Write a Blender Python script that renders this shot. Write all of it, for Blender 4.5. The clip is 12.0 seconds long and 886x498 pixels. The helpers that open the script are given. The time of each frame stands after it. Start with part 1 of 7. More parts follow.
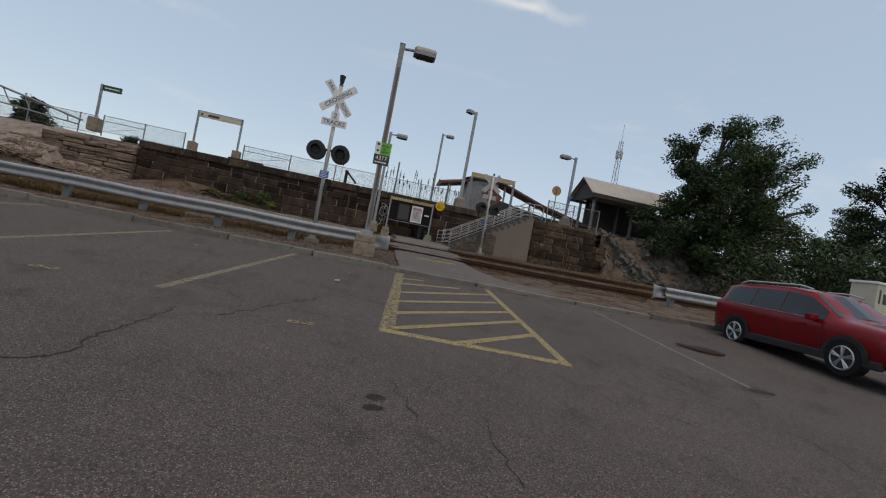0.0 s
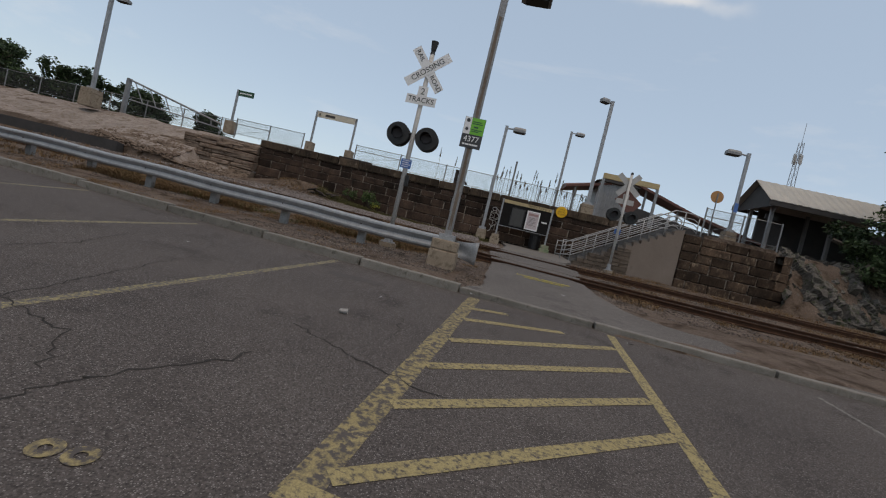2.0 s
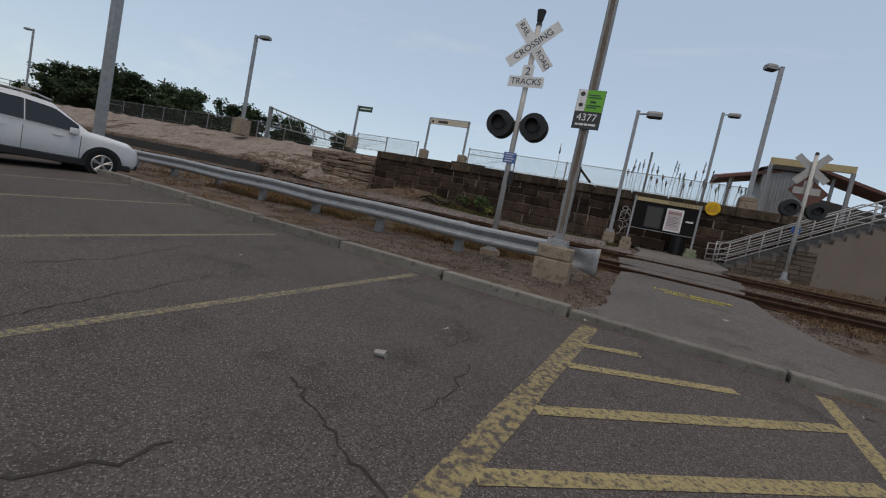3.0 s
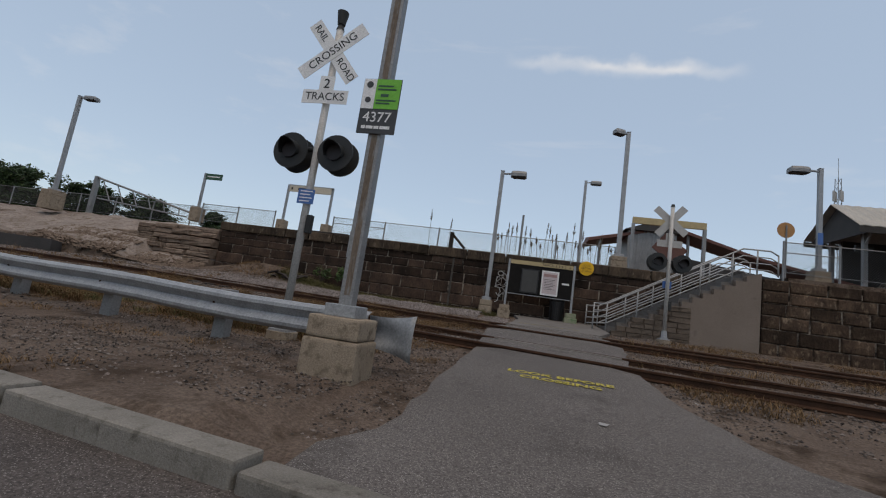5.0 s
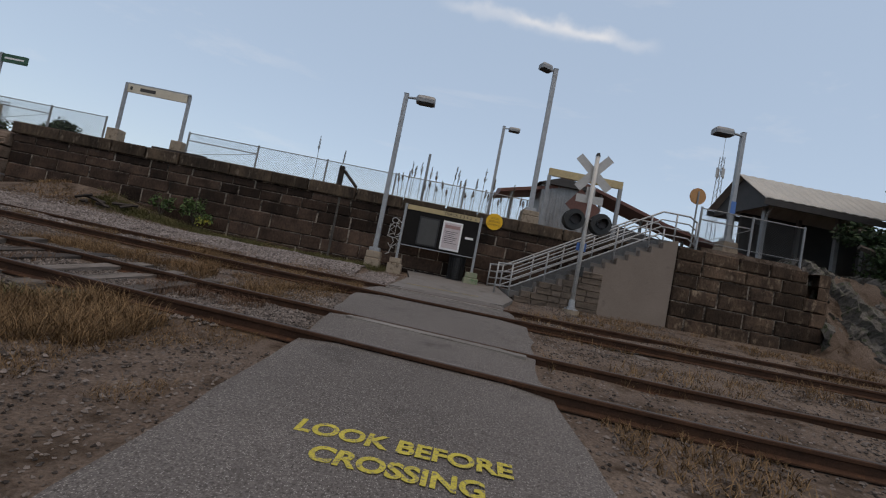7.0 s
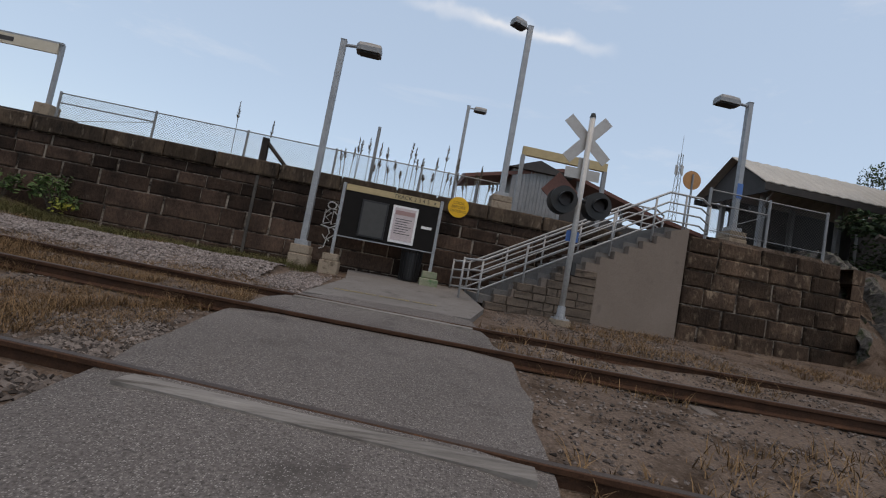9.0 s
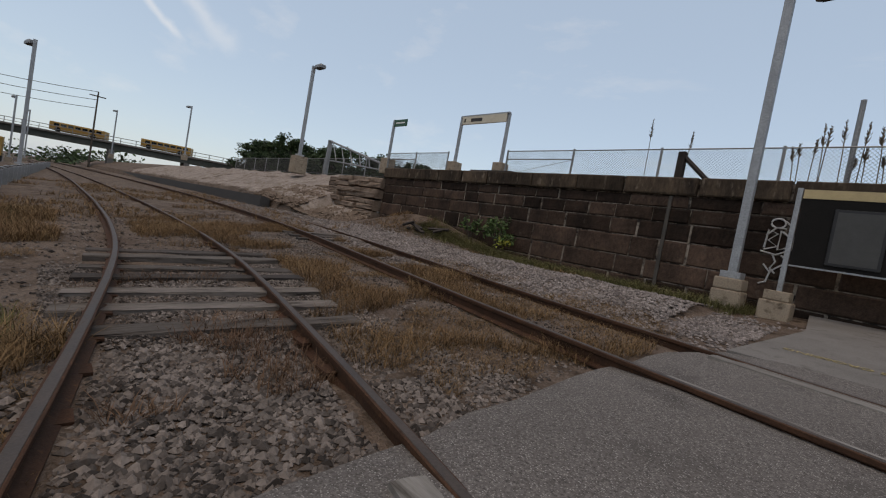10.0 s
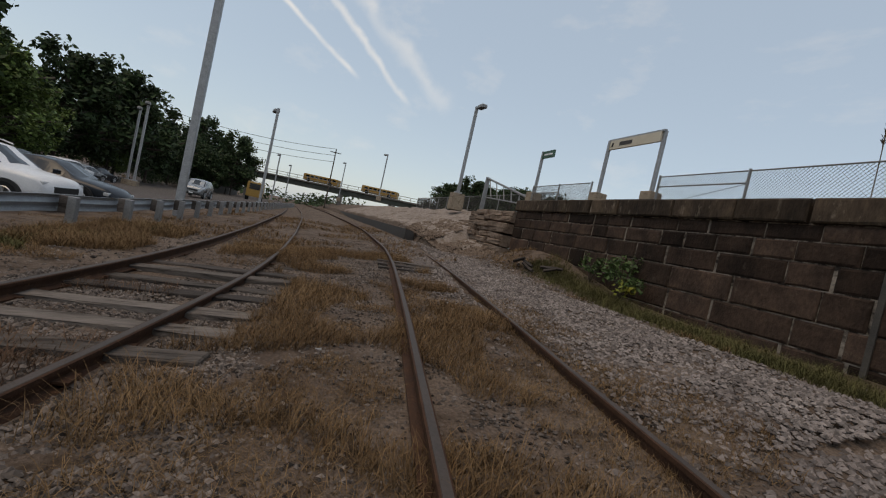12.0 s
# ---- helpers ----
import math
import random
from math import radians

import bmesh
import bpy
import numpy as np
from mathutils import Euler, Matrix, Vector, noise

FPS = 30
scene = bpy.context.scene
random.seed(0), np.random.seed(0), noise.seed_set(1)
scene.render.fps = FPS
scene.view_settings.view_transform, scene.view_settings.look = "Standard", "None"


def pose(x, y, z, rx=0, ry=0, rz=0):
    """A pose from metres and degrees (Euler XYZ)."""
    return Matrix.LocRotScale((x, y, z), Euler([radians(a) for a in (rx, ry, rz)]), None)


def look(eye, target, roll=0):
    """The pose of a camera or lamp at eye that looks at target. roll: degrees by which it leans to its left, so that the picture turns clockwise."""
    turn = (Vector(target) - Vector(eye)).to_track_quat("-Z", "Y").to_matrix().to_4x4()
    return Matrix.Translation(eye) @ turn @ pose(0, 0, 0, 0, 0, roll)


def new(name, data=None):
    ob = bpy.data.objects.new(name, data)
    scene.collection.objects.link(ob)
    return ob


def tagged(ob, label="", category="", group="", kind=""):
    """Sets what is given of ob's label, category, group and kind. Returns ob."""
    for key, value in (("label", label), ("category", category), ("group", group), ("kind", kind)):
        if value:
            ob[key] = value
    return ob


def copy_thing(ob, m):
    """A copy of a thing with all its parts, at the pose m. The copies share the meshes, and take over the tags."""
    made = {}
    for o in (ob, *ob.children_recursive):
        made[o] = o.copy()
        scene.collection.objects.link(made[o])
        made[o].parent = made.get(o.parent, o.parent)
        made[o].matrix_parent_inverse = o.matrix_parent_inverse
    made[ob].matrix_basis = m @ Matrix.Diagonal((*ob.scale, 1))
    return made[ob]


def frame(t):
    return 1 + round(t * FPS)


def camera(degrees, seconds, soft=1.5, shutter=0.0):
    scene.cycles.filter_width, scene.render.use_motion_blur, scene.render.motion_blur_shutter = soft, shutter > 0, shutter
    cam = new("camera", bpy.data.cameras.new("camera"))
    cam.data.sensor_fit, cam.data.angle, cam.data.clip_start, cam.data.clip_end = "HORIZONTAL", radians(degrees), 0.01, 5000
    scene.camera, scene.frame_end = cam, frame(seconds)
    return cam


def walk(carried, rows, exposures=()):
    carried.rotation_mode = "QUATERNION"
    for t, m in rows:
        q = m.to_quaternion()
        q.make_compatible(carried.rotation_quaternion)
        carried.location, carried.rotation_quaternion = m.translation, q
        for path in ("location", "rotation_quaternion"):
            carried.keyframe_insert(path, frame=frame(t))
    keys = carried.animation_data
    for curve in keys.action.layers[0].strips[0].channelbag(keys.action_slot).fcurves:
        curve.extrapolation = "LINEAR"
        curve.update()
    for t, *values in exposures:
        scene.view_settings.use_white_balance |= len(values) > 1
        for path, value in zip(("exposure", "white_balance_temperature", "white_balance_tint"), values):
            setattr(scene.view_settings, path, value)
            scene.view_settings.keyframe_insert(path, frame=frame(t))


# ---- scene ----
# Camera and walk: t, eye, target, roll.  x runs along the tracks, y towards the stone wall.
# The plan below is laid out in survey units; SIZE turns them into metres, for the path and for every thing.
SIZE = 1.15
cam = camera(91.0, 12.0, soft=1.15)
ROWS = [
    (0, (0.731, -0.750, 0.520), (1.439, 3.187, 0.570), 10.73),
    (0.5, (0.954, -0.042, 0.522), (1.623, 3.902, 0.529), 11.37),
    (1, (1.236, 0.677, 0.581), (1.763, 4.642, 0.572), 12.50),
    (1.5, (1.438, 1.362, 0.637), (1.666, 5.355, 0.638), 12.80),
    (2, (1.579, 2.098, 0.7051), (1.158, 6.075, 0.592), 13.60),
    (2.5, (1.601, 2.765, 0.680), (0.321, 6.543, 0.387), 14.55),
    (3, (1.666, 3.525, 0.766), (0.164, 7.219, 0.458), 11.79),
    (3.5, (1.798, 4.240, 0.753), (0.675, 8.078, 0.649), 11.37),
    (3.7, (1.885, 4.554, 0.777), (0.939, 8.440, 0.861), 10.61),
    (5.3, (2.380, 6.870, 0.838), (1.608, 10.753, 1.411), 7.90),
    (5.5, (2.379, 7.175, 0.855), (1.770, 11.099, 1.338), 8.43),
    (6, (2.565, 8.000, 0.991), (2.713, 11.978, 1.387), 8.66),
    (6.5, (2.648, 8.542, 1.085), (2.732, 12.533, 1.329), 10.35),
    (6.6, (2.653, 8.677, 1.096), (2.700, 12.671, 1.320), 10.73),
    (7, (2.782, 9.221, 1.207), (2.829, 13.214, 1.424), 11.12),
    (7.5, (2.957, 9.857, 1.282), (3.267, 13.842, 1.449), 11.18),
    (7.7, (2.963, 10.105, 1.258), (3.421, 14.076, 1.401), 11.30),
    (9.3, (3.185, 12.362, 1.320), (3.486, 16.341, 1.589), 9.78),
    (9.5, (3.180, 12.571, 1.384), (2.495, 16.508, 1.563), 9.96),
    (10, (2.993, 13.348, 1.408), (0.082, 16.085, 1.226), 10.20),
    (10.5, (3.109, 13.917, 1.514), (-0.627, 15.308, 1.196), 7.95),
    (11, (2.983, 14.567, 1.499), (-0.877, 15.579, 1.216), 10.28),
    (11.2, (2.983, 14.882, 1.604), (-0.862, 15.957, 1.358), 10.63),
    (11.5, (3.002, 15.314, 1.715), (-0.825, 16.463, 1.520), 11.07),
    (12, (2.864, 15.919, 1.631), (-0.936, 17.161, 1.483), 12.68),
]
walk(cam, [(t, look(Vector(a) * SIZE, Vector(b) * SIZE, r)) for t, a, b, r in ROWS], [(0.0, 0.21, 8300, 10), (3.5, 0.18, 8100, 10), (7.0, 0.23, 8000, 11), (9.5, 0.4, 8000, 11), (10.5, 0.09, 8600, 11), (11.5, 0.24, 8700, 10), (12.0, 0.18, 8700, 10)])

# ---- world and light: clear dusk sky, soft light from high behind the camera ----
world = bpy.data.worlds.new("World")
scene.world = world
world.use_nodes = True
wn, wl = world.node_tree.nodes, world.node_tree.links
sky = wn.new("ShaderNodeTexSky")
sky.sky_type, sky.sun_disc = "NISHITA", False
sky.sun_elevation, sky.sun_rotation = radians(62), radians(160)
sky.air_density, sky.dust_density, sky.ozone_density = 1.0, 1.0, 1.0
bg = wn["Background"]
bg.inputs["Strength"].default_value = 0.12
# thin high cloud, drawn out along one direction
tc = wn.new("ShaderNodeTexCoord")
mp = wn.new("ShaderNodeMapping")
mp.inputs["Rotation"].default_value = (0.2, 0.1, 0.9)
mp.inputs["Scale"].default_value = (0.9, 5.0, 9.0)
ns = wn.new("ShaderNodeTexNoise")
ns.inputs["Scale"].default_value, ns.inputs["Detail"].default_value, ns.inputs["Roughness"].default_value = 1.3, 7.0, 0.62
rp = wn.new("ShaderNodeValToRGB")
rp.color_ramp.elements[0].position, rp.color_ramp.elements[1].position = 0.56, 0.86
rp.color_ramp.elements[0].color, rp.color_ramp.elements[1].color = (0.0, 0.0, 0.0, 1), (0.28, 0.28, 0.28, 1)
mx = wn.new("ShaderNodeMix")
mx.data_type = "RGBA"
wl.new(tc.outputs["Generated"], mp.inputs["Vector"])
wl.new(mp.outputs["Vector"], ns.inputs["Vector"])
wl.new(ns.outputs["Fac"], rp.inputs["Fac"])
wl.new(rp.outputs["Color"], mx.inputs["Factor"])
# an even pale veil under it
veil = wn.new("ShaderNodeMix")
veil.data_type = "RGBA"
veil.inputs["Factor"].default_value = 0.55
veil.inputs["B"].default_value = (3.56, 5.02, 7.5, 1)
wl.new(sky.outputs["Color"], veil.inputs["A"])
wl.new(veil.outputs["Result"], mx.inputs["A"])
mx.inputs["B"].default_value = (6.4, 6.6, 7.2, 1)
sky_out = mx.outputs["Result"]


def vmath(op, a, b):
    nd = wn.new("ShaderNodeVectorMath")
    nd.operation = op
    wl.new(a, nd.inputs[0])
    nd.inputs[1].default_value = b
    return nd


def fmath(op, a, b):
    nd = wn.new("ShaderNodeMath")
    nd.operation = op
    for k, v in enumerate((a, b)):
        if isinstance(v, float):
            nd.inputs[k].default_value = v
        else:
            wl.new(v, nd.inputs[k])
    return nd.outputs["Value"]


def streak(a, b, width, amount, ragged):
    """A drawn-out strip of thin ice cloud between two directions of the sky."""
    global sky_out
    a, b = Vector(a).normalized(), Vector(b).normalized()
    mid, nrm = (a + b).normalized(), a.cross(b).normalized()
    wob = wn.new("ShaderNodeTexNoise")
    wob.inputs["Scale"].default_value, wob.inputs["Detail"].default_value = 16.0, 5.0
    wl.new(tc.outputs["Generated"], wob.inputs["Vector"])
    off = fmath("MULTIPLY", fmath("SUBTRACT", wob.outputs["Fac"], 0.5), width * ragged)
    d = fmath("ABSOLUTE", fmath("ADD", vmath("DOT_PRODUCT", tc.outputs["Generated"], nrm).outputs["Value"], off), 0.0)
    across = wn.new("ShaderNodeMapRange")
    across.interpolation_type = "SMOOTHSTEP"
    across.inputs["From Min"].default_value, across.inputs["From Max"].default_value = width, 0.0
    wl.new(d, across.inputs["Value"])
    along = wn.new("ShaderNodeMapRange")
    along.interpolation_type = "SMOOTHSTEP"
    c = mid.dot(a)
    along.inputs["From Min"].default_value, along.inputs["From Max"].default_value = c, 1.0 - 0.45 * (1.0 - c)
    wl.new(vmath("DOT_PRODUCT", tc.outputs["Generated"], mid).outputs["Value"], along.inputs["Value"])
    k = fmath("MULTIPLY", fmath("MULTIPLY", across.outputs["Result"], along.outputs["Result"]), fmath("MULTIPLY", wob.outputs["Fac"], amount * 1.8))
    lay = wn.new("ShaderNodeMix")
    lay.data_type = "RGBA"
    wl.new(k, lay.inputs["Factor"])
    wl.new(sky_out, lay.inputs["A"])
    lay.inputs["B"].default_value = (7.6, 7.7, 8.1, 1)
    sky_out = lay.outputs["Result"]


streak((-0.90, -0.19, 0.405), (-0.9605, 0.0558, 0.2727), 0.008, 0.36, 1.4)
streak((-0.90, -0.08, 0.43), (-0.9542, 0.1707, 0.2455), 0.011, 0.3, 2.4)
streak((-0.905, 0.0, 0.43), (-0.9322, 0.2573, 0.2545), 0.03, 0.2, 2.0)
streak((-0.11, 0.8456, 0.5345), (0.36, 0.8056, 0.4983), 0.02, 0.2, 2.4)
streak((0.05, 0.8452, 0.532), (0.27, 0.8299, 0.5114), 0.011, 0.27, 2.4)
wl.new(sky_out, bg.inputs["Color"])

sun_data = bpy.data.lights.new("sun", "SUN")
sun_data.energy, sun_data.angle, sun_data.color = 0.85, radians(50), (1.0, 0.85, 0.7)
sun = new("sun", sun_data)
sun.matrix_world = look((10, -24, 90), (0, 0, 0))


# ---- materials ----
def surf(name, c1, c2, scale=4.0, rough=0.85, bump=0.3, metal=0.0, fine=60.0, c3=None, spread=0.5, mask=0.62, rand=0.0, depth=0.01, stretch=(1, 1, 1), island=False, grit=0.38):
    """Two-scale surface: broad blotches c1..c2, fine grain, optional c3 stains of their own shape."""
    m = bpy.data.materials.new(name)
    m.use_nodes = True
    n, l = m.node_tree.nodes, m.node_tree.links
    b = n["Principled BSDF"]
    b.inputs["Metallic"].default_value = metal
    b.inputs["Specular IOR Level"].default_value = 0.12 if rough >= 0.8 else 0.4
    geo = n.new("ShaderNodeNewGeometry")
    mpn = n.new("ShaderNodeMapping")
    mpn.inputs["Scale"].default_value = stretch
    l.new(geo.outputs["Position"], mpn.inputs["Vector"])
    pos = mpn.outputs["Vector"]

    def tex(sc, detail=5.0, rg=0.6):
        t = n.new("ShaderNodeTexNoise")
        t.inputs["Scale"].default_value, t.inputs["Detail"].default_value, t.inputs["Roughness"].default_value = sc, detail, rg
        l.new(pos, t.inputs["Vector"])
        return t.outputs["Fac"]

    def ramp(fac, lo, hi):
        r = n.new("ShaderNodeMapRange")
        r.inputs["From Min"].default_value, r.inputs["From Max"].default_value = lo, hi
        l.new(fac, r.inputs["Value"])
        return r.outputs["Result"]

    def mix(fac, a, c, mode="MIX"):
        x = n.new("ShaderNodeMix")
        x.data_type, x.blend_type = "RGBA", mode
        for sock, v in (("Factor", fac), ("A", a), ("B", c)):
            if hasattr(v, "links"):
                l.new(v, x.inputs[sock])
            else:
                x.inputs[sock].default_value = v if sock == "Factor" else (*v, 1)
        return x.outputs["Result"]

    broad, grain = tex(scale), tex(fine, 3.0, 0.7)
    col = mix(ramp(broad, 0.5 - spread / 2, 0.5 + spread / 2), c1, c2)
    g = n.new("ShaderNodeMapRange")
    g.inputs["From Min"].default_value, g.inputs["From Max"].default_value = 0.25, 0.75
    g.inputs["To Min"].default_value, g.inputs["To Max"].default_value = 1 - grit, 1 + grit
    l.new(grain, g.inputs["Value"])
    comb = n.new("ShaderNodeCombineColor")
    for k in ("Red", "Green", "Blue"):
        l.new(g.outputs["Result"], comb.inputs[k])
    col = mix(0.75, col, comb.outputs["Color"], "MULTIPLY")
    if c3:
        col = mix(ramp(tex(scale * 2.7, 6.0, 0.65), mask - 0.05, mask + 0.1), col, c3)
    if rand:
        if island:
            rv = geo.outputs["Random Per Island"]
        else:
            rv = n.new("ShaderNodeObjectInfo").outputs["Random"]
        h = n.new("ShaderNodeMapRange")
        h.inputs["To Min"].default_value, h.inputs["To Max"].default_value = 1 - rand, 1 + rand
        l.new(rv, h.inputs["Value"])
        cc = n.new("ShaderNodeCombineColor")
        for k in ("Red", "Green", "Blue"):
            l.new(h.outputs["Result"], cc.inputs[k])
        col = mix(1.0, col, cc.outputs["Color"], "MULTIPLY")
    l.new(col, b.inputs["Base Color"])
    rr = n.new("ShaderNodeMapRange")
    rr.inputs["To Min"].default_value, rr.inputs["To Max"].default_value = max(rough - 0.12, 0.04), min(rough + 0.1, 1)
    l.new(broad, rr.inputs["Value"])
    l.new(rr.outputs["Result"], b.inputs["Roughness"])
    if bump:
        bp = n.new("ShaderNodeBump")
        bp.inputs["Strength"].default_value, bp.inputs["Distance"].default_value = bump, depth
        l.new(grain, bp.inputs["Height"])
        l.new(bp.outputs["Normal"], b.inputs["Normal"])
    return m


def worn_paint(name, paint, under, cover=0.52, scale=30.0):
    """Road paint that has flaked off in patches, the asphalt showing through."""
    m = surf(name, paint, tuple(v * 0.8 for v in paint), 5.0, 0.8, 0.4, c3=under, mask=cover, fine=90)
    for nd in m.node_tree.nodes:
        if nd.type == "TEX_NOISE" and abs(nd.inputs["Scale"].default_value - 13.5) < 0.01:
            nd.inputs["Scale"].default_value = scale
    return m


def plain(name, c, rough=0.5, metal=0.0, **kw):
    return surf(name, c, tuple(v * 0.82 for v in c), kw.pop("scale", 7.0), rough, kw.pop("bump", 0.08), metal, kw.pop("fine", 120.0), **kw)


def glassy(name, c, rough=0.06):
    m = bpy.data.materials.new(name)
    m.use_nodes = True
    b = m.node_tree.nodes["Principled BSDF"]
    b.inputs["Base Color"].default_value = (*c, 1)
    b.inputs["Roughness"].default_value = rough
    b.inputs["Specular IOR Level"].default_value = 0.6
    return m


def asphalt_mat(name, c1, c2, stone):
    """Worn asphalt with pale aggregate showing."""
    m = surf(name, c1, c2, 0.55, 0.92, 1.0, fine=62.0, c3=tuple(v * 0.78 for v in c1), mask=0.6, depth=0.008, grit=0.9)
    n, l = m.node_tree.nodes, m.node_tree.links
    b = n["Principled BSDF"]
    old = b.inputs["Base Color"].links[0].from_socket
    v = n.new("ShaderNodeTexVoronoi")
    v.inputs["Scale"].default_value = 105.0
    geo = next(x for x in n if x.type == "NEW_GEOMETRY")
    l.new(geo.outputs["Position"], v.inputs["Vector"])
    sep = n.new("ShaderNodeSeparateColor")
    l.new(v.outputs["Color"], sep.inputs["Color"])
    r = n.new("ShaderNodeMapRange")
    r.inputs["From Min"].default_value, r.inputs["From Max"].default_value = 0.55, 1.2
    l.new(sep.outputs["Red"], r.inputs["Value"])
    d = n.new("ShaderNodeMath")
    d.operation = "LESS_THAN"
    d.inputs[1].default_value = 0.42
    l.new(v.outputs["Distance"], d.inputs[0])
    mu = n.new("ShaderNodeMath")
    mu.operation = "MULTIPLY"
    l.new(r.outputs["Result"], mu.inputs[0])
    l.new(d.outputs["Value"], mu.inputs[1])
    x = n.new("ShaderNodeMix")
    x.data_type = "RGBA"
    l.new(mu.outputs["Value"], x.inputs["Factor"])
    l.new(old, x.inputs["A"])
    x.inputs["B"].default_value = (*stone, 1)
    l.new(x.outputs["Result"], b.inputs["Base Color"])
    return m


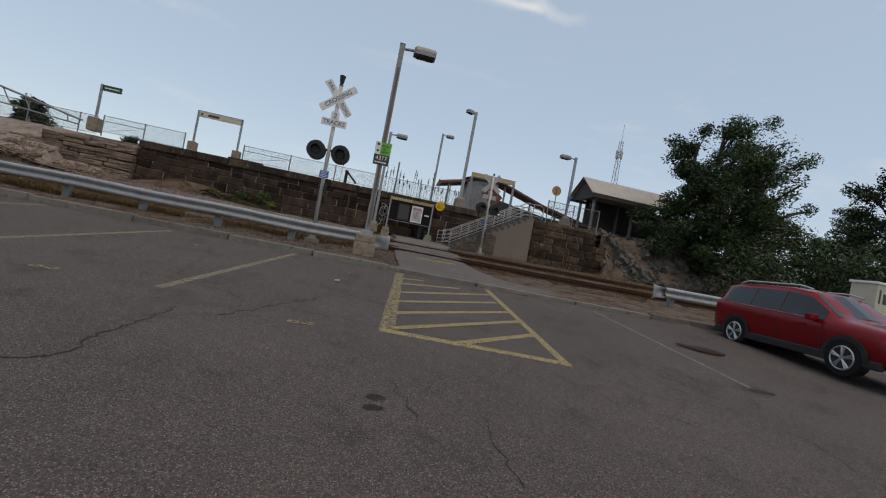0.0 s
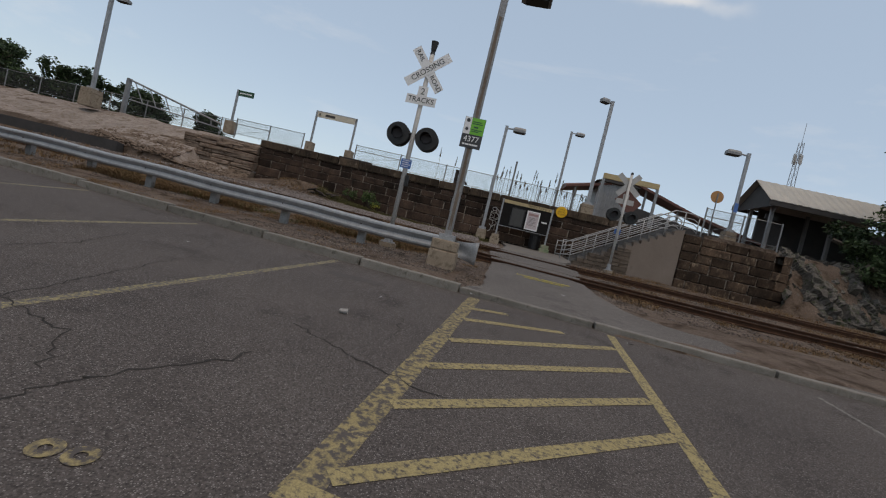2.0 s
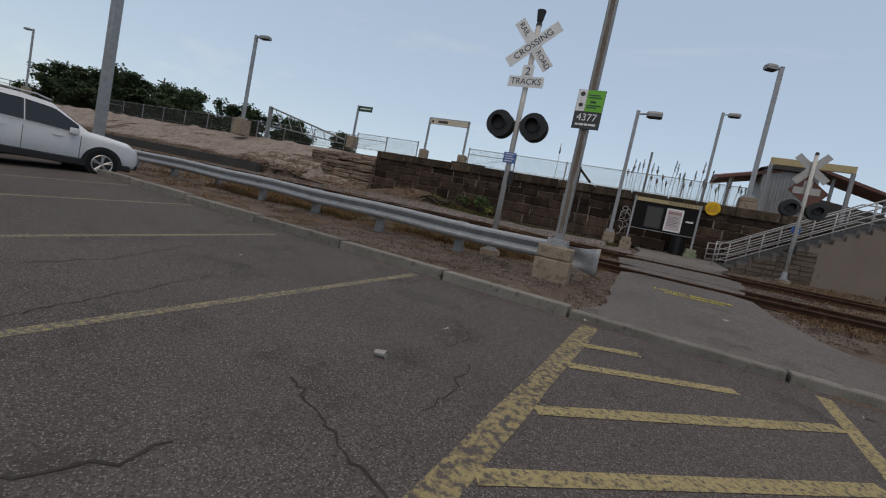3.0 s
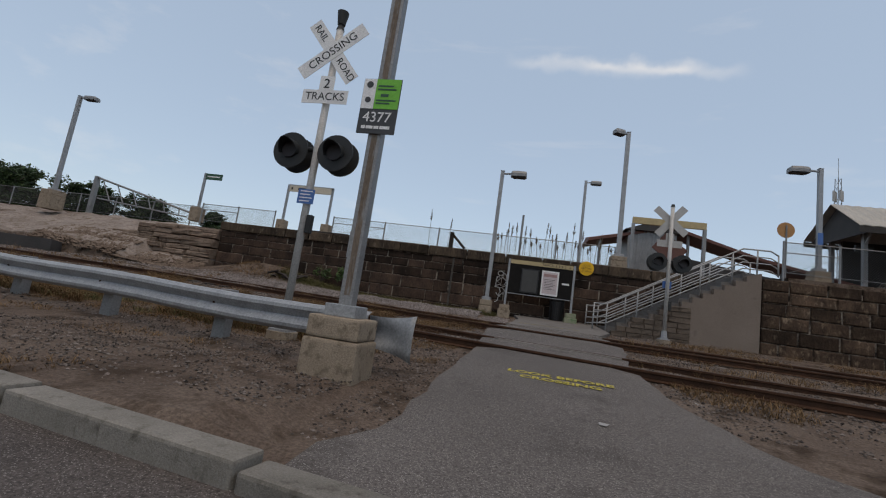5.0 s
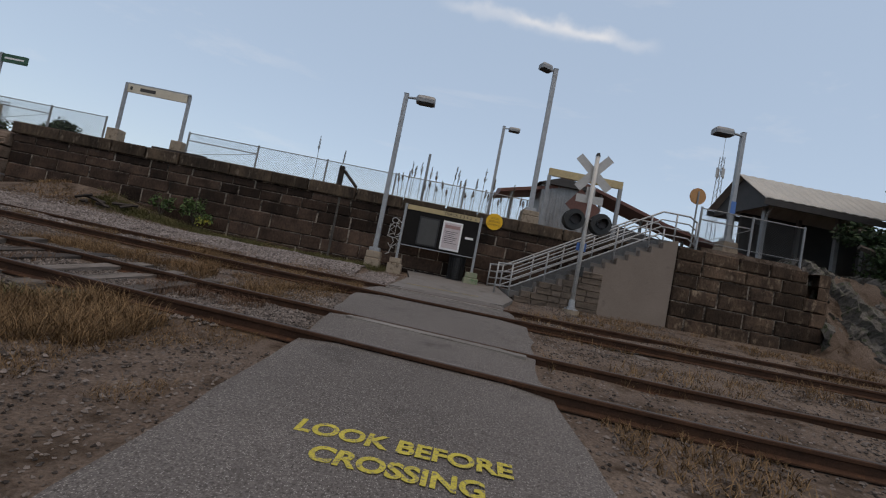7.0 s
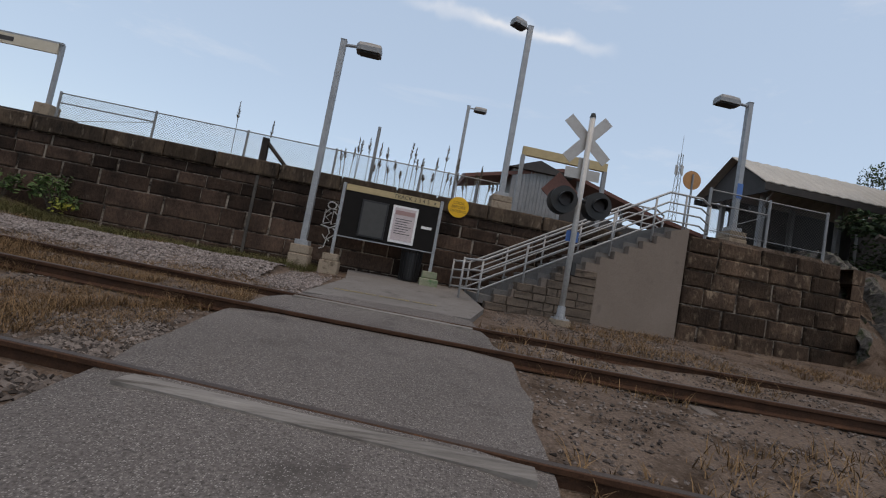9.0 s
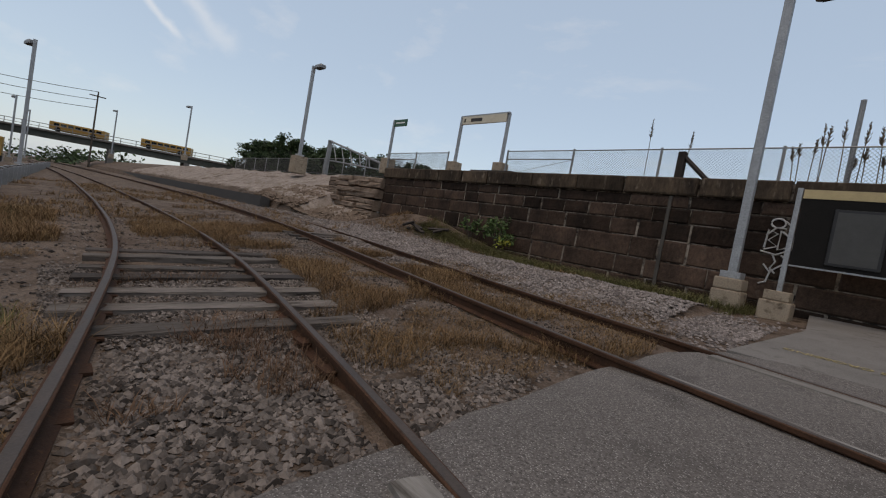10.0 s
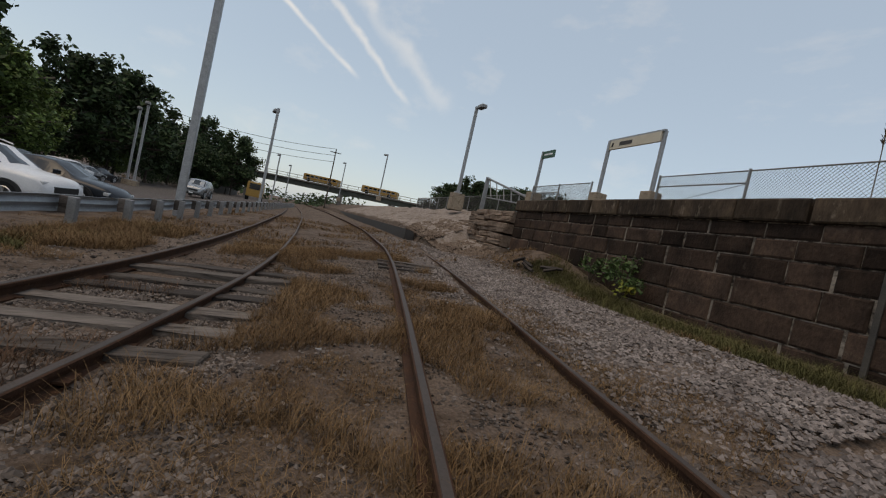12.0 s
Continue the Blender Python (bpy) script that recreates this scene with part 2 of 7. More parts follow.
M = {
    "asphalt": asphalt_mat("asphalt", (0.07, 0.059, 0.055), (0.099, 0.085, 0.078), (0.32, 0.29, 0.27)),
    "path": asphalt_mat("path_asphalt", (0.096, 0.084, 0.077), (0.14, 0.124, 0.115), (0.38, 0.35, 0.325)),
    "crack": surf("crack_fill", (0.03, 0.027, 0.025), (0.05, 0.045, 0.04), 6, 0.95),
    "darkpatch": surf("dark_asphalt_patch", (0.07, 0.06, 0.056), (0.095, 0.083, 0.077), 3, 0.85, 0.6, fine=85, grit=0.6),
    "oil": surf("oil_stain", (0.02, 0.017, 0.016), (0.055, 0.047, 0.043), 9, 0.82, 0.5, fine=62, grit=0.7),
    "yellow": worn_paint("worn_yellow_paint", (0.35, 0.28, 0.14), (0.085, 0.073, 0.066), 0.53, 30),
    "yellowworn": worn_paint("rubbed_off_yellow_paint", (0.31, 0.245, 0.125), (0.088, 0.076, 0.07), 0.475, 22),
    "dirtypaper": plain("dirty_paper", (0.3, 0.285, 0.27), 0.7),
    "faint": worn_paint("faint_paint", (0.3, 0.25, 0.13), (0.11, 0.097, 0.09), 0.45),
    "faintwhite": worn_paint("faint_white_paint", (0.24, 0.22, 0.2), (0.11, 0.097, 0.09), 0.46),
    "letters": worn_paint("path_letter_paint", (0.5, 0.41, 0.075), (0.13, 0.117, 0.105), 0.55, 36),
    "granite": surf("kerb_granite", (0.14, 0.127, 0.108), (0.23, 0.21, 0.185), 3, 0.85, 0.5, fine=90, c3=(0.09, 0.08, 0.065), mask=0.6, rand=0.15),
    "dirt": surf("dirt", (0.092, 0.064, 0.049), (0.18, 0.135, 0.106), 0.8, 0.95, 1.0, fine=38, grit=0.7, c3=(0.055, 0.036, 0.024), mask=0.54, depth=0.03),
    "gravel": surf("gravel", (0.07, 0.056, 0.048), (0.175, 0.146, 0.129), 2, 0.9, 0.7, fine=40, rand=0.75, island=True),
    "gravelpale": surf("pinkish_gravel", (0.13, 0.107, 0.098), (0.24, 0.205, 0.188), 2, 0.9, 0.7, fine=40, rand=0.5, island=True),
    "palemast": surf("pale_mast_paint", (0.4, 0.385, 0.36), (0.52, 0.5, 0.475), 3, 0.6, 0.15, 0.1, fine=40, c3=(0.3, 0.25, 0.2), mask=0.68),
    "greyrock": surf("grey_rock", (0.055, 0.048, 0.042), (0.17, 0.152, 0.135), 1.7, 0.9, 1.0, fine=11, c3=(0.045, 0.055, 0.025), mask=0.56, depth=0.06, grit=0.6),
    "rubble": surf("pale_rubble", (0.19, 0.15, 0.125), (0.33, 0.275, 0.24), 1.2, 0.95, 0.9, fine=14, c3=(0.16, 0.12, 0.09), mask=0.55, depth=0.06),
    "ledge": surf("ledge_stone", (0.14, 0.095, 0.07), (0.27, 0.205, 0.16), 1.6, 0.9, 0.8, fine=18, c3=(0.1, 0.065, 0.045), mask=0.58, rand=0.3, depth=0.03),
    "stone": surf("brownstone_block", (0.019, 0.0128, 0.01), (0.08, 0.05, 0.036), 2.2, 0.88, 0.8, fine=16, c3=(0.095, 0.072, 0.056), mask=0.66, rand=0.6, depth=0.03, grit=0.5, stretch=(1, 1, 0.6)),
    "stonecap": surf("brownstone_cap", (0.02, 0.015, 0.012), (0.1, 0.07, 0.048), 2.6, 0.88, 0.8, fine=16, grit=0.5, c3=(0.19, 0.15, 0.115), mask=0.62, rand=0.35, depth=0.02, stretch=(1, 1, 0.35)),
    "stonelight": surf("tan_block", (0.024, 0.016, 0.012), (0.1, 0.064, 0.043), 2.2, 0.88, 0.9, fine=15, grit=0.5, c3=(0.18, 0.132, 0.092), mask=0.6, rand=0.5, depth=0.03, stretch=(1, 1, 0.6)),
    "mortar": surf("mortar", (0.16, 0.13, 0.105), (0.36, 0.3, 0.245), 1.6, 0.95, 0.6, fine=40, c3=(0.03, 0.024, 0.02), mask=0.49),
    "stucco": surf("tan_stucco", (0.19, 0.15, 0.122), (0.225, 0.18, 0.15), 0.9, 0.9, 0.35, fine=70, c3=(0.12, 0.1, 0.085), mask=0.68),
    "footing": surf("stair_footing_stone", (0.1, 0.075, 0.058), (0.165, 0.128, 0.1), 2.0, 0.9, 0.7, fine=30, c3=(0.06, 0.046, 0.036), mask=0.6, rand=0.2),
    "concrete": surf("weathered_concrete", (0.24, 0.187, 0.138), (0.35, 0.28, 0.21), 2.5, 0.9, 0.6, fine=60, c3=(0.13, 0.098, 0.07), mask=0.58),
    "greenconcrete": surf("stained_concrete", (0.3, 0.27, 0.2), (0.2, 0.24, 0.15), 3.5, 0.9, 0.5, fine=60, c3=(0.12, 0.2, 0.1), mask=0.58),
    "pad": surf("concrete_pad", (0.135, 0.122, 0.112), (0.185, 0.17, 0.157), 1.6, 0.9, 0.4, fine=80, c3=(0.1, 0.09, 0.08), mask=0.6),
    "galv": surf("galvanised_steel", (0.24, 0.245, 0.25), (0.36, 0.365, 0.37), 5, 0.5, 0.1, 0.3, fine=35, c3=(0.2, 0.19, 0.18), mask=0.7),
    "dullsteel": surf("dull_grey_steel", (0.2, 0.2, 0.2), (0.29, 0.285, 0.28), 3, 0.55, 0.15, 0.4, fine=40, c3=(0.14, 0.1, 0.07), mask=0.72),
    "ruststreak": surf("rust_streak", (0.13, 0.095, 0.07), (0.22, 0.175, 0.14), 5, 0.8, 0.2, c3=(0.26, 0.25, 0.24), mask=0.58, stretch=(1, 1, 0.25)),
    "railpaint": plain("grey_rail_paint", (0.36, 0.355, 0.35), 0.55, 0.2),
    "rust": surf("rusty_rail", (0.04, 0.021, 0.014), (0.085, 0.042, 0.025), 5, 0.8, 0.4, 0.1, fine=60, c3=(0.15, 0.068, 0.033), mask=0.66),
    "railtop": surf("rail_head", (0.04, 0.029, 0.023), (0.075, 0.055, 0.045), 4, 0.65, 0.2, 0.15, fine=60),
    "tie": surf("weathered_tie", (0.06, 0.05, 0.043), (0.15, 0.127, 0.112), 3, 0.95, 0.8, fine=30, c3=(0.03, 0.024, 0.02), mask=0.58, rand=0.5, stretch=(1, 0.15, 1), depth=0.02),
    "darktie": surf("creosote_tie", (0.03, 0.025, 0.022), (0.075, 0.062, 0.055), 3, 0.9, 0.7, fine=30, rand=0.3, stretch=(1, 0.15, 1), depth=0.02),
    "plank": surf("grey_plank", (0.13, 0.117, 0.105), (0.25, 0.23, 0.21), 3, 0.9, 0.6, fine=35, c3=(0.07, 0.06, 0.052), mask=0.56, stretch=(0.12, 1, 1)),
    "drygrass": surf("dry_grass", (0.115, 0.068, 0.035), (0.215, 0.136, 0.072), 0.8, 0.9, 0, rand=0.55, island=True),
    "greengrass": surf("green_grass", (0.06, 0.062, 0.024), (0.13, 0.115, 0.05), 1.2, 0.9, 0, rand=0.35, island=True),
    "redweed": surf("red_weed", (0.085, 0.047, 0.032), (0.14, 0.085, 0.052), 2, 0.9, 0, rand=0.4, island=True),
    "leaf": surf("leaf", (0.035, 0.065, 0.018), (0.075, 0.12, 0.035), 0.7, 0.7, 0, rand=0.5, island=True),
    "leafdark": surf("dark_leaf", (0.016, 0.034, 0.011), (0.042, 0.068, 0.022), 0.4, 0.75, 0, rand=0.6, island=True),
    "leafmid": surf("mid_leaf", (0.022, 0.046, 0.014), (0.062, 0.095, 0.03), 0.5, 0.72, 0, rand=0.65, island=True),
    # yellowish green, brightened in the colour for a tree that catches the light
    "leaflit": surf("lit_leaf", (0.05, 0.085, 0.018), (0.11, 0.155, 0.036), 0.5, 0.7, 0, rand=0.5, island=True),
    "leafyellow": surf("yellowing_leaf", (0.25, 0.22, 0.03), (0.16, 0.2, 0.03), 3, 0.7, 0, rand=0.3, island=True),
    "bark": surf("bark", (0.05, 0.04, 0.032), (0.11, 0.09, 0.075), 4, 0.95, 0.8, fine=25, stretch=(1, 1, 0.3)),
    "stalk": surf("dry_stalk", (0.1, 0.075, 0.05), (0.18, 0.14, 0.1), 3, 0.95, 0.2, rand=0.3, island=True),
    "black": surf("black_enamel", (0.012, 0.012, 0.012), (0.022, 0.02, 0.02), 5, 0.5, 0.1),
    "panel": surf("black_notice_panel", (0.01, 0.009, 0.008), (0.018, 0.016, 0.015), 3, 0.82, 0.05),
    "dulllamp": surf("flasher_black", (0.015, 0.016, 0.016), (0.03, 0.03, 0.03), 5, 0.65, 0.15),
    "redlens": glassy("red_lens", (0.012, 0.005, 0.005), 0.6),
    "lens": plain("lamp_diffuser", (0.5, 0.48, 0.44), 0.4),
    "white": surf("sign_white", (0.72, 0.7, 0.68), (0.8, 0.78, 0.76), 6, 0.55, 0.05, c3=(0.45, 0.42, 0.39), mask=0.7),
    "letterblack": plain("letter_black", (0.015, 0.015, 0.015), 0.5),
    "signback": plain("sign_aluminium", (0.42, 0.39, 0.36), 0.45, 0.4),
    "tan": plain("tan_header", (0.5, 0.38, 0.2), 0.6),
    "cream": surf("cream_board", (0.5, 0.44, 0.34), (0.6, 0.53, 0.42), 4, 0.7, 0.1, c3=(0.2, 0.15, 0.1), mask=0.68),
    "green": plain("sign_green", (0.16, 0.5, 0.05), 0.5),
    "darkgreen": plain("sign_dark_green", (0.03, 0.09, 0.05), 0.5),
    "charcoal": plain("sign_charcoal", (0.05, 0.05, 0.052), 0.5),
    "blue": plain("sign_blue", (0.06, 0.16, 0.42), 0.5),
    "amber": surf("yellow_disc", (0.75, 0.4, 0.01), (0.85, 0.47, 0.015), 4, 0.5, 0.03),
    "brownletter": plain("brown_letter", (0.3, 0.13, 0.01), 0.6),
    "orange": plain("orange_sign_back", (0.5, 0.25, 0.1), 0.6),
    "greyposter": plain("grey_poster", (0.06, 0.058, 0.054), 0.6),
    "poster": plain("pink_white_poster", (0.6, 0.5, 0.49), 0.5),
    "posterbar": plain("poster_bar", (0.4, 0.24, 0.22), 0.5),
    "chalk": plain("graffiti_paint", (0.55, 0.53, 0.52), 0.6),
    "roof": surf("metal_roof", (0.34, 0.31, 0.27), (0.44, 0.41, 0.36), 1.2, 0.55, 0.15, 0.3, fine=20),
    "brownroof": surf("red_brown_roof", (0.12, 0.05, 0.04), (0.17, 0.075, 0.055), 1.5, 0.7, 0.2, fine=25),
    "darkwood": surf("dark_fascia", (0.03, 0.027, 0.025), (0.06, 0.053, 0.05), 2, 0.7, 0.2),
    "redpaint": plain("red_car_paint", (0.24, 0.008, 0.012), 0.22, 0.25, bump=0.0, scale=0.8),
    "whitepaint": plain("white_car_paint", (0.72, 0.72, 0.73), 0.25, 0.0, bump=0.0, scale=0.8),
    "silverpaint": plain("silver_car_paint", (0.32, 0.33, 0.34), 0.28, 0.5, bump=0.0, scale=0.8),
    "darkpaint": plain("dark_car_paint", (0.015, 0.017, 0.022), 0.25, 0.2, bump=0.0, scale=0.8),
    "clad": plain("black_cladding", (0.018, 0.018, 0.018), 0.6),
    "glass": glassy("car_glass", (0.008, 0.009, 0.01), 0.1),
    "tyre": plain("tyre_rubber", (0.018, 0.018, 0.018), 0.85),
    "alloy": plain("alloy", (0.5, 0.5, 0.5), 0.35, 0.7),
    "headlamp": glassy("headlamp", (0.5, 0.5, 0.5), 0.1),
    "taillamp": glassy("taillamp", (0.3, 0.01, 0.01), 0.15),
    "busyellow": plain("vehicle_yellow", (0.36, 0.2, 0.045), 0.5),
    "bridge": surf("bridge_steel", (0.06, 0.065, 0.055), (0.1, 0.1, 0.085), 0.5, 0.8, 0.2, fine=8),
    "chain": plain("chain_link", (0.06, 0.06, 0.06), 0.6, 0.2),
    "mud": surf("wall_stain_strip", (0.05, 0.045, 0.04), (0.1, 0.085, 0.07), 3, 0.7, 0.2, 0.3),
}


# ---- building helpers ----
def GZ(x, y):
    """Height of the made ground: it climbs gently from the car park over the tracks to the wall."""
    return 0.0725 * min(max(y, -8.0), 24.0) - 0.61 + 0.011 * min(max(x, 0.0), 20.0)


def thing(name, loc, label, category, group="", kind=""):
    ob = new(name)
    ob.location = loc
    return tagged(ob, label, category, group, kind)


def mesh_of(name, bm, material, smooth=False):
    me = bpy.data.meshes.new(name)
    bmesh.ops.recalc_face_normals(bm, faces=bm.faces)
    if smooth:
        for f in bm.faces:
            f.smooth = True
    bm.to_mesh(me)
    bm.free()
    me.materials.append(M[material])
    return me


def part(name, bm, material, parent=None, label="", smooth=False):
    """Links a bmesh, made in world coordinates less the parent's place, as one mesh."""
    ob = new(name, mesh_of(name, bm, material, smooth))
    if parent is not None:
        ob.parent = parent
    if label:
        ob["label"] = label
    return ob


def single(name, bm, material, loc, label, category, group="", kind="", smooth=False):
    ob = new(name, mesh_of(name, bm, material, smooth))
    ob.location = loc
    return tagged(ob, label, category, group, kind)


def box(x0, x1, y0, y1, z0, z1, bm=None, bevel=0.0, m=None):
    bm = bm or bmesh.new()
    vs = [bm.verts.new((x, y, z)) for x in (x0, x1) for y in (y0, y1) for z in (z0, z1)]
    fs = [bm.faces.new([vs[i] for i in q]) for q in ((0, 1, 3, 2), (4, 6, 7, 5), (0, 4, 5, 1), (2, 3, 7, 6), (0, 2, 6, 4), (1, 5, 7, 3))]
    if m is not None:
        bmesh.ops.transform(bm, matrix=m, verts=vs)
    if bevel:
        es = list({e for f in fs for e in f.edges})
        bmesh.ops.bevel(bm, geom=es, offset=bevel, segments=2, affect="EDGES", profile=0.6)
    return bm


def tube(a, b, r, n=8, r2=None, bm=None, caps=True):
    bm = bm or bmesh.new()
    a, b = Vector(a), Vector(b)
    q = (b - a).to_track_quat("Z", "Y").to_matrix()
    r2 = r if r2 is None else r2
    rings = []
    for c, rr in ((a, r), (b, r2)):
        rings.append([bm.verts.new(c + q @ Vector((rr * math.cos(2 * math.pi * (k + 0.5) / n), rr * math.sin(2 * math.pi * (k + 0.5) / n), 0))) for k in range(n)])
    for k in range(n):
        bm.faces.new((rings[0][k], rings[0][(k + 1) % n], rings[1][(k + 1) % n], rings[1][k]))
    if caps:
        bm.faces.new(rings[0][::-1])
        bm.faces.new(rings[1])
    return bm


def path_tube(pts, r, n=6, bm=None):
    bm = bm or bmesh.new()
    pts = [Vector(p) for p in pts]
    rings = []
    for i, p in enumerate(pts):
        d = (pts[min(i + 1, len(pts) - 1)] - pts[max(i - 1, 0)]).normalized()
        q = d.to_track_quat("Z", "Y").to_matrix()
        rings.append([bm.verts.new(p + q @ Vector((r * math.cos(2 * math.pi * k / n), r * math.sin(2 * math.pi * k / n), 0))) for k in range(n)])
    for a, b in zip(rings, rings[1:]):
        for k in range(n):
            bm.faces.new((a[k], a[(k + 1) % n], b[(k + 1) % n], b[k]))
    bm.faces.new(rings[0][::-1])
    bm.faces.new(rings[-1])
    return bm


def sweep(pts, profile, bm=None):
    """A profile (across, up) carried along a line of points on the ground plane; closed profile."""
    bm = bm or bmesh.new()
    pts = [Vector(p) for p in pts]
    rings = []
    for i, p in enumerate(pts):
        d = pts[min(i + 1, len(pts) - 1)] - pts[max(i - 1, 0)]
        s = Vector((-d.y, d.x, 0)).normalized()
        rings.append([bm.verts.new(p + s * a + Vector((0, 0, u))) for a, u in profile])
    n = len(profile)
    for a, b in zip(rings, rings[1:]):
        for k in range(n):
            bm.faces.new((a[k], a[(k + 1) % n], b[(k + 1) % n], b[k]))
    bm.faces.new(rings[0][::-1])
    bm.faces.new(rings[-1])
    return bm


def slab(poly, top, thick, bm=None):
    """A sheet with thickness over a ground polygon; top: height function."""
    bm = bm or bmesh.new()
    up = [bm.verts.new((x, y, top(x, y))) for x, y in poly]
    dn = [bm.verts.new((x, y, top(x, y) - thick)) for x, y in poly]
    bm.faces.new(up)
    bm.faces.new(dn[::-1])
    for k in range(len(poly)):
        j = (k + 1) % len(poly)
        bm.faces.new((up[k], up[j], dn[j], dn[k]))
    return bm


def text_mesh(s, size, m, depth=0.004, align="CENTER", bold=0.0):
    """Letters in the built-in font as a bmesh, set by the matrix m (letters lie in its xy plane)."""
    cu = bpy.data.curves.new("letters", "FONT")
    cu.body, cu.size, cu.align_x, cu.align_y, cu.extrude = s, size, align, "CENTER", depth
    cu.offset = bold
    ob = bpy.data.objects.new("letters", cu)
    me = bpy.data.meshes.new_from_object(ob)
    bm = bmesh.new()
    bm.from_mesh(me)
    bmesh.ops.transform(bm, matrix=m, verts=bm.verts)
    bpy.data.objects.remove(ob)
    bpy.data.curves.remove(cu)
    bpy.data.meshes.remove(me)
    return bm


def lerp_table(tab, x):
    xs, ys = zip(*tab)
    return float(np.interp(x, xs, ys))


def rock(bm, c, s, rng):
    """A small rough stone: a squashed, jittered octahedron-like lump."""
    vs = []
    for d in ((1, 0, 0), (-1, 0, 0), (0, 1, 0), (0, -1, 0), (0, 0, 1), (0, 0, -1)):
        j = [v * s * rng.uniform(0.6, 1.15) + rng.uniform(-0.3, 0.3) * s for v in d]
        vs.append(bm.verts.new((c[0] + j[0], c[1] + j[1], c[2] + j[2] * 0.7)))
    for a, b, cc in ((0, 2, 4), (2, 1, 4), (1, 3, 4), (3, 0, 4), (2, 0, 5), (1, 2, 5), (3, 1, 5), (0, 3, 5)):
        bm.faces.new((vs[a], vs[b], vs[cc]))


def facets(name, verts, faces, material):
    me = bpy.data.meshes.new(name)
    me.from_pydata(verts, [], faces)
    me.materials.append(M[material])
    return me


def kerb_y(x):
    return 8.2 - 0.13 * (min(max(x, -14.0), 12.0) - 1.0)


TRACK_A = ((-400, 1.0), (-120, 11.5), (-60, 14.2), (-40, 14.9), (-25, 15.15), (-12, 15.1), (-7, 14.98), (-5, 14.87), (-3, 14.72), (0, 14.25), (1.2, 14.03), (2.5, 13.78), (4, 13.42), (6.4, 13.05), (9, 12.85), (20, 12.5), (60, 12.2), (200, 11.5))
TRACK_B = ((-400, 6.0), (-120, 17.0), (-60, 19.3), (-30, 19.7), (-20, 19.6), (-10, 19.0), (-6, 18.5), (-2.2, 17.9), (0, 17.53), (1.1, 17.33), (3.2, 16.97), (5, 16.75), (7, 16.5), (9, 16.35), (20, 15.8), (60, 15.2), (200, 14.5))
GAUGE = 0.655


def smooth_line(tab, x):
    # blends three neighbours so that the rails bend without kinks
    return (lerp_table(tab, x - 1.2) + lerp_table(tab, x) * 2 + lerp_table(tab, x + 1.2)) / 4


# ---- ground, car park, path ----
def ground_z(x, y):
    """The open ground: dirt verge, ballast, the heap by the wall and the bank that rises to the upper level."""
    z = GZ(x, y) - 0.05
    if y < kerb_y(x) + 0.12:
        return GZ(x, y) - 0.06
    if y < 10.3:
        z = GZ(x, y) + 0.06 - 0.05 * max(0, (y - 9.3))
    z += 0.05 * (noise.noise(Vector((x * 0.9, y * 0.9, 3.1))) + 0.5 * noise.noise(Vector((x * 2.6, y * 2.6, 1.7))))
    z += 0.75 * math.exp(-(((x + 8.0) / 2.6) ** 2) - ((y - 22.3) / 1.2) ** 2)
    z += 0.16 * math.exp(-(((y - 20.3) / 0.9) ** 2)) * (1 if x < 1 else 0)
    if 1.0 < x < 4.8 and 8 < y < 21:
        z = GZ(x, y) - 0.05
    # bank on the left of the wall
    if x < -10.7 and y > 20.6:
        k = min((y - 20.6) / 5.2, 1.0)
        e = min((-10.7 - x) / 6.0, 1.0)
        bank = GZ(x, 20.6) + 0.5 * e + (3.35 - GZ(x, 20.6) - 0.5 * e) * (k ** (0.8 if e > 0.5 else 1.4))
        z = max(z, bank + 0.16 * noise.noise(Vector((x * 0.7, y * 0.9, 7))) * (1 if k < 1 else 0.2))
    elif y > 22.75 and x < 9.6:
        z = 3.2 + 0.13 * min(y - 22.7, 3.0)
    elif y > 21.0 and x >= 9.6:
        z = 3.3 + 0.05 * min(y - 21.0, 4.0)
    # rock slope on the right
    if x > 13.2 and 16.5 < y:
        s = min(max((y - 20.0 - 0.06 * (x - 13.2)) / 1.7, 0), 1)
        top = 3.4 - 0.07 * min(max(x - 20, 0), 20)
        z = GZ(x, y) - 0.05 + (top - GZ(x, y)) * s + 0.22 * noise.noise(Vector((x * 0.8, y * 0.8, 2))) * (1 - abs(2 * s - 1))
    return z


def axis(stops):
    out = []
    for a, b, d in stops:
        n = max(1, round((b - a) / d))
        out += [a + (b - a) * k / n for k in range(n)]
    return out + [stops[-1][1]]


gx = axis([(-1500, -300, 300), (-300, -60, 20), (-60, -24, 2.0), (-24, -11, 0.6), (-11, 10, 0.4), (10, 30, 0.7), (30, 80, 5), (80, 300, 40), (300, 1500, 300)])
gy = axis([(-1500, -200, 260), (-200, -20, 20), (-20, 6, 3.0), (6, 8, 0.5), (8, 23, 0.3), (23, 30, 0.6), (30, 60, 5), (60, 300, 40), (300, 1500, 300)])
gv = [(x, y, ground_z(x, y)) for x in gx for y in gy]
ny = len(gy)
gf = [(i * ny + j, (i + 1) * ny + j, (i + 1) * ny + j + 1, i * ny + j + 1) for i in range(len(gx) - 1) for j in range(ny - 1)]
# cut the sheet along the wall, where the level jumps
gf = [f for f in gf if not (max(gv[k][2] for k in f) - min(gv[k][2] for k in f) > 0.9 and 21.0 < gv[f[0]][1] < 23.2 and -11.2 < gv[f[0]][0] < 13.4)]
ground = new("ground", facets("ground", gv, gf, "dirt"))
tagged(ground, "brown dirt and ballast ground beside the tracks", "ground", kind="structure")

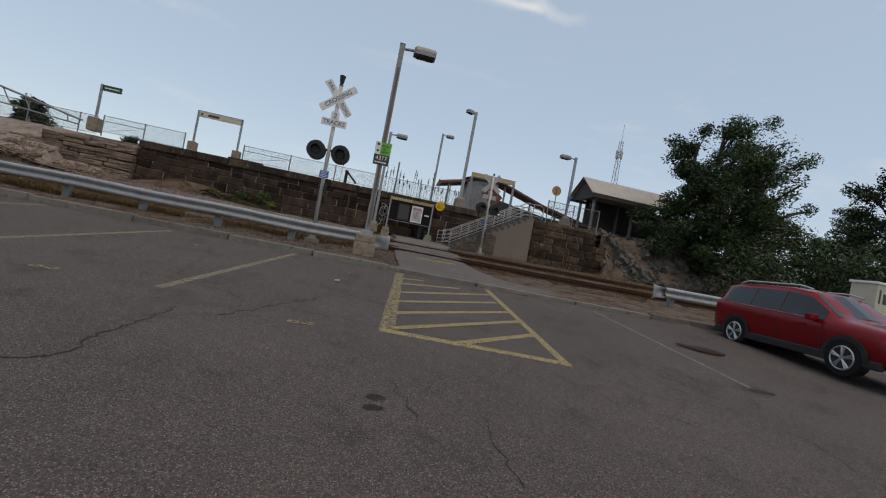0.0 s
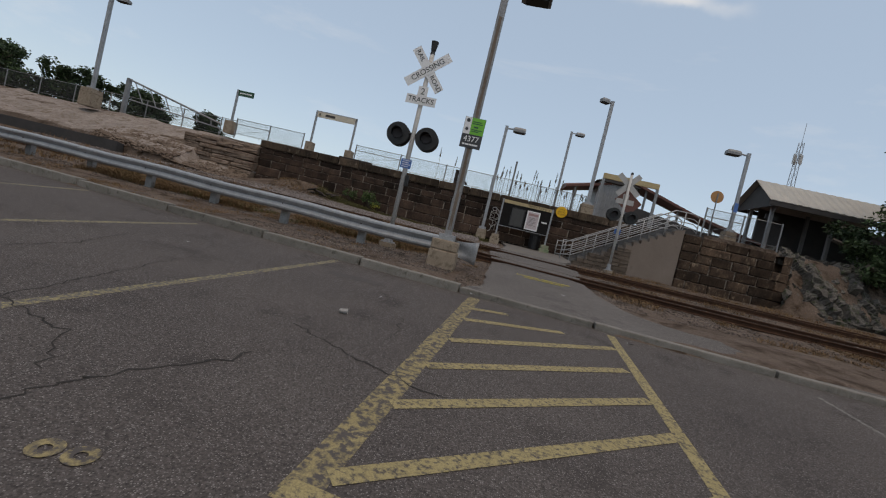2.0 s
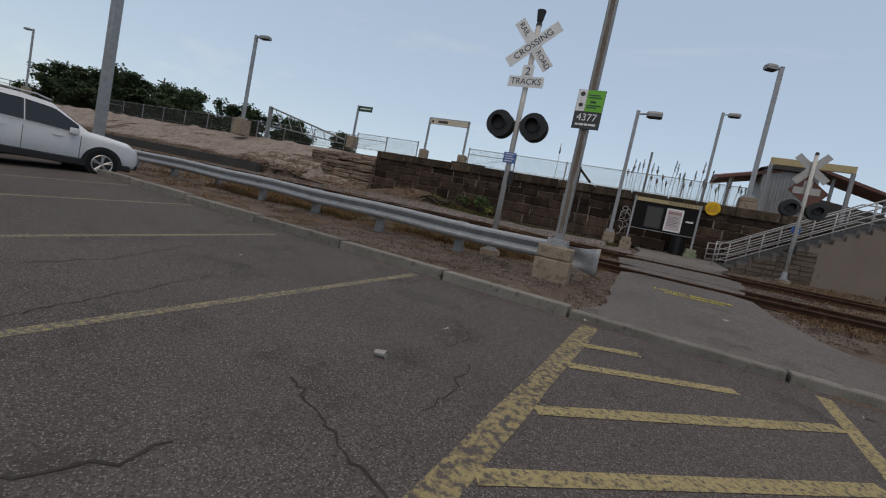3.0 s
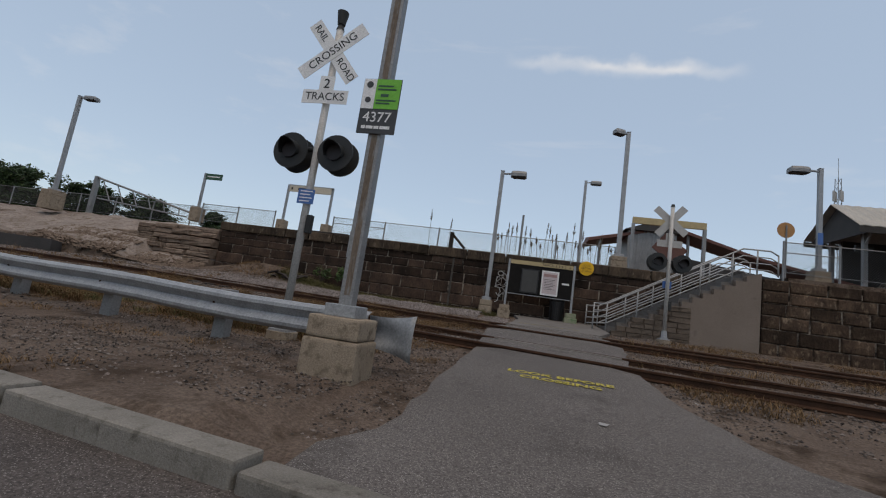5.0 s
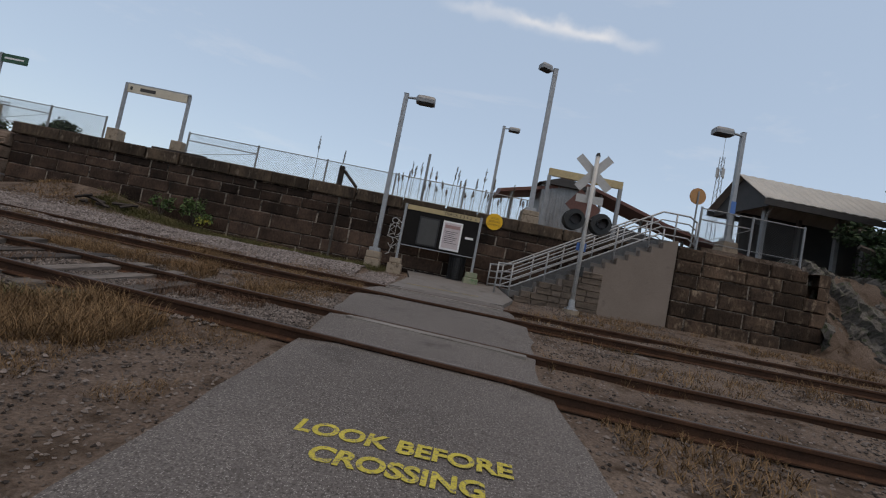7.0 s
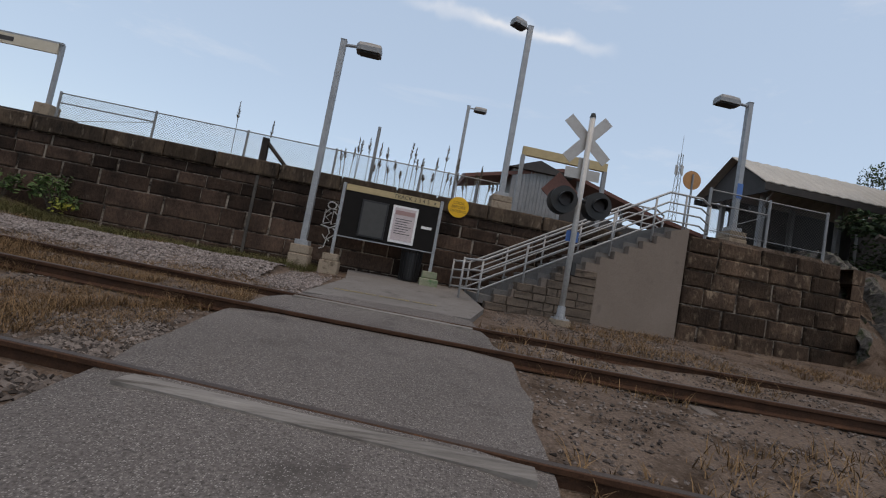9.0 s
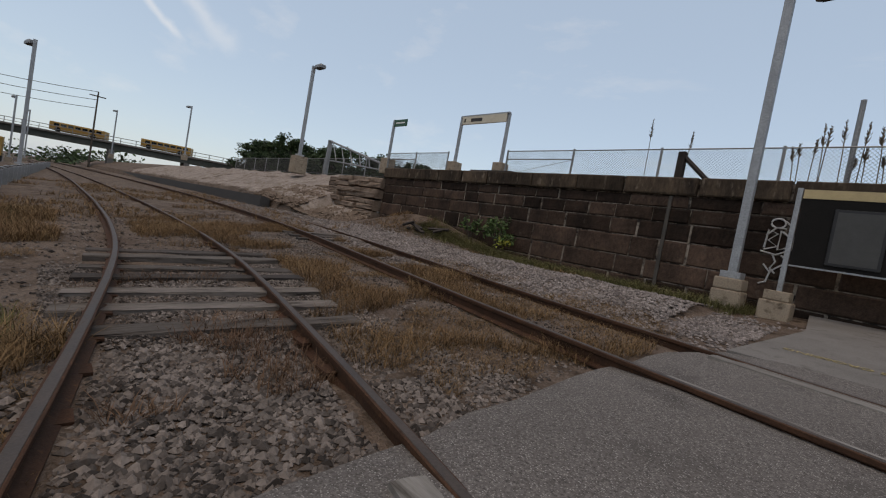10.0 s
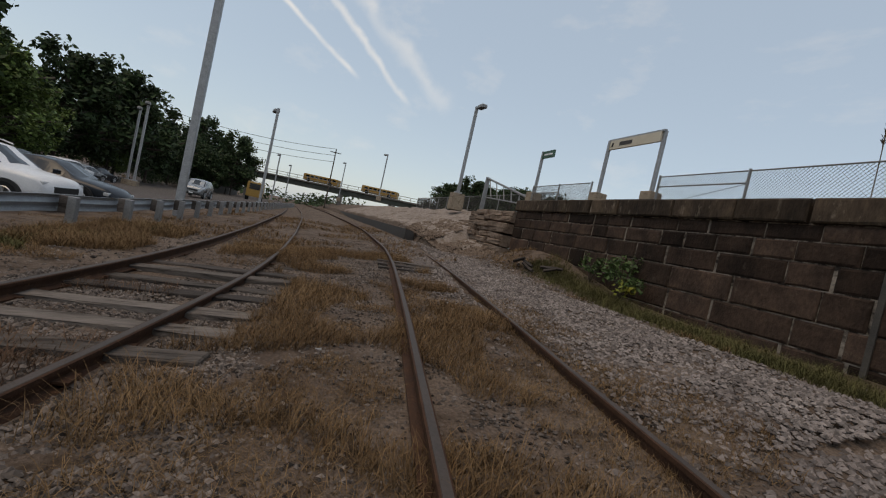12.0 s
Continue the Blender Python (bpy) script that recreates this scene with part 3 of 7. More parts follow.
lot_x = axis([(-150, -30, 12), (-30, -12, 2), (-12, 14, 0.8), (14, 70, 8)])
lot_y = [-80, -30, -8, -4, -1, 1, 3, 4, 5, 6, 7, 8]
lv, lf = [], []
for x in lot_x:
    for y in lot_y + [kerb_y(x)]:
        lv.append((x, y, GZ(x, y)))
nl = len(lot_y) + 1
lf = [(i * nl + j, (i + 1) * nl + j, (i + 1) * nl + j + 1, i * nl + j + 1) for i in range(len(lot_x) - 1) for j in range(nl - 1)]
lot = new("parking_lot", facets("parking_lot", lv, lf, "asphalt"))
tagged(lot, "worn dark asphalt of the car park, cracked and pale-speckled", "asphalt", kind="structure")

PATH_L = ((8.6, 1.5), (9.6, 1.62), (10.8, 1.6), (13.0, 1.7), (14.6, 1.64), (16.0, 1.57), (17.5, 1.65), (18.2, 1.95))
PATH_R = ((7.2, 9.0), (8.6, 7.0), (9.3, 4.8), (9.8, 4.2), (10.3, 4.1), (11.0, 3.95), (12.0, 3.9), (13.4, 3.95), (14.8, 4.2), (16.0, 4.4), (18.2, 4.3))
pv, pf = [], []
pys = axis([(7.0, 18.2, 0.35)])
for y in pys:
    wob = 0.07 * noise.noise(Vector((0, y * 2.3, 5)))
    a, b = lerp_table(PATH_L, y) + wob, lerp_table(PATH_R, y) - wob * 1.4
    if y < 8.8:
        a, b = 1.35, 8.6
    for k in range(7):
        x = a + (b - a) * k / 6
        yy = max(y, kerb_y(x) + 0.12)
        pv.append((x, yy, GZ(x, yy) + 0.045 - (0.035 if k in (0, 6) else 0)))
pf = [(i * 7 + j, i * 7 + j + 1, (i + 1) * 7 + j + 1, (i + 1) * 7 + j) for i in range(len(pys) - 1) for j in range(6)]
path_ob = new("path", facets("path", pv, pf, "path"))
tagged(path_ob, "grey asphalt footpath crossing both railway tracks", "path", kind="structure")
pad = single("pavement", slab([(1.95, 18.15), (4.3, 18.15), (4.75, 19.5), (4.75, 22.5), (2.0, 22.5), (2.2, 20.6)], lambda x, y: GZ(x, y) + 0.04, 0.15), "pad", (0, 0, 0), "pale concrete pad at the foot of the stairs", "pavement", kind="structure")


# ---- paint, cracks and stains on the asphalt ----
def strip(name, a, b, w, material, label, cat, parent=None, lift=0.002, segs=None):
    a, b = Vector((*a, 0)), Vector((*b, 0))
    n = segs or max(2, int((b - a).length / 0.5))
    s = Vector((-(b - a).y, (b - a).x, 0)).normalized() * w / 2
    bm = bmesh.new()
    prev = None
    for k in range(n + 1):
        p = a.lerp(b, k / n)
        e = 1 + 0.12 * noise.noise(Vector((p.x * 7, p.y * 7, 2)))
        row = [bm.verts.new((q.x, q.y, GZ(q.x, q.y) + lift)) for q in (p + s * e, p - s * e)]
        if prev:
            bm.faces.new((prev[0], prev[1], row[1], row[0]))
        prev = row
    if parent is not None:
        return part(name, bm, material, parent)
    return single(name, bm, material, (0, 0, 0), label, cat, kind="structure")


hatch = thing("road_marking", (0, 0, 0), "worn yellow hatched no-parking area painted on asphalt", "road marking", kind="structure")
strip("edge_line", (1.1, 3.56), (1.53, 8.02), 0.16, "yellowworn", "", "", hatch)
strip("edge_line", (1.04, 3.63), (2.98, 3.33), 0.13, "yellow", "", "", hatch, 0.003)
strip("edge_line", (2.93, 3.36), (3.29, 7.74), 0.1, "yellow", "", "", hatch)
for a, b in (((1.5, 7.33), (1.97, 7.5)), ((1.48, 6.75), (2.62, 7.25)), ((1.42, 5.9), (3.17, 7.1)), ((1.33, 5.17), (3.08, 6.34)), ((1.25, 4.47), (3.06, 5.64)), ((1.18, 3.75), (3.08, 5.1)), ((1.82, 3.52), (3.01, 4.4))):
    strip("stripe", a, b, 0.105, "yellow", "", "", hatch, 0.004)
for a, b in (((-1.16, 3.98), (-0.55, 8.3)), ((-3.45, 4.4), (-2.9, 8.4)), ((-5.95, 5.2), (-5.35, 8.9)), ((-8.2, 5.4), (-7.6, 9.2)), ((-11.0, 5.4), (-10.4, 9.5))):
    strip("parking_line", a, b, 0.1, "faint", "faded yellow parking bay line on asphalt", "road marking")
strip("parking_line", (5.2, 3.4), (5.37, 7.2), 0.06, "faintwhite", "faded white parking bay line on asphalt", "road marking")


def painted_numeral(x, y, turn):
    """A worn figure eight of two loops."""
    bm = bmesh.new()
    for cx in (-0.065, 0.065):
        prev = None
        for k in range(19):
            a = 2 * math.pi * k / 18
            row = []
            for r in (0.022, 0.06):
                p = Vector((cx + r * math.cos(a), r * 0.95 * math.sin(a), 0))
                p.rotate(Euler((0, 0, turn)))
                row.append(bm.verts.new((x + p.x, y + p.y, GZ(x + p.x, y + p.y) + 0.005)))
            if prev:
                bm.faces.new((prev[0], prev[1], row[1], row[0]))
            prev = row
    single("painted_mark", bm, "yellowworn", (0, 0, 0), "worn yellow double ring painted in a parking bay", "road marking", kind="structure")


painted_numeral(0.29, 3.48, 0.1)
painted_numeral(-2.22, 4.06, 0.1)
painted_numeral(-4.7, 4.6, 0.1)


def crack(pts, w):
    bm = bmesh.new()
    rng = random.Random(int(abs(pts[0][0]) * 100) + 5)
    line = []
    for a, b in zip(pts, pts[1:]):
        n = max(2, int(math.dist(a, b) / 0.055))
        for k in range(n):
            line.append((a[0] + (b[0] - a[0]) * k / n + rng.uniform(-0.035, 0.035), a[1] + (b[1] - a[1]) * k / n + rng.uniform(-0.035, 0.035)))
    line.append(pts[-1])
    prev = None
    for k, (x, y) in enumerate(line):
        d = Vector(line[min(k + 1, len(line) - 1)]) - Vector(line[max(k - 1, 0)])
        s = Vector((-d.y, d.x)).normalized() * w * rng.uniform(0.25, 1.0) / 2
        row = [bm.verts.new((q.x, q.y, GZ(q.x, q.y) + 0.003)) for q in (Vector((x, y)) + s, Vector((x, y)) - s)]
        if prev:
            bm.faces.new((prev[0], prev[1], row[1], row[0]))
        prev = row
    single("crack", bm, "crack", (0, 0, 0), "dark irregular crack in the asphalt", "crack", kind="structure")


for pts, w in ((((-2.6, 1.7), (-1.24, 1.94), (-0.86, 2.06), (-0.85, 2.53), (-0.76, 3.41)), 0.02), (((-0.4, 3.3), (-0.17, 3.69), (-0.08, 3.95), (0.07, 4.24), (0.28, 4.48), (0.3, 4.65)), 0.026),
               (((0.24, 5.33), (0.68, 5.08), (1.0, 4.9), (1.36, 4.77), (1.63, 4.67)), 0.016), (((-2.42, 4.77), (-1.25, 4.45), (-0.6, 4.28), (-0.3, 3.9)), 0.014),
               (((1.07, 2.35), (1.18, 2.0), (1.22, 1.8)), 0.012), (((1.65, 1.78), (1.68, 1.49), (1.69, 1.2)), 0.014), (((3.92, 3.66), (3.89, 3.04), (4.1, 2.6)), 0.012),
               (((4.48, 2.19), (4.34, 1.49), (4.6, 1.0)), 0.012), (((0.9, 6.2), (1.0, 5.8), (0.95, 5.5)), 0.014), (((0.5, 7.0), (0.75, 6.7), (0.7, 6.4)), 0.014), (((-2.6, 7.0), (-2.3, 5.9), (-2.42, 4.77)), 0.014),
               (((2.6, 3.0), (3.0, 2.4), (3.6, 2.1)), 0.01), (((-1.9, 7.4), (-1.5, 6.4), (-1.4, 5.5), (-1.25, 4.45)), 0.012)):
    crack(pts, w)


def stain(x, y, rx, ry, seed):
    bm = bmesh.new()
    rng = random.Random(seed)
    ring = []
    for k in range(18):
        a = 2 * math.pi * k / 18
        e = 1 + 0.2 * rng.uniform(-1, 1)
        px_, py_ = x + rx * e * math.cos(a), y + ry * e * math.sin(a)
        ring.append(bm.verts.new((px_, py_, GZ(px_, py_) + 0.003)))
    bm.faces.new(ring)
    single("stain", bm, "oil" if rx < 0.3 else "darkpatch", (0, 0, 0), "dark patch on the asphalt, an oily stain where small", "stain", kind="structure")


# the small ones are oil; the wide last one is only a slightly darker patch
for k, (x, y, rx, ry) in enumerate(((0.98, 2.03, 0.06, 0.045), (0.96, 1.88, 0.065, 0.04), (5.23, 3.29, 0.15, 0.07), (0.02, 7.44, 0.38, 0.14))):
    stain(x, y, rx, ry, k)

mh = thing("manhole_cover", (6.02, 5.15, GZ(6.02, 5.15)), "dark cast-iron manhole cover set in asphalt", "manhole cover")
part("frame", tube((0, 0, -0.03), (0, 0, 0.006), 0.36, 28), "rust", mh)
part("lid", tube((0, 0, 0.0), (0, 0, 0.011), 0.3, 28), "darktie", mh)

# lettering on the path
for s, y, xm in (("LOOK BEFORE", 11.47, 2.8), ("CROSSING", 11.24, 2.79)):
    bm = text_mesh(s, 0.185, pose(xm, y, GZ(xm, y) + 0.0515, 4.15, -0.6, -6), 0.001, bold=0.006)
    bmesh.ops.scale(bm, vec=(0.93, 1.0, 1.0), space=Matrix.Translation((-xm, 0, 0)), verts=bm.verts)
    single("path_lettering", bm, "letters", (0, 0, 0), "bright yellow stencilled letters painted on the footpath", "road marking", kind="structure")
for s, y, xm in (("LOOK BEFORE CROSSING", 18.9, 3.05),):
    bm = text_mesh(s, 0.14, pose(xm, y, GZ(xm, y) + 0.046, -4.1, 0.6, 176), 0.001, bold=0.004)
    single("path_lettering", bm, "yellow", (0, 0, 0), "faded yellow letters on the concrete pad", "road marking", kind="structure")

# ---- railway tracks ----
RAIL = ((-0.07, -0.13), (0.07, -0.13), (0.07, -0.118), (0.012, -0.1), (0.011, -0.04), (0.035, -0.03), (0.035, -0.004), (0.028, 0), (-0.028, 0), (-0.035, -0.004), (-0.035, -0.03), (-0.011, -0.04), (-0.012, -0.1), (-0.07, -0.118))


def rail_track(tab, label, exposed):
    tr = thing("railway_track", (0, 0, 0), label, "railway track", "railway tracks", "structure")
    xs = axis([(-400, -60, 20), (-60, -25, 3), (-25, 16, 0.6), (16, 60, 4), (60, 200, 20)])
    for side in (-GAUGE, GAUGE):
        pts = []
        for x in xs:
            y = smooth_line(tab, x)
            d = smooth_line(tab, x + 0.4) - smooth_line(tab, x - 0.4)
            s = Vector((-d, 0.8)).normalized()
            px_, py_ = x + s.x * side, y + s.y * side
            pts.append((px_, py_, GZ(px_, smooth_line(tab, x)) + 0.068 + 0.025 * math.copysign(1, side)))
        r = part("rail", sweep(pts, RAIL), "rust", tr)
        part("rail_head", sweep([(x, y, z + 0.0015) for x, y, z in pts], ((-0.024, -0.002), (0.024, -0.002), (0.022, 0.0015), (-0.022, 0.0015))), "railtop", r, "dull worn running surface")
    rng = random.Random(int(tab[4][1] * 10))
    x = -24.0
    while x < 12:
        x += 0.56 + rng.uniform(-0.03, 0.03)
        if 1.1 < x < 4.3:
            continue
        y = smooth_line(tab, x)
        up = rng.uniform(-0.08, -0.045) if exposed[0] < x < exposed[1] else rng.uniform(-0.17, -0.115)
        bm = box(-0.11, 0.11, -0.95, 1.2, -0.2, up, bevel=0.012)
        bmesh.ops.subdivide_edges(bm, edges=[e for e in bm.edges if e.calc_length() > 1.0], cuts=7)
        for v in bm.verts:
            v.co += Vector((rng.uniform(-0.01, 0.01), 0, rng.uniform(-0.008, 0.006)))
        t = part("tie", bm, "darktie" if rng.random() < 0.3 else "tie", tr)
        d = smooth_line(tab, x + 0.4) - smooth_line(tab, x - 0.4)
        t.matrix_basis = pose(x, y, GZ(x, y) + 0.06, 4.1, 0, math.degrees(math.atan2(d, 0.8)) + rng.uniform(-2, 2))
        if exposed[0] - 1 < x < exposed[1] + 1:
            for side in (-GAUGE, GAUGE):
                part("tie_plate", box(x - 0.07, x + 0.07, y + side - 0.088, y + side + 0.088, GZ(x, y + side) - 0.04, GZ(x, y + side) - 0.022), "rust", tr)
    return tr


rail_track(TRACK_A, "rusty railway track on weathered wooden ties", (-4.2, 0.1))
rail_track(TRACK_B, "rusty railway track half buried in dry grass", (-7.5, -6.0))

# timber flange boards at the crossing
for tab, side in ((TRACK_A, -0.53), (TRACK_A, 0.52), (TRACK_B, -0.53), (TRACK_B, 0.52)):
    x0, x1 = (1.9, 3.95) if tab is TRACK_A else (1.95, 4.2)
    pts = [(x, smooth_line(tab, x) + side, GZ(x, smooth_line(tab, x) + side) + 0.056) for x in np.linspace(x0, x1, 8)]
    single("crossing_board", sweep(pts, ((-0.08, -0.05), (0.08, -0.05), (0.075, -0.006), (0.0, 0.0), (-0.075, -0.006))), "plank", (0, 0, 0), "weathered grey timber board along a rail", "timber board", "crossing boards")

# ---- kerb stones ----
kerb = thing("kerb", (0, 0, 0), "worn granite kerb along the car park", "kerb", kind="structure")
x, rng = -30.0, random.Random(4)
while x < 30:
    ln = rng.uniform(1.5, 2.1)
    low = 0.085 if 1.2 < x + ln / 2 < 7.5 else 0.12
    bm = box(0.006, ln - 0.006, -0.02, 0.17, -0.2, low, bevel=0.018)
    k = part("kerb_stone", bm, "granite", kerb)
    k.matrix_basis = pose(x, kerb_y(x) + rng.uniform(-0.01, 0.01), GZ(x, kerb_y(x)) + rng.uniform(-0.008, 0.008), 0, 0, math.degrees(math.atan2(kerb_y(x + 1) - kerb_y(x), 1)))
    x += ln


# ---- stone walls ----
def stone_block(w, h, d, rng, rough=0.025, cham=0.03):
    """A quarry-faced block: worn slanting margin round an uneven face that looks towards -y."""
    bm = bmesh.new()
    n = max(2, int(w / 0.3))
    us = [0.0, cham] + [cham + (w - 2 * cham) * k / n for k in range(1, n)] + [w - cham, w]
    vs_ = [0.0, cham, h / 2, h - cham, h]
    grid = []
    for i, u in enumerate(us):
        col = []
        for j, v in enumerate(vs_):
            edge = i in (0, len(us) - 1) or j in (0, 4)
            y = 0.008 if edge else -rng.uniform(0.25, 1.0) * rough
            ju, jv = (rng.uniform(-0.012, 0.012), rng.uniform(-0.012, 0.012)) if cham > 0.02 else (0, 0)
            col.append(bm.verts.new((u + (0 if i in (0, len(us) - 1) else ju), y, v + (0 if j in (0, 4) else jv))))
        grid.append(col)
    nx, nz = len(us) - 1, 4
    for i in range(nx):
        for j in range(nz):
            bm.faces.new((grid[i][j], grid[i + 1][j], grid[i + 1][j + 1], grid[i][j + 1]))
    rim = [grid[i][0] for i in range(nx + 1)] + [grid[nx][j] for j in range(1, nz + 1)] + [grid[i][nz] for i in range(nx - 1, -1, -1)] + [grid[0][j] for j in range(nz - 1, 0, -1)]
    back = [bm.verts.new((v.co.x, d, v.co.z)) for v in rim]
    for k in range(len(rim)):
        j = (k + 1) % len(rim)
        bm.faces.new((rim[k], back[k], back[j], rim[j]))
    return bm


def coursed_wall(parent, x0, x1, y, z0, courses, material, seed, lo=0.55, hi=1.35, turn=0.0, origin=None, skip=None, rough=0.018, gap=0.05):
    rng = random.Random(seed)
    z = z0
    m0 = pose(*(origin or (0, 0, 0)), 0, 0, turn)
    for ci, h in enumerate(courses):
        x = x0 - rng.uniform(0, 0.3) * (ci % 2)
        x = x0
        first = True
        while x < x1 - 0.05:
            w = rng.uniform(lo, hi) * (0.6 if first and ci % 2 else 1)
            first = False
            if x1 - x - w < 0.35:
                w = x1 - x
            if not (skip and skip(x + w / 2, z + h / 2)):
                b = part("stone_block", stone_block(w - gap * (1 if rng.random() < 0.6 else 0.4), h - min(0.02, gap), 0.3, rng, rough, 0.03 if gap > 0.01 else 0.012), material, parent)
                b.matrix_basis = m0 @ pose(x + 0.012, y + rng.uniform(-0.012, 0.004), z + 0.01)
            x += w
        z += h


wall_n = thing("wall_north", (0, 0, 0), "dark brownstone retaining wall of coursed rock-faced blocks", "stone wall", kind="structure")
part("wall_core", box(-10.58, 9.4, 22.634, 23.15, 0.5, 3.2), "mortar", wall_n)
coursed_wall(wall_n, -10.6, 9.4, 22.62, 0.72, (0.42, 0.4, 0.44, 0.36, 0.3, 0.25), "stone", 11, 0.5, 1.3)
coursed_wall(wall_n, -10.65, 9.4, 22.54, 2.89, (0.37,), "stonecap", 12, 0.9, 1.7)
wall_e = thing("wall_east", (0, 0, 0), "tan and brown stone retaining wall beside the stairs", "stone wall", kind="structure")
part("wall_core", box(9.42, 12.9, 20.738, 22.6, 0.6, 3.2), "mortar", wall_e)
coursed_wall(wall_e, 9.4, 13.5, 20.72, 0.72, (0.42, 0.4, 0.4, 0.38, 0.36), "stonelight", 21, 0.6, 1.05, skip=lambda x, z: x > 13.6 - max(0, z - 2.4) * 0.9, rough=0.035)
coursed_wall(wall_e, 9.4, 12.9, 20.7, 2.68, (0.34, 0.34), "stonelight", 22, 0.6, 1.2, rough=0.035)
# the wall's return towards the stairs
coursed_wall(wall_e, 0.0, 1.9, 0.0, 0.72, (0.4, 0.42, 0.4, 0.38, 0.36, 0.34, 0.34), "stonelight", 23, 0.6, 0.95, turn=90, origin=(13.5, 20.72, 0), rough=0.04)
wall_e.location = (-0.45, -0.3, -0.28)

# the broken ledge left of the wall
ledge = thing("stone_ledge", (0, 0, 0), "broken tan stone ledge of stacked flat slabs", "stone ledge", kind="structure")
rng = random.Random(31)
for r in range(9):
    z0 = 1.0 + r * 0.21
    x = -10.65
    end = -18.5 + r * 0.55
    while x > end:
        w = rng.uniform(0.6, 1.7)
        b = part("stone_slab", stone_block(w - 0.02, 0.2, 0.9, rng, 0.06), "ledge", ledge)
        back = 22.55 + (9 - r) * -0.05 + max(0, (-13 - x)) * 0.14 + rng.uniform(-0.1, 0.1)
        b.matrix_basis = pose(x - w, back, z0 + rng.uniform(-0.02, 0.02) - max(0, -12 - x) * 0.03, rng.uniform(-3, 3), rng.uniform(-2, 2), rng.uniform(-4, 4))
        x -= w
# low dark edge along the foot of the bank
single("bank_edge", sweep([(x, 20.45 + 0.012 * (-16 - x), GZ(x, 20.5)) for x in np.linspace(-16, -75, 20)], ((-0.2, -0.2), (0.25, -0.2), (0.25, 0.55), (-0.15, 0.5))), "darkwood", (0, 0, 0), "low dark timber edge along the bank", "retaining edge", kind="structure")
# pale rubble over the bank
rv, rf = [], []
for i, x in enumerate(np.linspace(-60, -11.5, 130)):
    for j, y in enumerate(np.linspace(20.9, 25.6, 26)):
        rv.append((x, y, ground_z(x, y) + 0.05 + 0.1 * noise.noise(Vector((x * 1.5, y * 2.1, 9))) - (0.14 if j == 0 or j == 25 or i in (0, 129) else 0)))
rf = [(i * 26 + j, (i + 1) * 26 + j, (i + 1) * 26 + j + 1, i * 26 + j + 1) for i in range(129) for j in range(25) if ground_z(rv[i * 26 + j][0], rv[i * 26 + j][1]) > GZ(-20, 20.6) + 0.3]
tagged(new("rubble_bank", facets("rubble_bank", rv, rf, "rubble")), "pale broken rubble covering the bank", "rubble", kind="stuff")
# rock face on the right: broken blocks, each with a height of its own
rv, rf = [], []
for i, x in enumerate(np.linspace(12.95, 22, 124)):
    for j, y in enumerate(np.linspace(19.7, 23.4, 84)):
        soft = noise.noise(Vector((x * 0.9, y * 0.9, 4)))
        q = Vector((x * 1.5 + 0.5 * soft, y * 2.2 + 0.3 * x, 1.0))
        near = noise.voronoi(q)[1][0]
        big_ = noise.cell(near * 7.3)
        near = noise.voronoi(q * 2.6)[1][0]
        small_ = noise.cell(near * 5.1)
        out = 0.22 * soft + 0.3 * big_ + 0.12 * small_ + 0.05 * noise.noise(Vector((x * 6, y * 6, 2)))
        rv.append((x, y - 0.8 * out, ground_z(max(x, 13.25), y) + 0.08 + 0.55 * out - (0.25 if x < 13.0 or y < 19.75 else 0)))
rf = [(i * 84 + j, (i + 1) * 84 + j, (i + 1) * 84 + j + 1, i * 84 + j + 1) for i in range(123) for j in range(83)]
tagged(new("rock_slope", facets("rock_slope", rv, rf, "greyrock")), "rough broken grey rock outcrop with moss beside the wall", "rock", kind="stuff")

# ---- stairs ----
stairs = thing("stairs", (0, 0, 0), "concrete stairs with a tan stuccoed side wall", "stairs", kind="structure")
N, X0, X1, Z0, Z1 = 14, 4.85, 8.8, 0.95, 3.2
for k in range(N):
    xa = X0 + (X1 - X0) * k / N
    z = Z0 + (Z1 - Z0) * (k + 1) / N
    part("step", box(xa - 0.02, X1 + 0.15 if k == N - 1 else xa + 0.45, 20.62, 22.5, z - 0.17, z, bevel=0.008), "pad", stairs)
bm = bmesh.new()
prof = [(X0 + 0.5, 0.5), (8.93, 0.5), (8.93, 3.22)]
for k in range(N - 1, 1, -1):
    xa = X0 + (X1 - X0) * k / N
    z = Z0 + (Z1 - Z0) * (k + 1) / N - 0.1
    prof += [(xa + 0.02, z), (xa + 0.02, z - 0.171)]
fr = [bm.verts.new((x, 20.44, z)) for x, z in prof]
bk = [bm.verts.new((x, 20.64, z)) for x, z in prof]
bm.faces.new(fr)
bm.faces.new(bk[::-1])
for k in range(len(prof)):
    j = (k + 1) % len(prof)
    bm.faces.new((fr[k], bk[k], bk[j], fr[j]))
part("side_wall", bm, "stucco", stairs, "tan stucco side wall")
# exposed stone under the lowest steps
coursed = thing("stair_footing", (0, 0, 0), "rough tan stone footing exposed under the stairs", "stone footing", kind="structure")
coursed_wall(coursed, 4.93, 7.1, 20.425, 0.84, (0.15, 0.17, 0.15, 0.16, 0.17, 0.15, 0.16), "footing", 8, 0.2, 0.45, skip=lambda x, z: z > 0.93 + (x - 4.85) * 0.57, rough=0.03, gap=0.004)


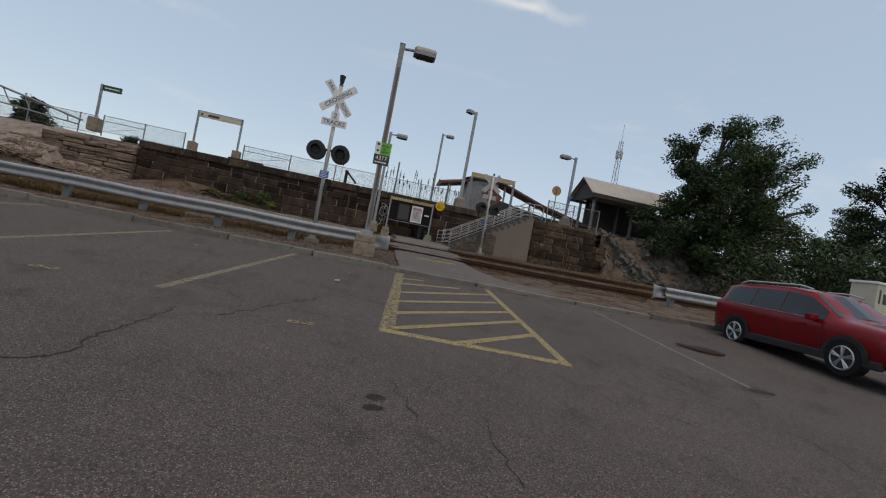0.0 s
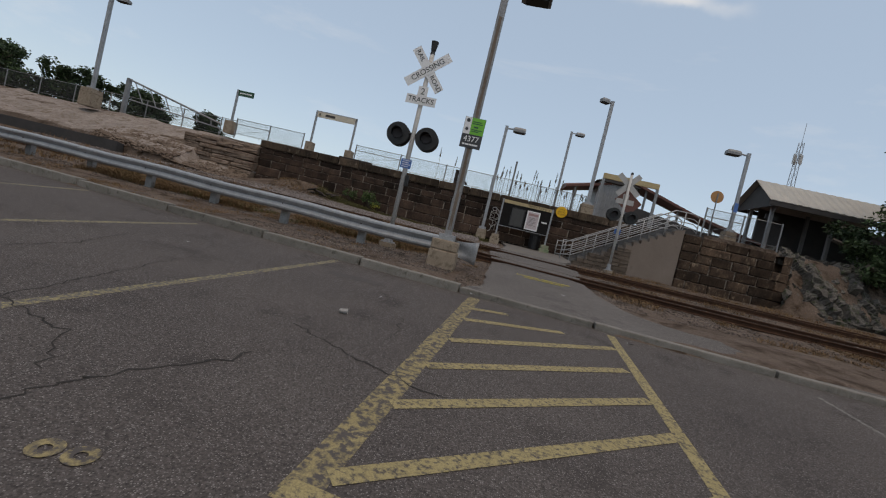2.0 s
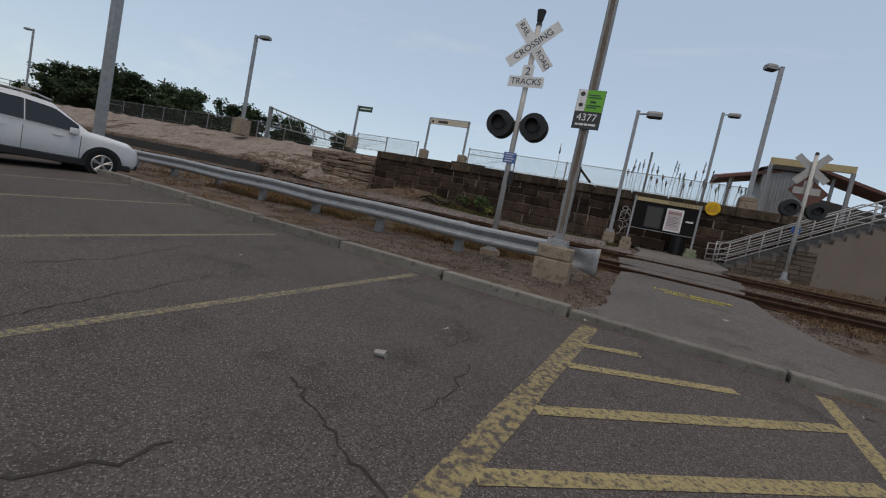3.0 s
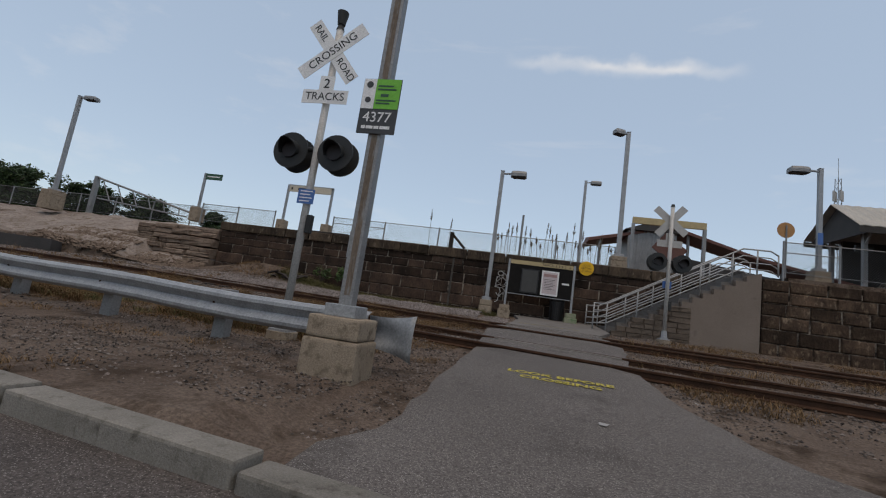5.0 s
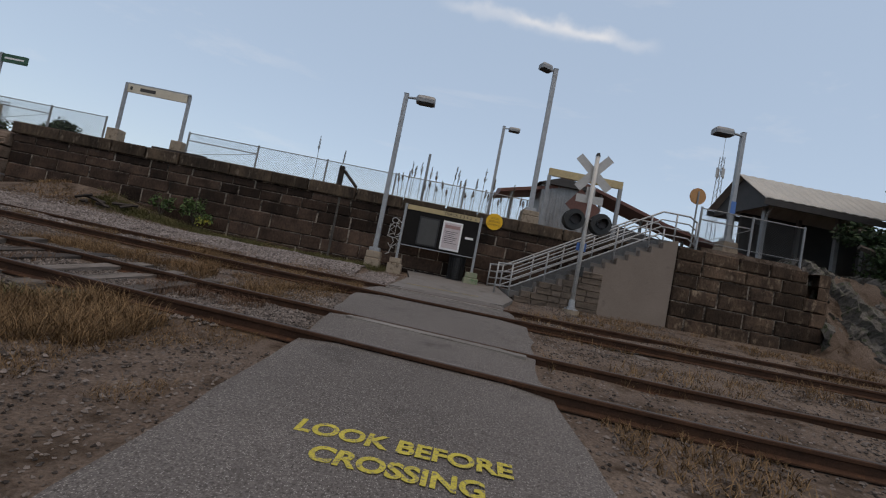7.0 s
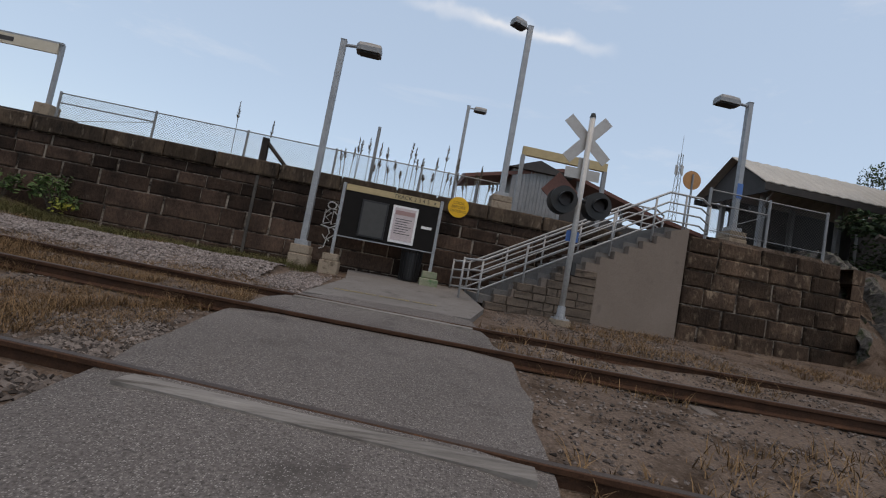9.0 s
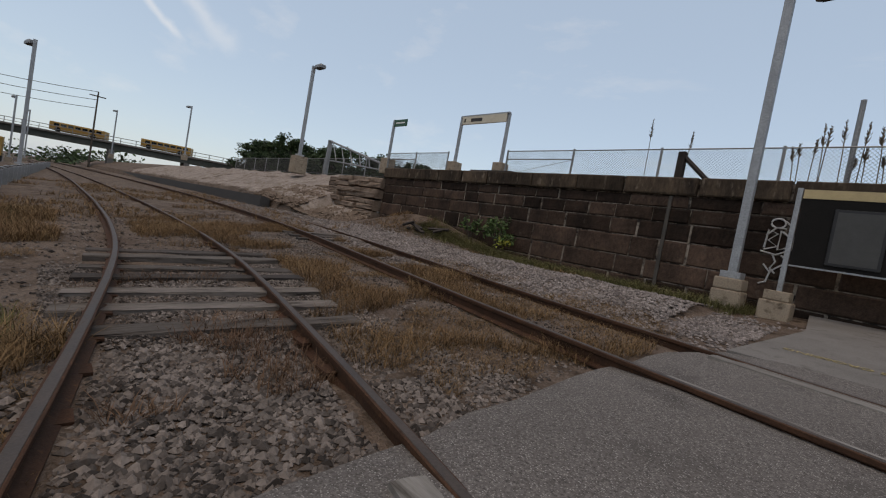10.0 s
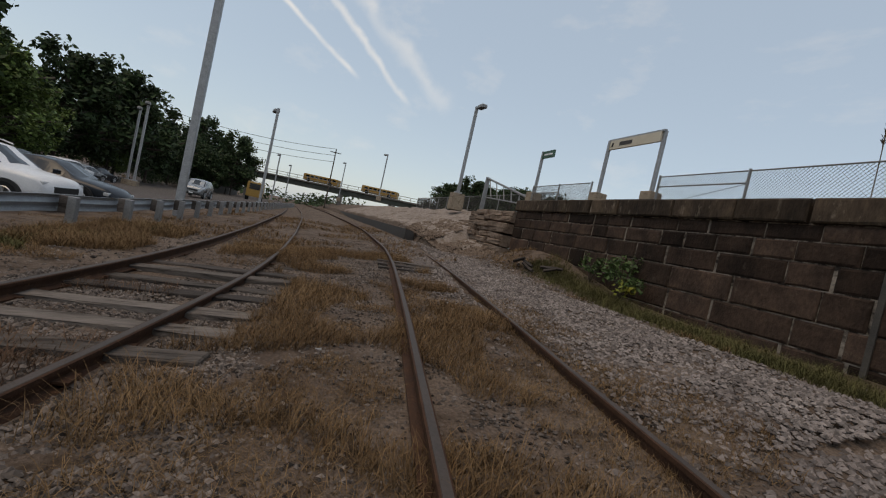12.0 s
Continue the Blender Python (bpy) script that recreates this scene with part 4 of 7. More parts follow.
def stair_rail(y, label):
    rl = thing("handrail", (0, 0, 0), label, "handrail", "stair railings")
    sl = 0.585
    z = lambda xx: 1.78 + sl * (xx - 4.8)
    for k, off in enumerate((0.0, -0.21, -0.4, -0.59)):
        pts = [(4.42, y, 1.75 + off), (4.8, y, z(4.8) + off), (8.47, y, z(8.47) + off), (9.2, y, z(8.47) + off), (9.4, y, z(8.47) + off - 0.12)]
        part("rail", path_tube(pts, 0.024 if k == 0 else 0.019, 8), "railpaint", rl, smooth=True)
    for xx in (4.42, 4.8, 5.65, 6.5, 7.35, 8.2, 8.85, 9.4):
        top = z(min(max(xx, 4.8), 8.47)) - (0.12 if xx > 9.3 else 0)
        stepz = Z0 + (Z1 - Z0) * min(max((xx - X0) / (X1 - X0), 0), 1)
        part("post", tube((xx, y, stepz - 0.02 if xx > 4.83 else GZ(xx, y)), (xx, y, top), 0.022, 8), "railpaint", rl, smooth=True)
    return rl


stair_rail(20.56, "grey painted pipe handrail with four rails along the stairs")
stair_rail(22.2, "grey painted pipe handrail along the wall side of the stairs")


# ---- street lamps ----
def concrete_base(parent, w, h, z0, material="concrete"):
    part("concrete_base", box(-w / 2, w / 2, -w / 2, w / 2, z0 - 0.3, z0 + h * 0.62, bevel=0.03), material, parent, "square weathered concrete footing")
    part("base_cap", box(-w / 2 + 0.015, w / 2 - 0.015, -w / 2 + 0.015, w / 2 - 0.015, z0 + h * 0.63, z0 + h, bevel=0.025), material, parent)


def street_lamp(loc, base_h, top, head_dir, pole_w, label, arm=0.25, head=(0.55, 0.34, 0.2), bw=0.55, group="street lamps", streak=False):
    ob = thing("street_lamp", loc, label, "street lamp", group)
    if base_h:
        concrete_base(ob, bw, base_h, 0)
        part("base_plate", box(-pole_w * 1.15, pole_w * 1.15, -pole_w * 1.15, pole_w * 1.15, base_h, base_h + 0.11, bevel=0.008), "galv", ob)
    h = pole_w / 2
    pole = part("pole", box(-h, h, -h, h, base_h, top, bevel=0.012), "dullsteel" if streak else "galv", ob)
    if streak:
        part("rust_streak", box(-h * 0.35, h * 0.55, -h - 0.003, -h, base_h + 0.2, top - 0.6), "ruststreak", pole, "brown rust streak")
        part("hand_hole_cover", box(-h - 0.012, -h, -0.05, 0.05, base_h + 0.55, base_h + 0.8, bevel=0.005), "galv", pole)
    part("pole_cap", box(-h - 0.006, h + 0.006, -h - 0.006, h + 0.006, top, top + 0.015), "dullsteel", pole)
    dx, dy = math.cos(head_dir), math.sin(head_dir)
    part("arm", tube((dx * h, dy * h, top - 0.09), (dx * (h + arm), dy * (h + arm), top - 0.07), 0.035, 8), "galv", ob)
    m = pose(dx * (h + arm + head[0] / 2), dy * (h + arm + head[0] / 2), top - 0.08, 0, 0, math.degrees(head_dir))
    bm = bmesh.new()
    L, W, H = (v / 2 for v in head)
    sec = [(-L, 0.7, 0.5), (-L * 0.8, 0.95, 0.9), (0, 1, 1), (L * 0.9, 1, 0.9), (L, 0.9, 0.55)]
    rings = []
    for x, wy, hz in sec:
        rings.append([bm.verts.new((x, sy * W * wy * k, z)) for sy, k, z in ((-1, 1, -H), (1, 1, -H), (1, 1, H * 0.1), (1, 0.8, H * hz), (-1, 0.8, H * hz), (-1, 1, H * 0.1))])
    for a, b in zip(rings, rings[1:]):
        for k in range(6):
            bm.faces.new((a[k], a[(k + 1) % 6], b[(k + 1) % 6], b[k]))
    bm.faces.new(rings[0][::-1])
    bm.faces.new(rings[-1])
    bmesh.ops.transform(bm, matrix=m, verts=bm.verts)
    hd = part("lamp_head", bm, "dullsteel", ob, "grey box lamp head")
    bm = box(-L * 0.7, L * 0.8, -W * 0.75, W * 0.75, -H - 0.03, -H + 0.002)
    bmesh.ops.transform(bm, matrix=m, verts=bm.verts)
    part("diffuser", bm, "black", hd)
    return ob


near_lamp = street_lamp((0.74, 10.3, 0.13), 0.52, 5.38, 0.0, 0.13, "grey square lamp post with rust streak on concrete footing", 0.24, (0.56, 0.34, 0.2), 0.52, streak=True)
street_lamp((1.0, 21.85, 0.93), 0.52, 5.25, 0.0, 0.13, "grey square steel lamp post beside the stone wall", 0.25, (0.56, 0.34, 0.2), 0.44)
street_lamp((5.68, 24.3, 3.42), 0.48, 5.66, math.radians(205), 0.16, "tall grey square lamp post on the upper level", 0.12, (0.45, 0.3, 0.2), 0.6)
street_lamp((11.58, 22.6, 3.35), 0.5, 4.03, math.pi, 0.13, "grey lamp post with a blue sticker by the canopy", 0.28, (0.6, 0.34, 0.2), 0.5)
street_lamp((5.03, 32.3, 3.6), 0.4, 6.0, 0.0, 0.15, "grey lamp post beyond the fence", 0.2, (0.6, 0.34, 0.2), 0.5)
street_lamp((-22.05, 24.2, 3.4), 0.7, 5.95, 0.1, 0.17, "grey lamp post on a stained concrete footing on the bank", 0.2, (0.75, 0.36, 0.2), 0.75)
single("pole_sticker", box(11.5, 11.66, 22.525, 22.53, 4.75, 5.15), "blue", (0, 0, 0), "small blue sticker stuck on a lamp post", "sticker")
# tall pole and lamps of the car park further on
tall = thing("street_lamp", (-13.85, 11.9, GZ(-13.8, 11.9) - 0.05), "very tall pale square lamp pole behind the guardrail", "street lamp", "street lamps")
part("pole", box(-0.12, 0.12, -0.12, 0.12, 0, 11.5, bevel=0.02), "galv", tall)
part("arm", tube((0, -0.1, 11.3), (0, -1.2, 11.5), 0.05), "galv", tall)
part("lamp_head", box(-0.2, 0.2, -1.9, -1.2, 11.4, 11.6, bevel=0.04), "dullsteel", tall)
far_lamp = street_lamp((-35.2, 12.3, 0.2), 0.5, 8.2, -2.9, 0.2, "grey car park lamp post far along the tracks", 0.3, (1.0, 0.45, 0.25), 0.8)
for x, y, h, tw in ((-75, 10.2, 1.0, 0), (-100, 11.0, 1.05, 0), (-50, -1.2, 1.05, 180), (-55, -3.5, 1.05, 180), (-68, -30, 1.0, 180), (-64, -27, 1.0, 90), (-88, -15, 0.9, 180), (-30, -11, 1.0, 180), (-37, -16, 1.0, 180), (-44.7, 23.0, 0.6, 0), (-95, 22, 1.0, 0)):
    c = copy_thing(far_lamp, pose(x, y, GZ(x, y) + (2.6 if y > 20 else 0), 0, 0, tw) @ Matrix.Scale(h, 4))
    c.scale = (h, h, h)

# parking sign on the near lamp post
sg = thing("parking_sign", (0.75, 10.222, 2.7), "green, white and black pay-parking sign fixed to a lamp post", "sign")
part("plate", box(-0.195, 0.195, -0.012, 0, -0.285, 0.285, bevel=0.004), "charcoal", sg)
part("green_panel", box(-0.06, 0.19, -0.016, -0.012, -0.03, 0.28), "green", sg)
part("white_panel", box(-0.19, -0.062, -0.016, -0.012, -0.03, 0.28), "white", sg)
part("lettering", text_mesh("4377", 0.145, pose(-0.005, -0.014, -0.12, 90, 0, 0), 0.003), "white", sg, "white numerals")
bm = bmesh.new()
for k, (x0, x1) in enumerate(((-0.15, -0.11), (-0.1, -0.03), (-0.02, 0.03), (0.04, 0.14))):
    box(x0, x1, -0.015, -0.012, -0.235, -0.205, bm)
part("brand_bars", bm, "white", sg, "unreadable white line")
bm = bmesh.new()
for z, x1 in ((0.2, 0.12), (0.165, 0.15), (0.05, 0.16), (0.02, 0.1)):
    box(-0.04, x1, -0.019, -0.016, z, z + 0.016, bm)
box(0.0, 0.08, -0.019, -0.016, 0.095, 0.125, bm)
part("small_bars", bm, "darkgreen", sg)
part("round_mark", tube((-0.126, -0.019, 0.22), (-0.126, -0.016, 0.22), 0.035, 16), "charcoal", sg)
part("round_mark", tube((-0.126, -0.019, 0.06), (-0.126, -0.016, 0.06), 0.03, 16), "charcoal", sg)
part("clamp", box(-0.08, 0.08, 0, 0.16, -0.02, 0.02), "galv", sg)


# ---- railroad crossing signals ----
def crossing_signal(loc, front, height, label, drops=(0.62, 1.24, 2.28, 2.9)):
    """Mast with crossbuck, track count plate and flashing light pair; front: +1 shows the lettering towards -y."""
    ob = thing("crossing_signal", loc, label, "railroad signal", "crossing signals")
    f = -front
    part("pedestal", tube((0, 0, -0.25), (0, 0, 0.03), 0.2, 12), "concrete", ob)
    bm = box(-0.13, 0.13, -0.13, 0.13, 0.03, 0.06)
    for a in range(4):
        ang = math.pi / 4 + a * math.pi / 2
        tube((0.1 * math.cos(ang), 0.1 * math.sin(ang), 0.05), (0.1 * math.cos(ang), 0.1 * math.sin(ang), 0.1), 0.014, 6, bm=bm)
    tube((0, 0, 0.05), (0, 0, 0.28), 0.085, 12, 0.07, bm=bm)
    part("mast_base", bm, "galv", ob, "bolted cast mast base")
    part("mast", tube((0, 0, 0.1), (0, 0, height), 0.052, 12), "palemast", ob, smooth=True)
    top = part("mast_cap", tube((0, 0, height + 0.0), (0, 0, height + 0.08), 0.06, 10, 0.04), "dulllamp", ob)
    if front > 0:
        part("bell", tube((0, 0, height + 0.08), (0, 0, height + 0.28), 0.055, 12, 0.085), "dulllamp", top, "dark mast-top bell")
    bz = height - drops[0]
    yb = f * 0.075
    words = {40: ("CROSSING",), -50: ("RAIL", "ROAD")}
    for ang, ws in words.items():
        bm = box(-0.56, 0.56, -0.004, 0.004, -0.105, 0.105)
        off = 0.006 if ang > 0 else 0
        m = Matrix.Translation((0, yb + f * off, bz)) @ pose(0, 0, 0, 0, -ang * front, 0)
        bmesh.ops.transform(bm, matrix=m, verts=bm.verts)
        bl = part("crossbuck_blade", bm, "white" if front > 0 else "signback", ob)
        if front > 0:
            for k, w in enumerate(ws):
                xo = 0 if len(ws) == 1 else (-0.36, 0.36)[k]
                part("lettering", text_mesh(w, 0.17 if len(ws) == 1 else 0.145, m @ pose(xo, f * 0.005, 0, 90, 0, 0), 0.002), "letterblack", bl, "black letters")
    tz = height - drops[1]
    plate = part("track_plate", box(-0.34, 0.34, yb - 0.004, yb + 0.004, tz - 0.2, tz), "white" if front > 0 else "signback", ob)
    part("count_plate", box(-0.11, 0.11, yb - 0.004, yb + 0.004, tz + 0.001, tz + 0.21), "white" if front > 0 else "signback", plate)
    if front > 0:
        part("lettering", text_mesh("2", 0.2, pose(0, yb - 0.006, tz + 0.09, 90, 0, 0), 0.002), "letterblack", plate)
        part("lettering", text_mesh("TRACKS", 0.16, pose(0, yb - 0.006, tz - 0.1, 90, 0, 0), 0.002), "letterblack", plate)
    lz = height - drops[2]
    part("cross_arm", tube((-0.38, 0, lz), (0.38, 0, lz), 0.035, 8), "dulllamp", ob)
    for sx in (-0.33, 0.33):
        for sy in (-1, 1):
            y0 = sy * 0.1
            dk = part("flasher_disc", tube((sx, y0, lz - 0.06), (sx, y0 + sy * 0.02, lz - 0.06), 0.255, 24), "dulllamp", ob, "black round flasher backing")
            part("lens", tube((sx, y0 + sy * 0.02, lz - 0.06), (sx, y0 + sy * 0.05, lz - 0.06), 0.11, 20), "redlens", dk, "dark red lens")
            bm = bmesh.new()
            n = 16
            ra, rb = [], []
            for k in range(n + 1):
                a = math.pi * (-0.12 + 1.24 * k / n)
                ln = 0.2 * (0.4 + 0.6 * max(0, math.sin(a)))
                for rr, row in ((0.125, ra), (0.135, rb)):
                    c = Vector((sx + rr * math.cos(a), y0 + sy * 0.02, lz - 0.06 + rr * math.sin(a)))
                    row.append((bm.verts.new(c), bm.verts.new(c + Vector((0, sy * ln, -0.015)))))
            for row in (ra, rb):
                for p, q in zip(row, row[1:]):
                    bm.faces.new((p[0], q[0], q[1], p[1]))
            for k in range(n):
                bm.faces.new((ra[k][1], ra[k + 1][1], rb[k + 1][1], rb[k][1]))
            part("hood", bm, "dulllamp", dk, "black hood")
            part("housing", tube((sx, 0, lz - 0.06), (sx, y0, lz - 0.06), 0.1, 12), "dulllamp", dk)
    zb = height - drops[3]
    pl = part("emergency_plate", box(-0.12, 0.12, f * 0.062 - 0.003, f * 0.062 + 0.003, zb - 0.1, zb + 0.1), "blue", ob, "small blue emergency notice")
    bm = bmesh.new()
    for k in range(4):
        box(-0.09, 0.09 - 0.03 * (k % 2), f * 0.066 - 0.001, f * 0.066 + 0.001, zb + 0.065 - k * 0.045, zb + 0.08 - k * 0.045, bm)
    part("text_bars", bm, "white", pl)
    part("cable_box", box(0.05, 0.13, -0.04, 0.04, height - 3.0, height - 2.75, bevel=0.01), "dulllamp", ob)
    return ob


crossing_signal((-0.7, 11.76, 0.25), 1, 4.35, "railroad crossing signal mast with crossbuck and black flashers", (0.38, 0.97, 1.83, 2.51))
crossing_signal((6.23, 19.77, 0.9), -1, 3.87, "railroad crossing signal seen from behind, beside the stairs", (0.41, 0.98, 1.6, 2.28))

# ---- guardrails ----
W_BEAM = [(0.0, -0.155), (0.03, -0.15), (0.075, -0.115), (0.08, -0.08), (0.04, -0.03), (0.015, 0.0), (0.04, 0.03), (0.08, 0.08), (0.075, 0.115), (0.03, 0.15), (0.0, 0.155),
          (-0.004, 0.15), (0.024, 0.144), (0.066, 0.112), (0.07, 0.08), (0.034, 0.034), (0.008, 0.0), (0.034, -0.034), (0.07, -0.08), (0.066, -0.112), (0.024, -0.144), (-0.004, -0.15)]


def guardrail(pts, posts, label, flare_end):
    ob = thing("guardrail", (0, 0, 0), label, "guardrail", "guardrails")
    part("beam", sweep(pts, [(-a, u) for a, u in W_BEAM]), "galv", ob, "corrugated steel beam")
    for x, y, z in posts:
        p = part("post", box(x - 0.08, x + 0.08, y + 0.14, y + 0.28, GZ(x, y) - 0.3, z + 0.16, bevel=0.01), "dullsteel", ob)
        part("block", box(x - 0.07, x + 0.07, y + 0.01, y + 0.14, z - 0.15, z + 0.15, bevel=0.008), "tie", p)
        part("bolt", tube((x, y - 0.03, z), (x, y - 0.005, z), 0.015, 6), "rust", p)
    # flared terminal
    x, y, z = flare_end
    s = 1 if pts[0][0] < pts[-1][0] else 1
    bm = bmesh.new()
    rows = []
    sgn = 1 if abs(x - pts[-1][0]) < abs(x - pts[0][0]) else -1
    for k in range(7):
        t = k / 6
        xx, yy = x + sgn * 0.5 * t, y - 0.05 * t - 0.16 * t ** 3
        h0 = 0.155 + 0.075 * t ** 2
        rows.append([(xx, yy + 0.05 * math.cos(u * 3.0) * (1 - 0.5 * t) + 0.12 * (abs(u) ** 2) * t, z - 0.04 * t + h0 * u * (1 - 0.1 * t * math.sin(u * 5))) for u in np.linspace(-1, 1, 9)])
    vs = [[[bm.verts.new(Vector(p) + Vector((0, o, 0))) for p in r] for r in rows] for o in (0, 0.008)]
    for sheet in vs:
        for a, b in zip(sheet, sheet[1:]):
            for k in range(8):
                bm.faces.new((a[k], a[k + 1], b[k + 1], b[k]))
    for e in (0, 6):
        for k in range(8):
            bm.faces.new((vs[0][e][k], vs[0][e][k + 1], vs[1][e][k + 1], vs[1][e][k]))
    end = part("flared_end", bm, "galv", ob, "flared sheet-steel end piece", smooth=True)
    for k in range(4):
        xb = x + sgn * (0.02 + 0.05 * (k // 2))
        zb = z - 0.08 + 0.16 * (k % 2)
        part("bolt", tube((xb, y - 0.09, zb), (xb, y - 0.02, zb), 0.014, 6), "rust", end)
    return ob


def gline(x):
    return 10.75 - 0.13 * (x - 0.5) if x > -9 else 11.985 + 0.03 * (-9 - x)


gp = [(x, gline(x), GZ(x, gline(x)) + 0.38 + 0.012 * math.sin(x * 1.7)) for x in np.linspace(-70, 0.85, 90)]
guardrail(gp, [(x, gline(x), GZ(x, gline(x)) + 0.38) for x in np.arange(-69.55, 0.3, 1.9)], "galvanised steel guardrail along the car park verge", (0.85, gline(0.85), GZ(0.8, 10.7) + 0.36))
gp = [(x, 10.5, GZ(x, 10.5) + 0.38) for x in np.linspace(9.4, 34, 30)]
guardrail(gp, [(x, 10.5, GZ(x, 10.5) + 0.38) for x in np.arange(9.8, 34, 1.9)], "galvanised steel guardrail beside the parked red car", (9.4, 10.5, GZ(9.4, 10.5) + 0.38))

# ---- notice board, bin, disc sign, graffiti ----
nb = thing("notice_board", (0, 0, 0), "black station notice board on steel posts by the wall", "notice board")
for x, mat_ in ((1.64, "concrete"), (3.88, "greenconcrete")):
    ft = part("footing", box(x - 0.21, x + 0.21, 21.75, 22.17, 0.7, 1.22, bevel=0.025), mat_, nb, "square concrete footing, green-stained" if mat_ != "concrete" else "square concrete footing")
    part("footing_cap", box(x - 0.17, x + 0.17, 21.79, 22.13, 1.225, 1.38, bevel=0.02), mat_, ft)
    part("post", box(x - 0.035, x + 0.035, 21.92, 21.99, 1.36, 3.02, bevel=0.006), "galv", nb)
part("panel", box(1.69, 3.83, 21.93, 21.98, 1.82, 2.86), "panel", nb, "black backing panel")
hd = part("header", box(1.69, 3.83, 21.92, 21.985, 2.862, 3.0), "tan", nb, "tan header strip")
part("lettering", text_mesh("TRACK 2 3 4 5", 0.13, pose(3.18, 21.918, 2.93, 90, 0, 0), 0.002), "letterblack", hd)
part("cross_mark", text_mesh("x", 0.12, pose(3.72, 21.918, 2.935, 90, 0, 0), 0.002), "letterblack", hd)
part("bottom_rail", box(1.68, 3.84, 21.92, 21.985, 1.795, 1.818), "galv", nb)
fr = part("poster_frame", box(2.1, 2.7, 21.905, 21.93, 1.88, 2.72, bevel=0.006), "black", nb)
part("poster", box(2.14, 2.66, 21.9, 21.905, 1.92, 2.68), "greyposter", fr, "dull grey glazed poster")
fr = part("poster_frame", box(2.8, 3.38, 21.9, 21.93, 1.88, 2.73, bevel=0.006), "white", nb, "white poster frame")
ps = part("poster", box(2.85, 3.33, 21.895, 21.9, 1.94, 2.68), "poster", fr, "pale pink printed poster")
part("poster_band", box(2.87, 3.31, 21.891, 21.895, 2.52, 2.62), "posterbar", ps)
bm = bmesh.new()
for k in range(7):
    box(2.9, 3.27 - 0.05 * (k % 3), 21.892, 21.895, 2.42 - k * 0.055, 2.435 - k * 0.055, bm)
part("text_bars", bm, "greyposter", ps)
part("label_plate", box(3.5, 3.74, 21.92, 21.93, 2.31, 2.37), "white", nb)

bn = thing("trash_can", (3.42, 22.2, GZ(3.4, 22.2) + 0.04), "black slatted steel trash can against the wall", "trash can")
part("liner", tube((0, 0, 0.02), (0, 0, 0.64), 0.2, 20, 0.22), "black", bn)
for k in range(22):
    a = 2 * math.pi * k / 22
    part("slat", tube((0.22 * math.cos(a), 0.22 * math.sin(a), 0.0), (0.25 * math.cos(a), 0.25 * math.sin(a), 0.7), 0.013, 4), "black", bn)
bm = bmesh.new()
prev = None
ring = [Vector((0.255 * math.cos(2 * math.pi * k / 24), 0.255 * math.sin(2 * math.pi * k / 24), 0.7)) for k in range(25)]
part("rim", path_tube(ring, 0.02, 6, bm), "black", bn)

ds = thing("disc_sign", (4.32, 22.45, 3.05), "round yellow look-before-crossing sign on the wall", "sign")
part("disc", tube((0, 0, 0), (0, 0.015, 0), 0.255, 36), "amber", ds)
for s, z in (("LOOK", 0.1), ("BEFORE", 0.0), ("CROSSING", -0.1)):
    part("lettering", text_mesh(s, 0.1 if s != "CROSSING" else 0.085, pose(0, -0.004, z, 90, 0, 0), 0.002), "brownletter", ds)
part("bracket", box(-0.03, 0.03, 0.015, 0.15, -0.03, 0.03), "galv", ds)

gf_ = thing("graffiti", (0, 0, 0), "white spray-painted scrawl on the dark stone", "graffiti")
for pts in ([(1.34 + 0.1 * math.cos(a), 2.52 + 0.08 * math.sin(a)) for a in np.linspace(0, 6.3, 14)],
            [(1.2, 2.08), (1.22, 2.4), (1.36, 2.34), (1.24, 2.22), (1.38, 2.12), (1.2, 2.05)], [(1.4, 2.4), (1.39, 2.06), (1.52, 2.12), (1.58, 2.26), (1.42, 2.38)],
            [(1.16, 2.02), (1.38, 1.98), (1.6, 2.1), (1.56, 2.46), (1.44, 2.56)], [(1.34, 1.98), (1.4, 1.86), (1.34, 1.74), (1.42, 1.66)], [(1.24, 1.8), (1.34, 1.68), (1.5, 1.82)],
            [(1.36, 1.72), (1.32, 1.5), (1.22, 1.45)], [(1.2, 2.3), (1.32, 2.44), (1.46, 2.44)], [(1.46, 1.98), (1.56, 1.9), (1.5, 1.74)]):
    part("stroke", path_tube([(x, 22.592, z) for x, z in pts], 0.016, 5), "chalk", gf_)
# drain strip down the wall
single("wall_drain", box(-0.52, -0.45, 22.57, 22.6, 1.0, 2.88, bevel=0.005), "mud", (0, 0, 0), "thin dark steel strip down the stone wall", "drain strip")

# ---- upper level: sign frames, fence, ramps ----
fm = thing("platform_sign", (0, 0, 0), "weathered cream station name board between two posts", "sign")
for x, y in ((-9.24, 24.55), (-7.05, 24.62)):
    part("footing", box(x - 0.2, x + 0.2, y - 0.2, y + 0.2, 3.3, 3.82, bevel=0.03), "concrete", fm)
    part("post", box(x - 0.045, x + 0.045, y - 0.045, y + 0.045, 3.82, 5.52), "galv", fm)
part("name_board", box(-9.2, -7.09, 24.53, 24.6, 5.22, 5.5), "cream", fm, "peeling cream board")
bm = bmesh.new()
box(-8.75, -8.2, 24.524, 24.53, 5.3, 5.42, bm)
box(-9.1, -9.02, 24.524, 24.53, 5.3, 5.42, bm)
part("worn_patch", bm, "darkwood", fm)
part("top_rail", box(-9.28, -7.0, 24.54, 24.63, 5.5, 5.55), "galv", fm)

fm.location = (0.17, -0.05, 0.12)

